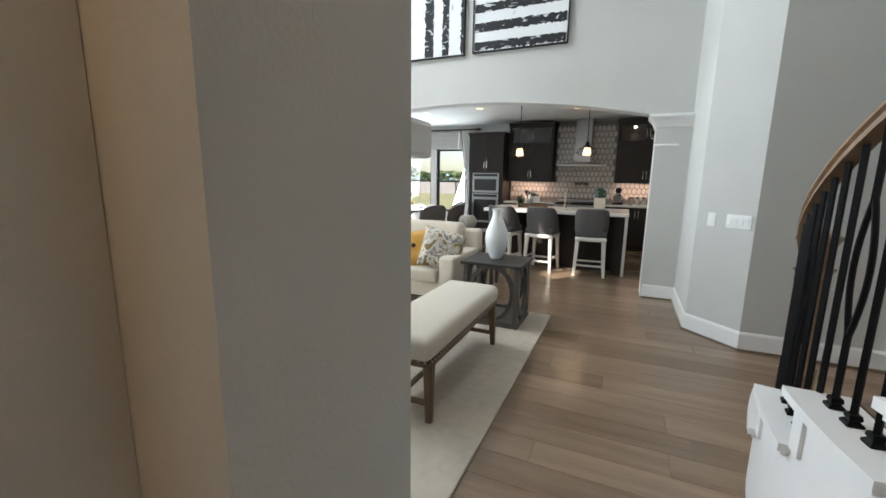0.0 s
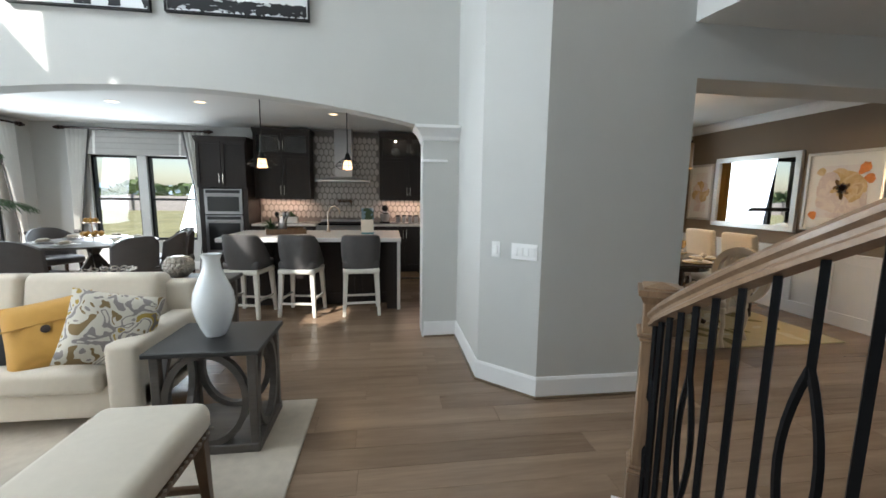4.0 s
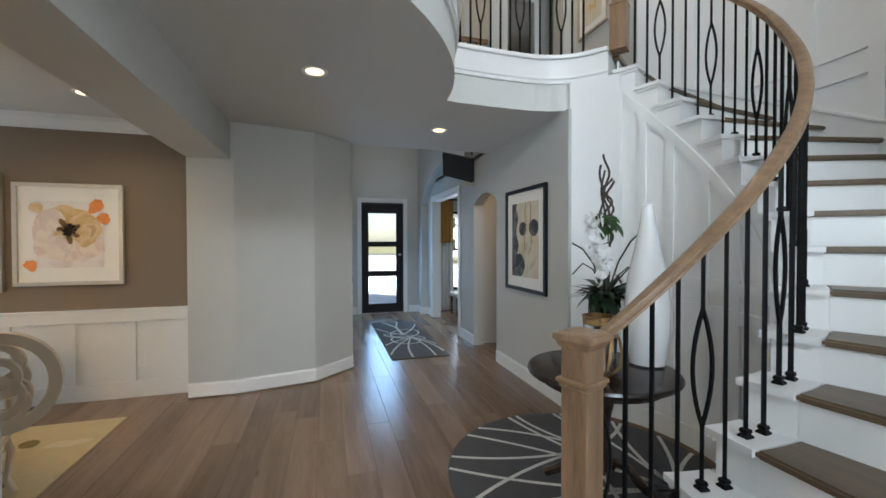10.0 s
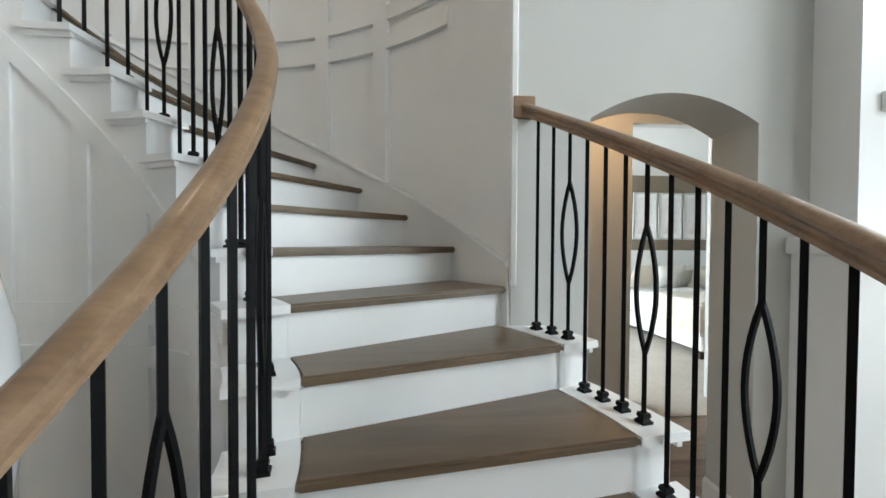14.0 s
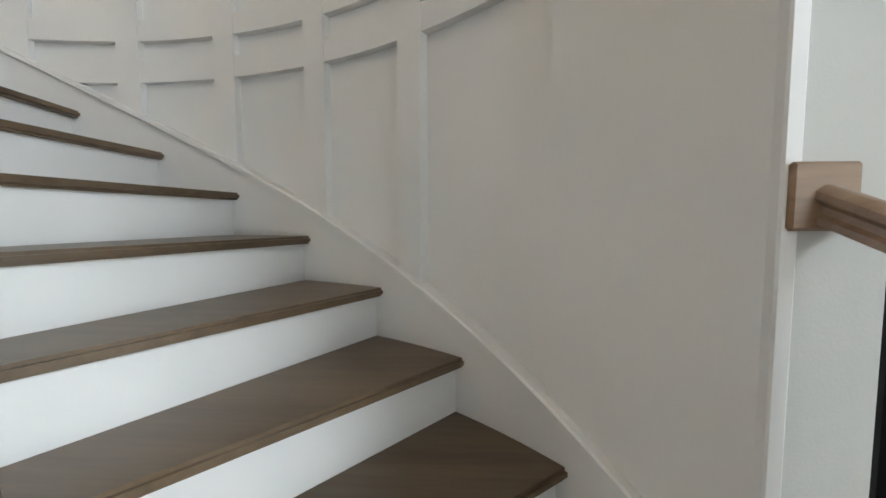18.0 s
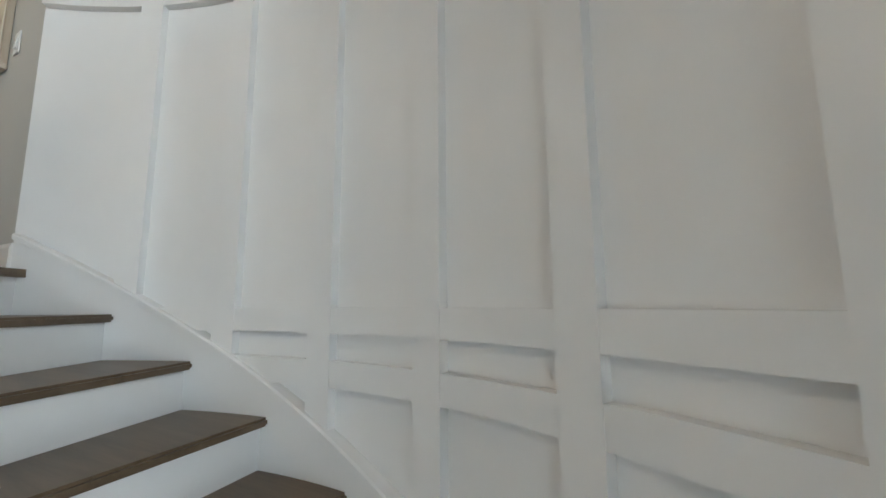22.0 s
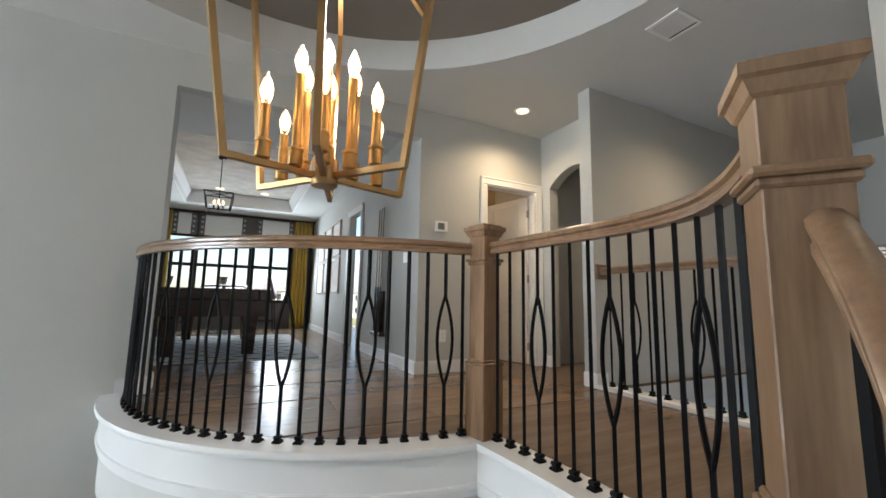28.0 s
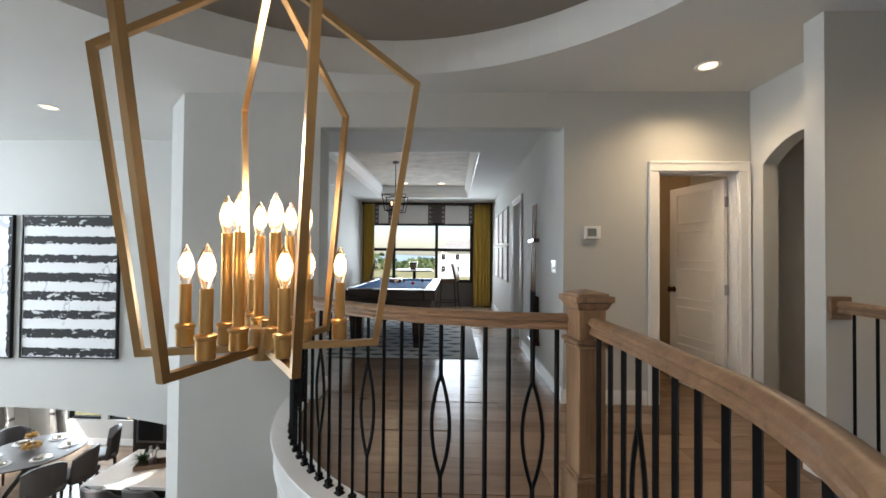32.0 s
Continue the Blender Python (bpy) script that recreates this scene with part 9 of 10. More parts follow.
wall_plate("light_switch", pose(4.93, -0.169, 4.3, 0, 0, 180), 0.072, 0.118, 1, "white switch on the landing wall")
casing("trim_bed_door", "y", -0.045, 0.865, F2, 5.255, 6.499, -1, label="white casing round the upper bedroom door")
panel_door("door_4", pose(6.61, 0.79, F2, 0, 0, -6), 0.72, 2.01, 5, "white five-panel bedroom door standing open")
GREYP = mat("grey_painted_furniture", (0.30, 0.29, 0.265), 0.5, var=0.06, scale=8, bump=0.05)
t = thing("tall_dresser", pose(8.25, 0.665, F2), "tall grey painted dresser with drawers", "dresser")
part("body", B(-0.28, 0.55, -0.24, 0.24, 0.07, 0.96, bevel=0.004), GREYP, t)
part("top", B(-0.3, 0.57, -0.26, 0.26, 0.96, 0.99, bevel=0.006), GREYP, t)
part("plinth", B(-0.3, 0.57, -0.26, 0.26, 0.03, 0.075, bevel=0.006), GREYP, t)
for i in range(4):
    z = 0.1 + 0.213 * i
    d = part("drawer", B(-0.24, 0.51, -0.254, -0.24, z, z + 0.195, bevel=0.003), GREYP, t)
    for x in (-0.08, 0.35):
        part("drawer_knob", rod(bmesh.new(), (x, -0.275, z + 0.1), (x, -0.254, z + 0.1), 0.014, seg=12), BRONZE, d, "bronze knob")
for x in (-0.25, 0.52):
    for y in (-0.21, 0.21):
        part("foot", B(x - 0.03, x + 0.03, y - 0.03, y + 0.03, 0, 0.03), GREYP, t)
t = thing("bedroom_lamp", pose(8.15, 0.64, F2 + 0.991), "table lamp with a lit cream drum shade", "lamp")
part("base", lathe(bmesh.new(), [(0.05, 0), (0.07, 0.006), (0.035, 0.04), (0.028, 0.1), (0.055, 0.17), (0.06, 0.22), (0.02, 0.29), (0.012, 0.37)], 22), CHROME, t, "", True)
part("shade", lathe(bmesh.new(), [(0.165, 0.37), (0.15, 0.65), (0.147, 0.65), (0.162, 0.37)], 36, cap=False), glow("lit_lamp_shade", (1.0, 0.76, 0.40), 0.28), t, "lit cream shade", True)
bulb_light("bedroom_lamp_bulb", (8.15, 0.64, F2 + 1.5), 3.5, 0.05)
t = thing("tissue_box", pose(8.02, 0.8, F2 + 0.991), "small white box on the dresser", "box")
part("body", B(-0.06, 0.06, -0.06, 0.06, 0, 0.12, bevel=0.004), CERAM, t)
t = thing("wing_armchair", pose(8.92, 0.22, F2, 0, 0, 200) @ Matrix.Scale(0.8, 4), "pale upholstered wing armchair with dark legs", "armchair")
part("seat", cushion(-0.33, 0.33, -0.3, 0.34, 0.26, 0.44, 0.06, 0.02), LINEN, t, "", True)
bk = cushion(-0.33, 0.33, -0.07, 0.07, 0, 0.62, 0.06, 0)
bk.transform(pose(0, -0.3, 0.36, -10))
part("backrest", bk, LINEN, t, "", True)
for sx in (-1, 1):
    part("armrest", cushion(sx * 0.38 - 0.06, sx * 0.38 + 0.06, -0.3, 0.28, 0.2, 0.6, 0.05, 0.01), LINEN, t, "", True)
    for sy in (-1, 1):
        part("leg", leg_bm(sx * 0.3, sy * 0.26, 0, 0.27, 0.022, 0.014, sx * 0.02, sy * 0.03), DARKW, t)
copy_thing(t, pose(-3.62, 3.0, 0.0125, 0, 0, -75))
curtain("curtain", "y", -0.12, 0.05, 9.2, F2 + 0.02, 5.25, FABW, "white bedroom curtain panel with a gold band", 3)
window_light("daylight_upper_bedroom", (9.28, -0.45, 4.35), (6.5, -0.2, 3.6), 1.0, 1.2, 9)

# ceiling vent and detector
def ceiling_grille(x0, x1, y0, y1, z, along_x=True):
    t = thing("ceiling_vent", None, "white slatted ceiling vent", "vent", "ceiling vents")
    part("frame", B(x0, x1, y0, y0 + 0.022, z - 0.012, z - 0.0005, bevel=0.003), WHITE, t)
    part("frame", B(x0, x1, y1 - 0.022, y1, z - 0.012, z - 0.0005, bevel=0.003), WHITE, t)
    part("frame", B(x0, x0 + 0.022, y0 + 0.022, y1 - 0.022, z - 0.012, z - 0.0005, bevel=0.003), WHITE, t)
    part("frame", B(x1 - 0.022, x1, y0 + 0.022, y1 - 0.022, z - 0.012, z - 0.0005, bevel=0.003), WHITE, t)
    part("backing", B(x0 + 0.02, x1 - 0.02, y0 + 0.02, y1 - 0.02, z - 0.003, z - 0.0005), SLATE, t, "dark duct behind the slats")
    n = int((x1 - x0 - 0.05) / 0.018)
    for i in range(n):
        x = x0 + 0.03 + 0.018 * i
        bm = B(-0.004, 0.004, y0 + 0.022, y1 - 0.022, -0.001, 0.001)
        bm.transform(pose(x, 0, z - 0.007, 0, 35, 0))
        part("slat", bm, WHITE, t)


ceiling_grille(5.52, 5.80, 1.87, 2.12, CEIL2)
ceiling_grille(4.15, 4.5, 7.9, 8.35, CEIL2)
t = thing("smoke_detector", pose(4.2, 6.6, CEIL2), "round white smoke detector on the ceiling", "smoke detector")
part("base", lathe(bmesh.new(), [(0.01, -0.012), (0.07, -0.012), (0.07, -0.0005), (0.01, -0.0005)], 28), PLATE_M, t, "", True)
part("cover", lathe(bmesh.new(), [(0.004, -0.04), (0.045, -0.036), (0.058, -0.02), (0.06, -0.012), (0.01, -0.012)], 28), PLATE_M, t, "", True)

# ---------------------------------------------------------------- game room
BLUEC = mat("blue_pool_cloth", (0.05, 0.17, 0.42), 0.85, var=0.06, scale=30, bump=0.2, bscale=400)
t = thing("pool_table", pose(2.79, 7.05, F2), "dark pool table with blue cloth and square legs", "pool table")
part("bed", B(-0.5, 0.5, -1.13, 1.13, 0.66, 0.765), BLUEC, t, "blue cloth bed")
for sx in (-1, 1):
    part("rail", B(min(sx * 0.5, sx * 0.645), max(sx * 0.5, sx * 0.645), -1.28, 1.28, 0.66, 0.8, bevel=0.012), DARKW, t)
    part("rail", B(-0.5, 0.5, min(sx * 1.13, sx * 1.28), max(sx * 1.13, sx * 1.28), 0.66, 0.8, bevel=0.012), DARKW, t)
    part("cushion_strip", B(min(sx * 0.46, sx * 0.5), max(sx * 0.46, sx * 0.5), -1.13, 1.13, 0.765, 0.797, bevel=0.008), BLUEC, t, "blue cushion")
    part("cushion_strip", B(-0.46, 0.46, min(sx * 1.09, sx * 1.13), max(sx * 1.09, sx * 1.13), 0.765, 0.797, bevel=0.008), BLUEC, t, "blue cushion")
    part("apron", B(min(sx * 0.56, sx * 0.6), max(sx * 0.56, sx * 0.6), -1.2, 1.2, 0.47, 0.66), DARKW, t)
    part("apron", B(-0.56, 0.56, min(sx * 1.16, sx * 1.2), max(sx * 1.16, sx * 1.2), 0.47, 0.66), DARKW, t)
    for sy in (-1, 0, 1):
        part("pocket", rod(bmesh.new(), (sx * 0.5, sy * 1.13, 0.798), (sx * 0.5, sy * 1.13, 0.803), 0.06, seg=20), BLACKF, t, "black pocket")
    for sy in (-1, 1):
        part("leg", leg_bm(sx * 0.42, sy * 1.05, 0, 0.66, 0.1, 0.065), DARKW, t, "tapered square leg")
_r = random.Random(4)
BALLS = [mat("ball_%s" % n, c, 0.1, var=0.0, bump=0) for n, c in (("white", (0.8, 0.8, 0.76)), ("red", (0.4, 0.02, 0.02)), ("black", (0.01, 0.01, 0.01)), ("maroon", (0.12, 0.01, 0.02)), ("orange", (0.6, 0.2, 0.02)), ("navy", (0.01, 0.02, 0.15)))]
sph = [(0.001, -0.028), (0.014, -0.0243), (0.0243, -0.014), (0.028, 0), (0.0243, 0.014), (0.014, 0.0243), (0.001, 0.028)]
pts = [(2.68 + 0.057 * c - 0.0285 * r, 7.45 + 0.05 * r) for r in range(5) for c in range(r + 1)] + [(3.12, 7.75), (3.02, 7.05)]
for i, (x, y) in enumerate(pts):
    solid("billiard_ball", lathe(bmesh.new(), sph, 14, (x, y, F2 + 0.765 + 0.0285)), BALLS[(i * 5 + i // 3) % 6], "glossy billiard ball on the blue cloth", "billiard ball", "billiard balls", smooth=True)

# diamond rug: rows of three-tone rhombs
t = thing("geometric_rug", pose(0, 0, F2), "blue, white and grey diamond pattern rug", "rug")
part("rug_body", B(1.75, 3.99, 5.43, 8.7, 0.0, 0.01, bevel=0.003), mat("white_rug_wool", (0.55, 0.56, 0.56), 0.97, var=0.1, scale=14, bump=0.5, bscale=260), t)
tone = [mat("rug_slate_blue", (0.10, 0.15, 0.20), 0.97, var=0.12, scale=14, bump=0.4, bscale=260), mat("rug_dark_grey", (0.10, 0.10, 0.105), 0.97, var=0.12, scale=14, bump=0.4, bscale=260)]
cw, ch = 0.28, 0.22
for j in range(14):
    for i in range(8):
        x = 1.75 + 0.14 + cw * i + (cw / 2 if j % 2 else 0)
        y = 5.47 + ch / 2 + ch * j
        if x + cw / 2 > 3.99 or y + ch / 2 > 8.68:
            continue
        bm = bmesh.new()
        q = [bm.verts.new(p) for p in ((x - cw / 2, y, 0.0108), (x, y - ch * 0.42, 0.0108), (x + cw / 2, y, 0.0108), (x, y + ch * 0.1, 0.0108))]
        bm.faces.new(q)
        part("diamond", bm, tone[(i + j) % 2], t)

MUST2 = mat("mustard_velvet_curtain", (0.50, 0.33, 0.02), 0.85, var=0.08, scale=20, bump=0.2, sheen=0.3)
curtain_rod("x", 1.5, 4.58, 10.38, 5.66)
curtain("curtain", "x", 4.16, 4.56, 10.38, F2 + 0.02, 5.65, MUST2, "mustard yellow curtain panel hanging to the floor", 5)
curtain("curtain", "x", 1.46, 1.72, 10.38, F2 + 0.02, 5.65, MUST2, "mustard yellow curtain panel hanging to the floor", 4)
for x0, x1 in ((1.72, 2.16), (2.22, 3.14), (3.36, 4.14)):
    t = thing("roller_shade", None, "white shade with dark studded straps", "window shade", "game room shades")
    part("cloth", B(x0, x1, 10.43, 10.45, 5.17, 5.62, bevel=0.003), FABW, t)
    for x in (x0 + 0.05, x1 - 0.05):
        st = part("strap", B(x - 0.05, x + 0.05, 10.42, 10.43, 5.17, 5.62), GREYF, t, "dark strap with grommets")
        for k in range(4):
            part("grommet", rod(bmesh.new(), (x, 10.414, 5.23 + 0.11 * k), (x, 10.42, 5.23 + 0.11 * k), 0.026, seg=14), STEEL, st, "steel grommet")
t = thing("lantern_pendant", pose(2.7, 7.2, 0), "small black open-box pendant with candle bulbs", "pendant lamp")
part("chain", rod(bmesh.new(), (0, 0, 5.4), (0, 0, CEIL2 + 0.128), 0.006), IRON, t)
part("canopy", lathe(bmesh.new(), [(0.01, CEIL2 + 0.1), (0.05, CEIL2 + 0.105), (0.05, CEIL2 + 0.129), (0.01, CEIL2 + 0.129)], 16), IRON, t)
for sx in (-1, 1):
    for sy in (-1, 1):
        part("upright", rod(bmesh.new(), (sx * 0.15, sy * 0.15, 5.12), (sx * 0.19, sy * 0.19, 5.38), 0.007, seg=4), IRON, t)
    part("bar", rod(bmesh.new(), (sx * 0.15, -0.15, 5.12), (sx * 0.15, 0.15, 5.12), 0.007, seg=4), IRON, t)
    part("bar", rod(bmesh.new(), (-0.15, sx * 0.15, 5.12), (0.15, sx * 0.15, 5.12), 0.007, seg=4), IRON, t)
    part("bar", rod(bmesh.new(), (sx * 0.19, -0.19, 5.38), (sx * 0.19, 0.19, 5.38), 0.007, seg=4), IRON, t)
    part("bar", rod(bmesh.new(), (-0.19, sx * 0.19, 5.38), (0.19, sx * 0.19, 5.38), 0.007, seg=4), IRON, t)
    part("cross_bar", rod(bmesh.new(), (-0.19, -sx * 0.19, 5.38), (0.19, sx * 0.19, 5.38), 0.006, seg=4), IRON, t)
part("spindle", rod(bmesh.new(), (0, 0, 5.14), (0, 0, 5.4), 0.008), IRON, t)
for k in range(4):
    a = math.pi / 2 * k
    s = part("candle_sleeve", rod(bmesh.new(), (0.06 * math.cos(a), 0.06 * math.sin(a), 5.14), (0.06 * math.cos(a), 0.06 * math.sin(a), 5.22), 0.01), IRON, t)
    part("bulb", lathe(bmesh.new(), [(0.006, 5.22), (0.013, 5.24), (0.012, 5.26), (0.003, 5.29)], 10, (0.06 * math.cos(a), 0.06 * math.sin(a), 0)), BULB, s, "lit candle bulb", True)
bulb_light("game_pendant_light", (2.7, 7.2, 5.05), 8, 0.08)

t = thing("cue_rack", None, "dark wall rack holding two pool cues", "cue rack")
part("rack_base", B(4.55, 4.616, 4.95, 5.35, 3.42, 3.46, bevel=0.003), DARKW, t)
part("rack_back", B(4.6, 4.616, 4.98, 5.32, 3.46, 3.95, bevel=0.003), DARKW, t)
part("rack_clip", B(4.55, 4.616, 4.98, 5.32, 4.55, 4.59, bevel=0.003), DARKW, t)
for i, y in enumerate((5.06, 5.15, 5.24)):
    c = thing("pool_cue", None, "pale wooden pool cue with a black butt", "pool cue", "cues in the rack")
    part("shaft", rod(bmesh.new(), (4.58, y, 4.0), (4.595, y, 4.98), 0.011, 0.006), OAK, c)
    part("butt", rod(bmesh.new(), (4.575, y, 3.46), (4.58, y, 4.0), 0.016, 0.012), BLACKF, c, "black butt")
for i in range(3):
    for j in range(2):
        y0 = 7.45 + 0.72 * i
        picture("city_print", pose(4.616, y0 + 0.34, 4.26 + 0.67 * j, 0, 0, -90), 0.66, 0.63, 0.025, 0.03, WOODL, "pale framed city print in a grid", "pale wood frame", 0.1, ART_W, "grid of prints in the game room")
casing("trim_game_side", "y", 6.07, 6.93, F2, 5.25, 4.616, -1, label="white casing round the game room side door")
base_run("baseboard", [(4.617, 4.14), (4.617, 6.07)], 0.145, z=F2)
base_run("baseboard", [(4.617, 6.93), (4.617, 10.5)], 0.145, z=F2)
LEATHER = mat("cognac_leather", (0.11, 0.055, 0.035), 0.45, var=0.15, scale=12, bump=0.1)
t = thing("bar_table", pose(2.8, 9.55, F2), "round dark bar table on a black pedestal", "table")
part("tabletop", lathe(bmesh.new(), [(0.4, 0.89), (0.42, 0.9), (0.42, 0.92), (0.4, 0.93)], 32), DARKW, t, "", True)
part("post", rod(bmesh.new(), (0, 0, 0.03), (0, 0, 0.9), 0.035), IRON, t)
part("base", lathe(bmesh.new(), [(0.03, 0.05), (0.25, 0.02), (0.27, 0.0), (0.02, 0.0)], 28), IRON, t, "", True)
t = thing("ice_bucket", pose(2.78, 9.55, F2 + 0.931), "small silver ice bucket on the bar table", "bucket")
part("pail", lathe(bmesh.new(), [(0.07, 0), (0.1, 0.16), (0.105, 0.165), (0.09, 0.16), (0.065, 0.01)], 20), MERC, t, "", True)
part("handle", tube(bmesh.new(), [(-0.1, 0, 0.15), (-0.06, 0, 0.23), (0.06, 0, 0.23), (0.1, 0, 0.15)], 0.005, 6), BRASS, t)


def bar_chair(m):
    t = thing("leather_bar_chair", m, "brown leather bar chair on black metal legs", "chair", "chairs at the bar table")
    part("seat", cushion(-0.24, 0.24, -0.22, 0.22, 0.66, 0.74, 0.03, 0.01), LEATHER, t, "", True)
    bk = cushion(-0.24, 0.24, -0.025, 0.025, 0, 0.38, 0.02, 0.0)
    bk.transform(pose(0, -0.22, 0.7, -14))
    part("backrest", bk, LEATHER, t, "", True)
    for sx in (-1, 1):
        for sy in (-1, 1):
            part("leg", rod(bmesh.new(), (sx * 0.2, sy * 0.18, 0.67), (sx * 0.24, sy * 0.23, 0.0), 0.011), IRON, t)
        part("footrest", rod(bmesh.new(), (sx * 0.228, -0.212, 0.22), (sx * 0.228, 0.212, 0.22), 0.009), IRON, t)
    return t


bc = bar_chair(pose(3.55, 9.6, F2, 0, 0, 80))
copy_thing(bc, pose(2.05, 9.5, F2, 0, 0, -80))

# ---------------------------------------------------------------- outdoors
solid("ground", B(-300, 300, -300, 300, -0.6, -0.35), OUTDOOR_G, "mown lawn reaching the horizon", "ground", kind="structure")
PAVE = mat("pale_patio_concrete", (0.6, 0.58, 0.54), 0.9, var=0.1, scale=3, bump=0.2)
solid("pavement", B(9.75, 60, -6, 12, -0.36, -0.1), PAVE, "pale concrete path before the front door", "pavement", kind="structure")
solid("pavement_patio", B(-12, -4.8, 0, 5.4, -0.36, -0.06), PAVE, "pale concrete patio behind the house", "pavement", kind="structure")
STONEW = ramp_mat("pale_stone_wall", [(0.0, (0.22, 0.2, 0.2)), (0.4, (0.32, 0.3, 0.29)), (0.6, (0.26, 0.24, 0.24)), (0.8, (0.36, 0.33, 0.31))], kind="noise", scale=3, distort=0.5, constant=False, bump=0.5)
t = thing("garden_fence", None, "pale stone garden fence with square piers", "fence")
part("panel", B(-90, 60, 43, 43.3, -0.35, 1.05), STONEW, t)
part("panel", B(-46.3, -46, -40, 43, -0.35, 1.05), STONEW, t)
for i in range(13):
    part("pier", B(-60 + 6 * i, -59.4 + 6 * i, 42.8, 43.5, -0.35, 1.15, bevel=0.02), STONEW, t)
    part("pier", B(-46.5, -45.8, -40 + 4.8 * i, -39.4 + 4.8 * i, -0.35, 1.15, bevel=0.02), STONEW, t)
TREELEAF = mat("tree_foliage", (0.07, 0.11, 0.03), 0.7, var=0.4, scale=2, bump=0.1)
BARK = mat("grey_bark", (0.12, 0.09, 0.07), 0.95, var=0.3, scale=12, bump=0.6, bscale=40)


def tree(x, y, h, seed):
    rnd = random.Random(seed)
    t = thing("tree", pose(x, y, -0.36), "leafy green garden tree with a slender trunk", "tree", "garden trees")
    part("trunk", tube(bmesh.new(), [(0, 0, 0), (0.05, 0.02, h * 0.25), (0, 0.06, h * 0.5), (0.04, 0, h * 0.75)], 0.07 * h / 4, 8), BARK, t, "", True)
    ends = []
    for i in range(9):
        a, z = rnd.uniform(0, 6.28), h * rnd.uniform(0.3, 0.6)
        r = h * rnd.uniform(0.15, 0.32)
        e = (r * math.cos(a), r * math.sin(a), z + h * rnd.uniform(0.1, 0.35))
        ends.append(e)
        part("limb", tube(bmesh.new(), [(0.02, 0.03, z), (e[0] * 0.5, e[1] * 0.5, (z + e[2]) / 2 + 0.05), e], 0.02 * h / 4, 6), BARK, t)
    bm = bmesh.new()
    for i in range(900):
        c = rnd.choice(ends)
        p = Vector((c[0] + rnd.gauss(0, 0.1 * h), c[1] + rnd.gauss(0, 0.1 * h), c[2] + rnd.gauss(0, 0.08 * h)))
        d1 = Vector((rnd.uniform(-1, 1), rnd.uniform(-1, 1), rnd.uniform(-1, 1))).normalized() * 0.045 * h
        d2 = d1.cross(Vector((rnd.uniform(-1, 1), rnd.uniform(-1, 1), rnd.uniform(-1, 1))).normalized()) * 0.7
        bm.faces.new([bm.verts.new(p + d1), bm.verts.new(p + d2), bm.verts.new(p - d1), bm.verts.new(p - d2)])
    part("crown", bm, TREELEAF, t)
    return t


tr = tree(-35, 62, 2.8, 1)
for x, y, s in ((-19, 58, 0.5), (-11, 56, 0.62), (-58, 22, 0.9), (-60, 3.5, 0.8), (-46, 60, 0.6), (-5, 60, 0.7), (34, 16, 2.0), (36, -12, 2.3)):
    copy_thing(tr, pose(x, y, -0.36, 0, 0, 50 * x) @ Matrix.Scale(s, 4))
SIDING = mat("white_house_siding", (0.74, 0.73, 0.70), 0.8, var=0.05, scale=2)
ROOFM = mat("grey_shingle_roof", (0.30, 0.29, 0.28), 0.9, var=0.2, scale=6, bump=0.5, bscale=20)
DARKGL = mat("dark_window_glass", (0.03, 0.035, 0.04), 0.08, var=0.0, bump=0)


def house(x, y, turn, w=13, d=9):
    t = thing("neighbouring_house", pose(x, y, -0.36, 0, 0, turn), "pale two-storey house with a grey hipped roof", "house", "neighbouring houses")
    part("wall", B(-w / 2, w / 2, -d / 2, d / 2, 0, 5.6), SIDING, t)
    bm = bmesh.new()
    a = [bm.verts.new(p) for p in ((-w / 2 - 0.5, -d / 2 - 0.5, 5.6), (w / 2 + 0.5, -d / 2 - 0.5, 5.6), (w / 2 + 0.5, d / 2 + 0.5, 5.6), (-w / 2 - 0.5, d / 2 + 0.5, 5.6))]
    b = [bm.verts.new((-w / 4, 0, 8.2)), bm.verts.new((w / 4, 0, 8.2))]
    for f in ((a[0], a[1], b[1], b[0]), (a[1], a[2], b[1]), (a[2], a[3], b[0], b[1]), (a[3], a[0], b[0]), (a[3], a[2], a[1], a[0])):
        bm.faces.new(f)
    part("roof", bm, ROOFM, t)
    for i in range(4):
        for z in (1.0, 3.7):
            xx = -w / 2 + 1.4 + i * (w - 3.6) / 3
            wn = part("window", B(xx, xx + 1.0, -d / 2 - 0.06, -d / 2 - 0.002, z, z + 1.4), WHITE, t, "white window frame")
            part("pane", B(xx + 0.08, xx + 0.92, -d / 2 - 0.064, -d / 2 - 0.06, z + 0.08, z + 1.32), DARKGL, wn, "dark pane")
    return t


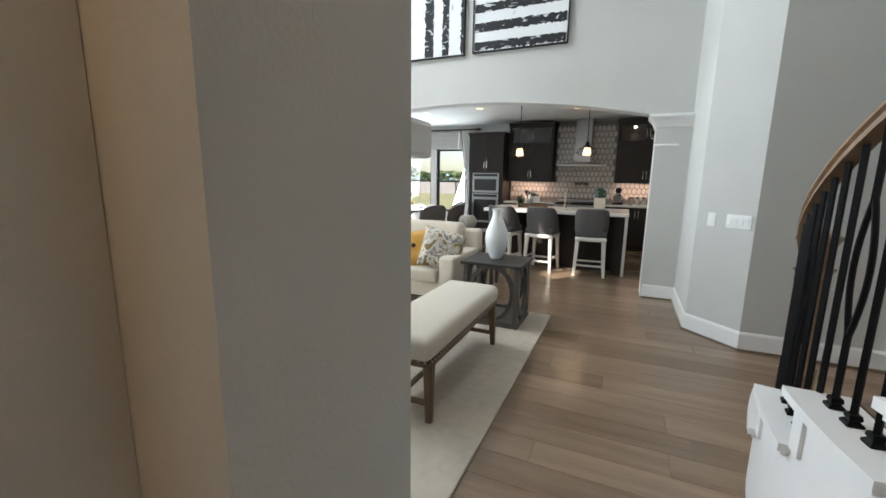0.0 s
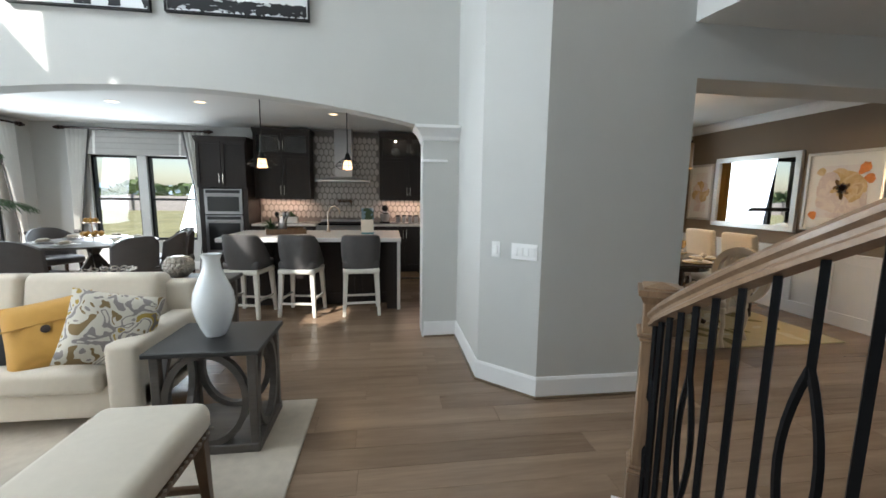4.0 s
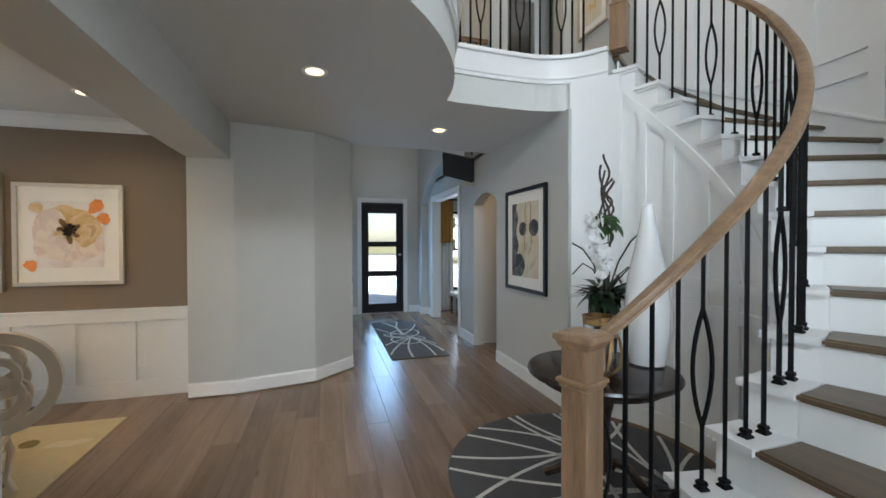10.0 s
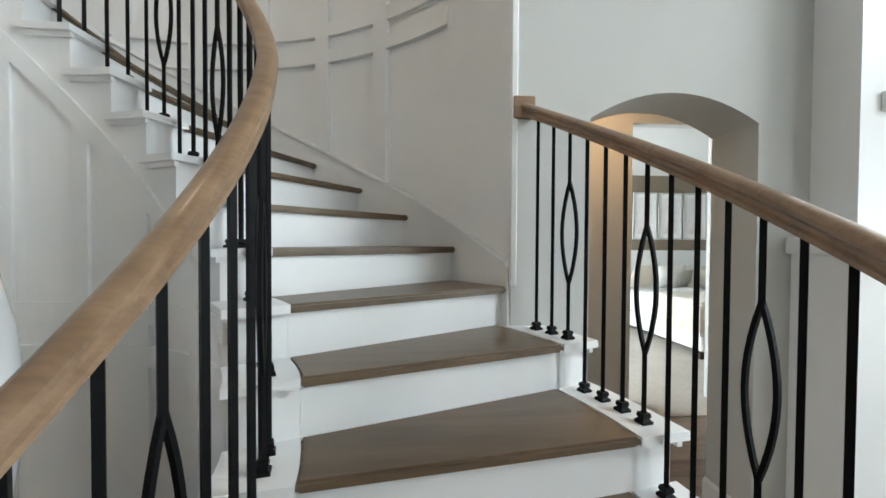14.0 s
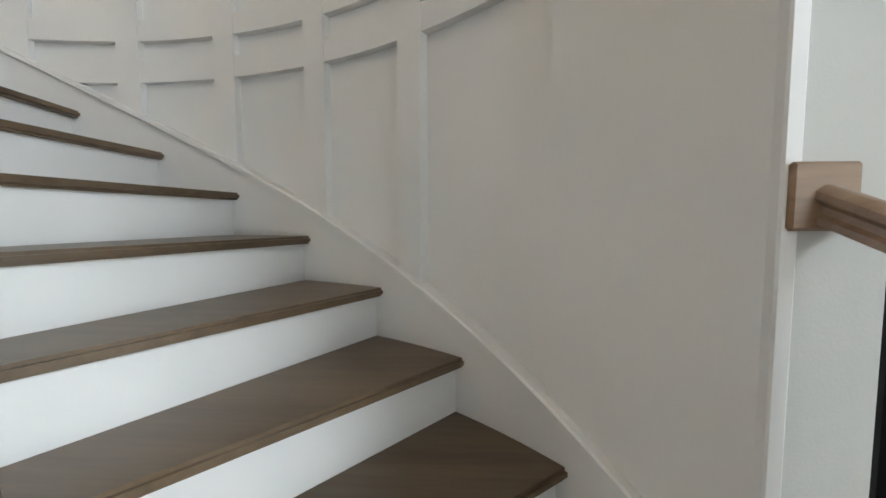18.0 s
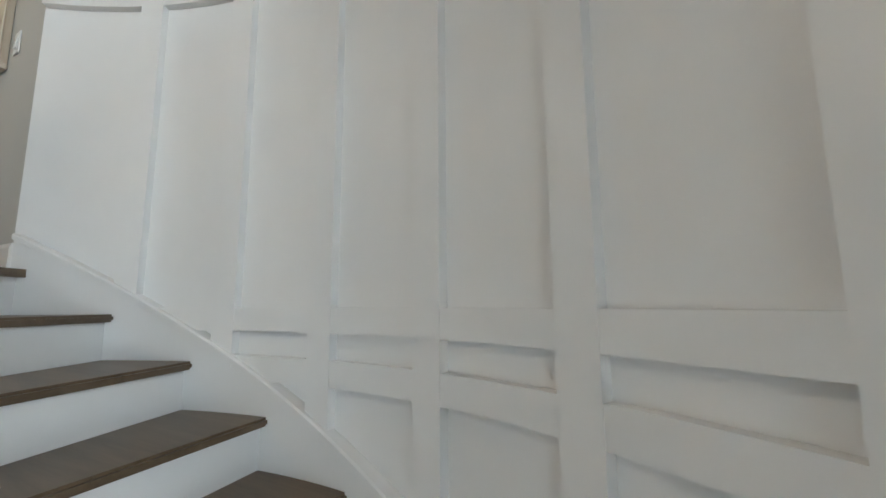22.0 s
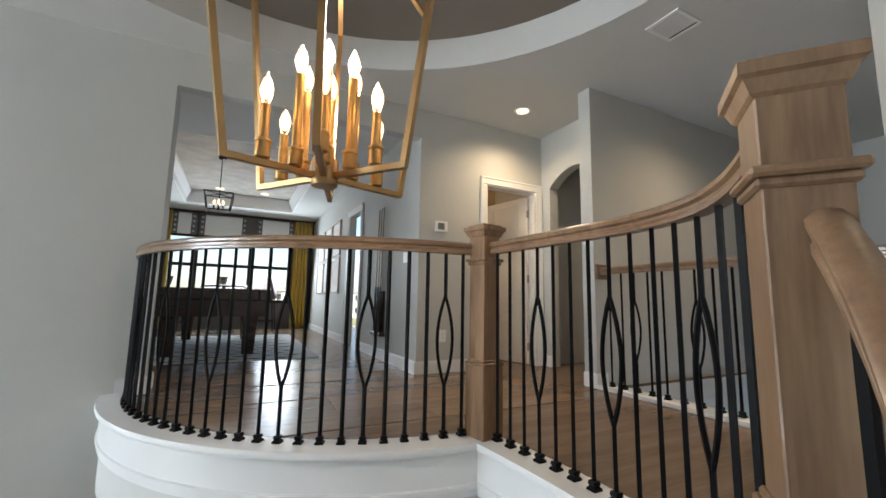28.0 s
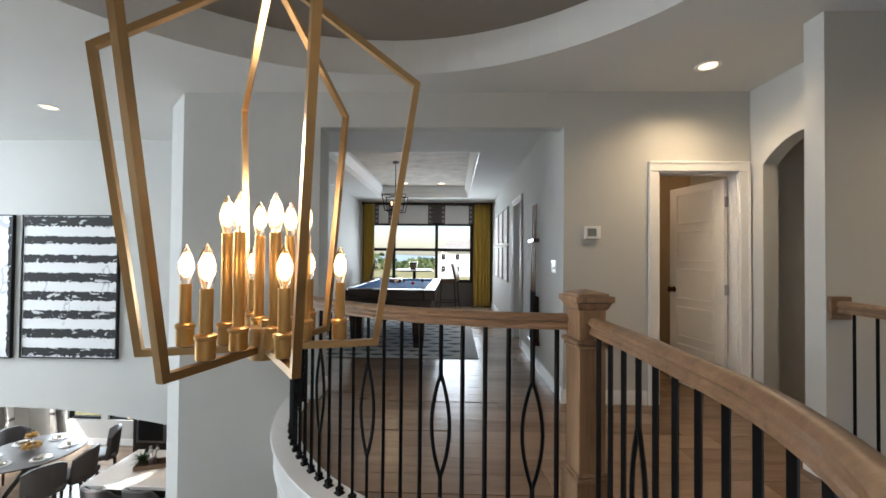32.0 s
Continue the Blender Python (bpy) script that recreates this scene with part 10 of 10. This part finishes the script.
hs = house(55, 14, -90)
for x, y, a in ((-60, 12, 90), (-60, -8, 90), (55, -14, -90), (6, 95, 0), (26, 96, -3)):
    copy_thing(hs, pose(x, y, -0.36, 0, 0, a))
rnd = random.Random(77)
bm = bmesh.new()
for i in range(2600):
    a = rnd.uniform(88, 150)
    rr = rnd.uniform(120, 150)
    p = Vector((rr * math.cos(radians(a)), rr * math.sin(radians(a)), -0.3 + (2.2 + 1.6 * noise.noise(Vector((a * 0.35, 0, 0)))) * rnd.random() ** 0.7 * 1.6))
    d1 = Vector((rnd.uniform(-1, 1), rnd.uniform(-1, 1), rnd.uniform(-0.6, 0.6))).normalized() * rnd.uniform(0.7, 1.3)
    d2 = d1.cross(Vector((rnd.uniform(-1, 1), rnd.uniform(-1, 1), rnd.uniform(-1, 1))).normalized()) * 0.8
    bm.faces.new([bm.verts.new(p + d1), bm.verts.new(p + d2), bm.verts.new(p - d1), bm.verts.new(p - d2)])
solid("far_woods", bm, TREELEAF, "dense green woods along the far edge of the land", "woods", kind="stuff")
bm = bmesh.new()
ridge = [(a, 5 + 2.4 * noise.noise(Vector((a * 0.06, 3, 0))) + 0.8 * noise.noise(Vector((a * 0.2, 7, 0)))) for a in range(70, 200, 3)]
rows = [[bm.verts.new((rr * math.cos(radians(a)), rr * math.sin(radians(a)), z)) for rr, z in ((255, -0.4), (270, h * 0.7), (285, h), (298, -0.4))] for a, h in ridge]
for p, q in zip(rows, rows[1:]):
    for i in range(3):
        bm.faces.new((p[i], q[i], q[i + 1], p[i + 1]))
# distance haze is put into the hills' pale blue base colour
solid("backdrop_hills", bm, mat("hazy_hill", (0.26, 0.36, 0.45), 0.95, var=0.2, scale=0.1, bump=0), "hazy blue wooded hills on the horizon", "hills", kind="structure", smooth=True)

# ---------------------------------------------------------------- floor planks
plank_mesh = {}


def plank_data(n):
    if n not in plank_mesh:
        me = bpy.data.meshes.new("plank")
        bm = B(0, n - 0.0015, 0, 0.1885, -0.0055, 0, bevel=0.0012)
        bm.to_mesh(me)
        bm.free()
        me.materials.append(PLANK)
        plank_mesh[n] = me
    return plank_mesh[n]


def plank_runs(x0, x1, y0, y1, seed):
    rnd = random.Random(seed)
    out = []
    y = y0
    while y < y1 - 0.05:
        x = x0 - rnd.uniform(0, 1.2)
        while x < x1:
            n = rnd.choice((1.2, 1.5, 1.8, 2.1))
            a, b = max(x, x0), min(x + n, x1)
            if b - a > 0.05:
                out.append((a, b, y, min(0.19, y1 - y), n))
            x += n
        y += 0.19
    return out


def lay(floor_ob, rooms, near, z, seed, keep=None):
    bm_rest = []
    count = 0
    for k, r in enumerate(rooms):
        for a, b, y, wd, n in plank_runs(*r, seed + k):
            cx, cy = (a + b) / 2, y + 0.095
            if keep and not keep(a, b, y, wd):
                continue
            whole = abs(b - a - n) < 1e-6 and wd > 0.188
            if whole and count < 300 and near[0] < cx < near[1] and near[2] < cy < near[3]:
                ob = new("plank", plank_data(n))
                ob.parent = floor_ob
                ob.matrix_world = pose(a, y, z)
                count += 1
            else:
                bm_rest.append((a, b, y, wd))
    vs, fs = [], []
    for a, b, y, wd in bm_rest:
        i = len(vs)
        e = 0.001
        vs += [(a, y, z - 0.0015), (b - 0.0015, y, z - 0.0015), (b - 0.0015, y + wd - 0.0015, z - 0.0015), (a, y + wd - 0.0015, z - 0.0015)]
        vs += [(a + e, y + e, z), (b - 0.0015 - e, y + e, z), (b - 0.0015 - e, y + wd - 0.0015 - e, z), (a + e, y + wd - 0.0015 - e, z)]
        fs += [(i + 4, i + 5, i + 6, i + 7), (i, i + 1, i + 5, i + 4), (i + 1, i + 2, i + 6, i + 5), (i + 2, i + 3, i + 7, i + 6), (i + 3, i, i + 4, i + 7)]
    me = bpy.data.meshes.new("far_planks")
    me.from_pydata(vs, [], fs)
    me.materials.append(PLANK_FAR)
    ob = new("far_planks", me)
    ob.parent = floor_ob
    tagged(ob, "", "", "", "stuff")


def inside(px, py, poly):
    hit = False
    for (x0, y0), (x1, y1) in zip(poly, poly[1:] + poly[:1]):
        if (y0 > py) != (y1 > py) and px < (x1 - x0) * (py - y0) / (y1 - y0) + x0:
            hit = not hit
    return hit


UP2 = [(p[0], p[1]) for p in UPPER]
lay(FLOOR, [(-6.05, 9.52, -1.18, 9.6)], (-1.8, 6.2, -0.1, 5.2), 0.0, 7)
lay(FLOOR_UP, [(1.42, 7.5, -0.17, 10.5)], (1.42, 6.2, -0.1, 5.0), F2, 19, lambda a, b, y, wd: all(inside(x, v, UP2) for x in (a, (a + b) / 2, b) for v in (y, y + wd)))
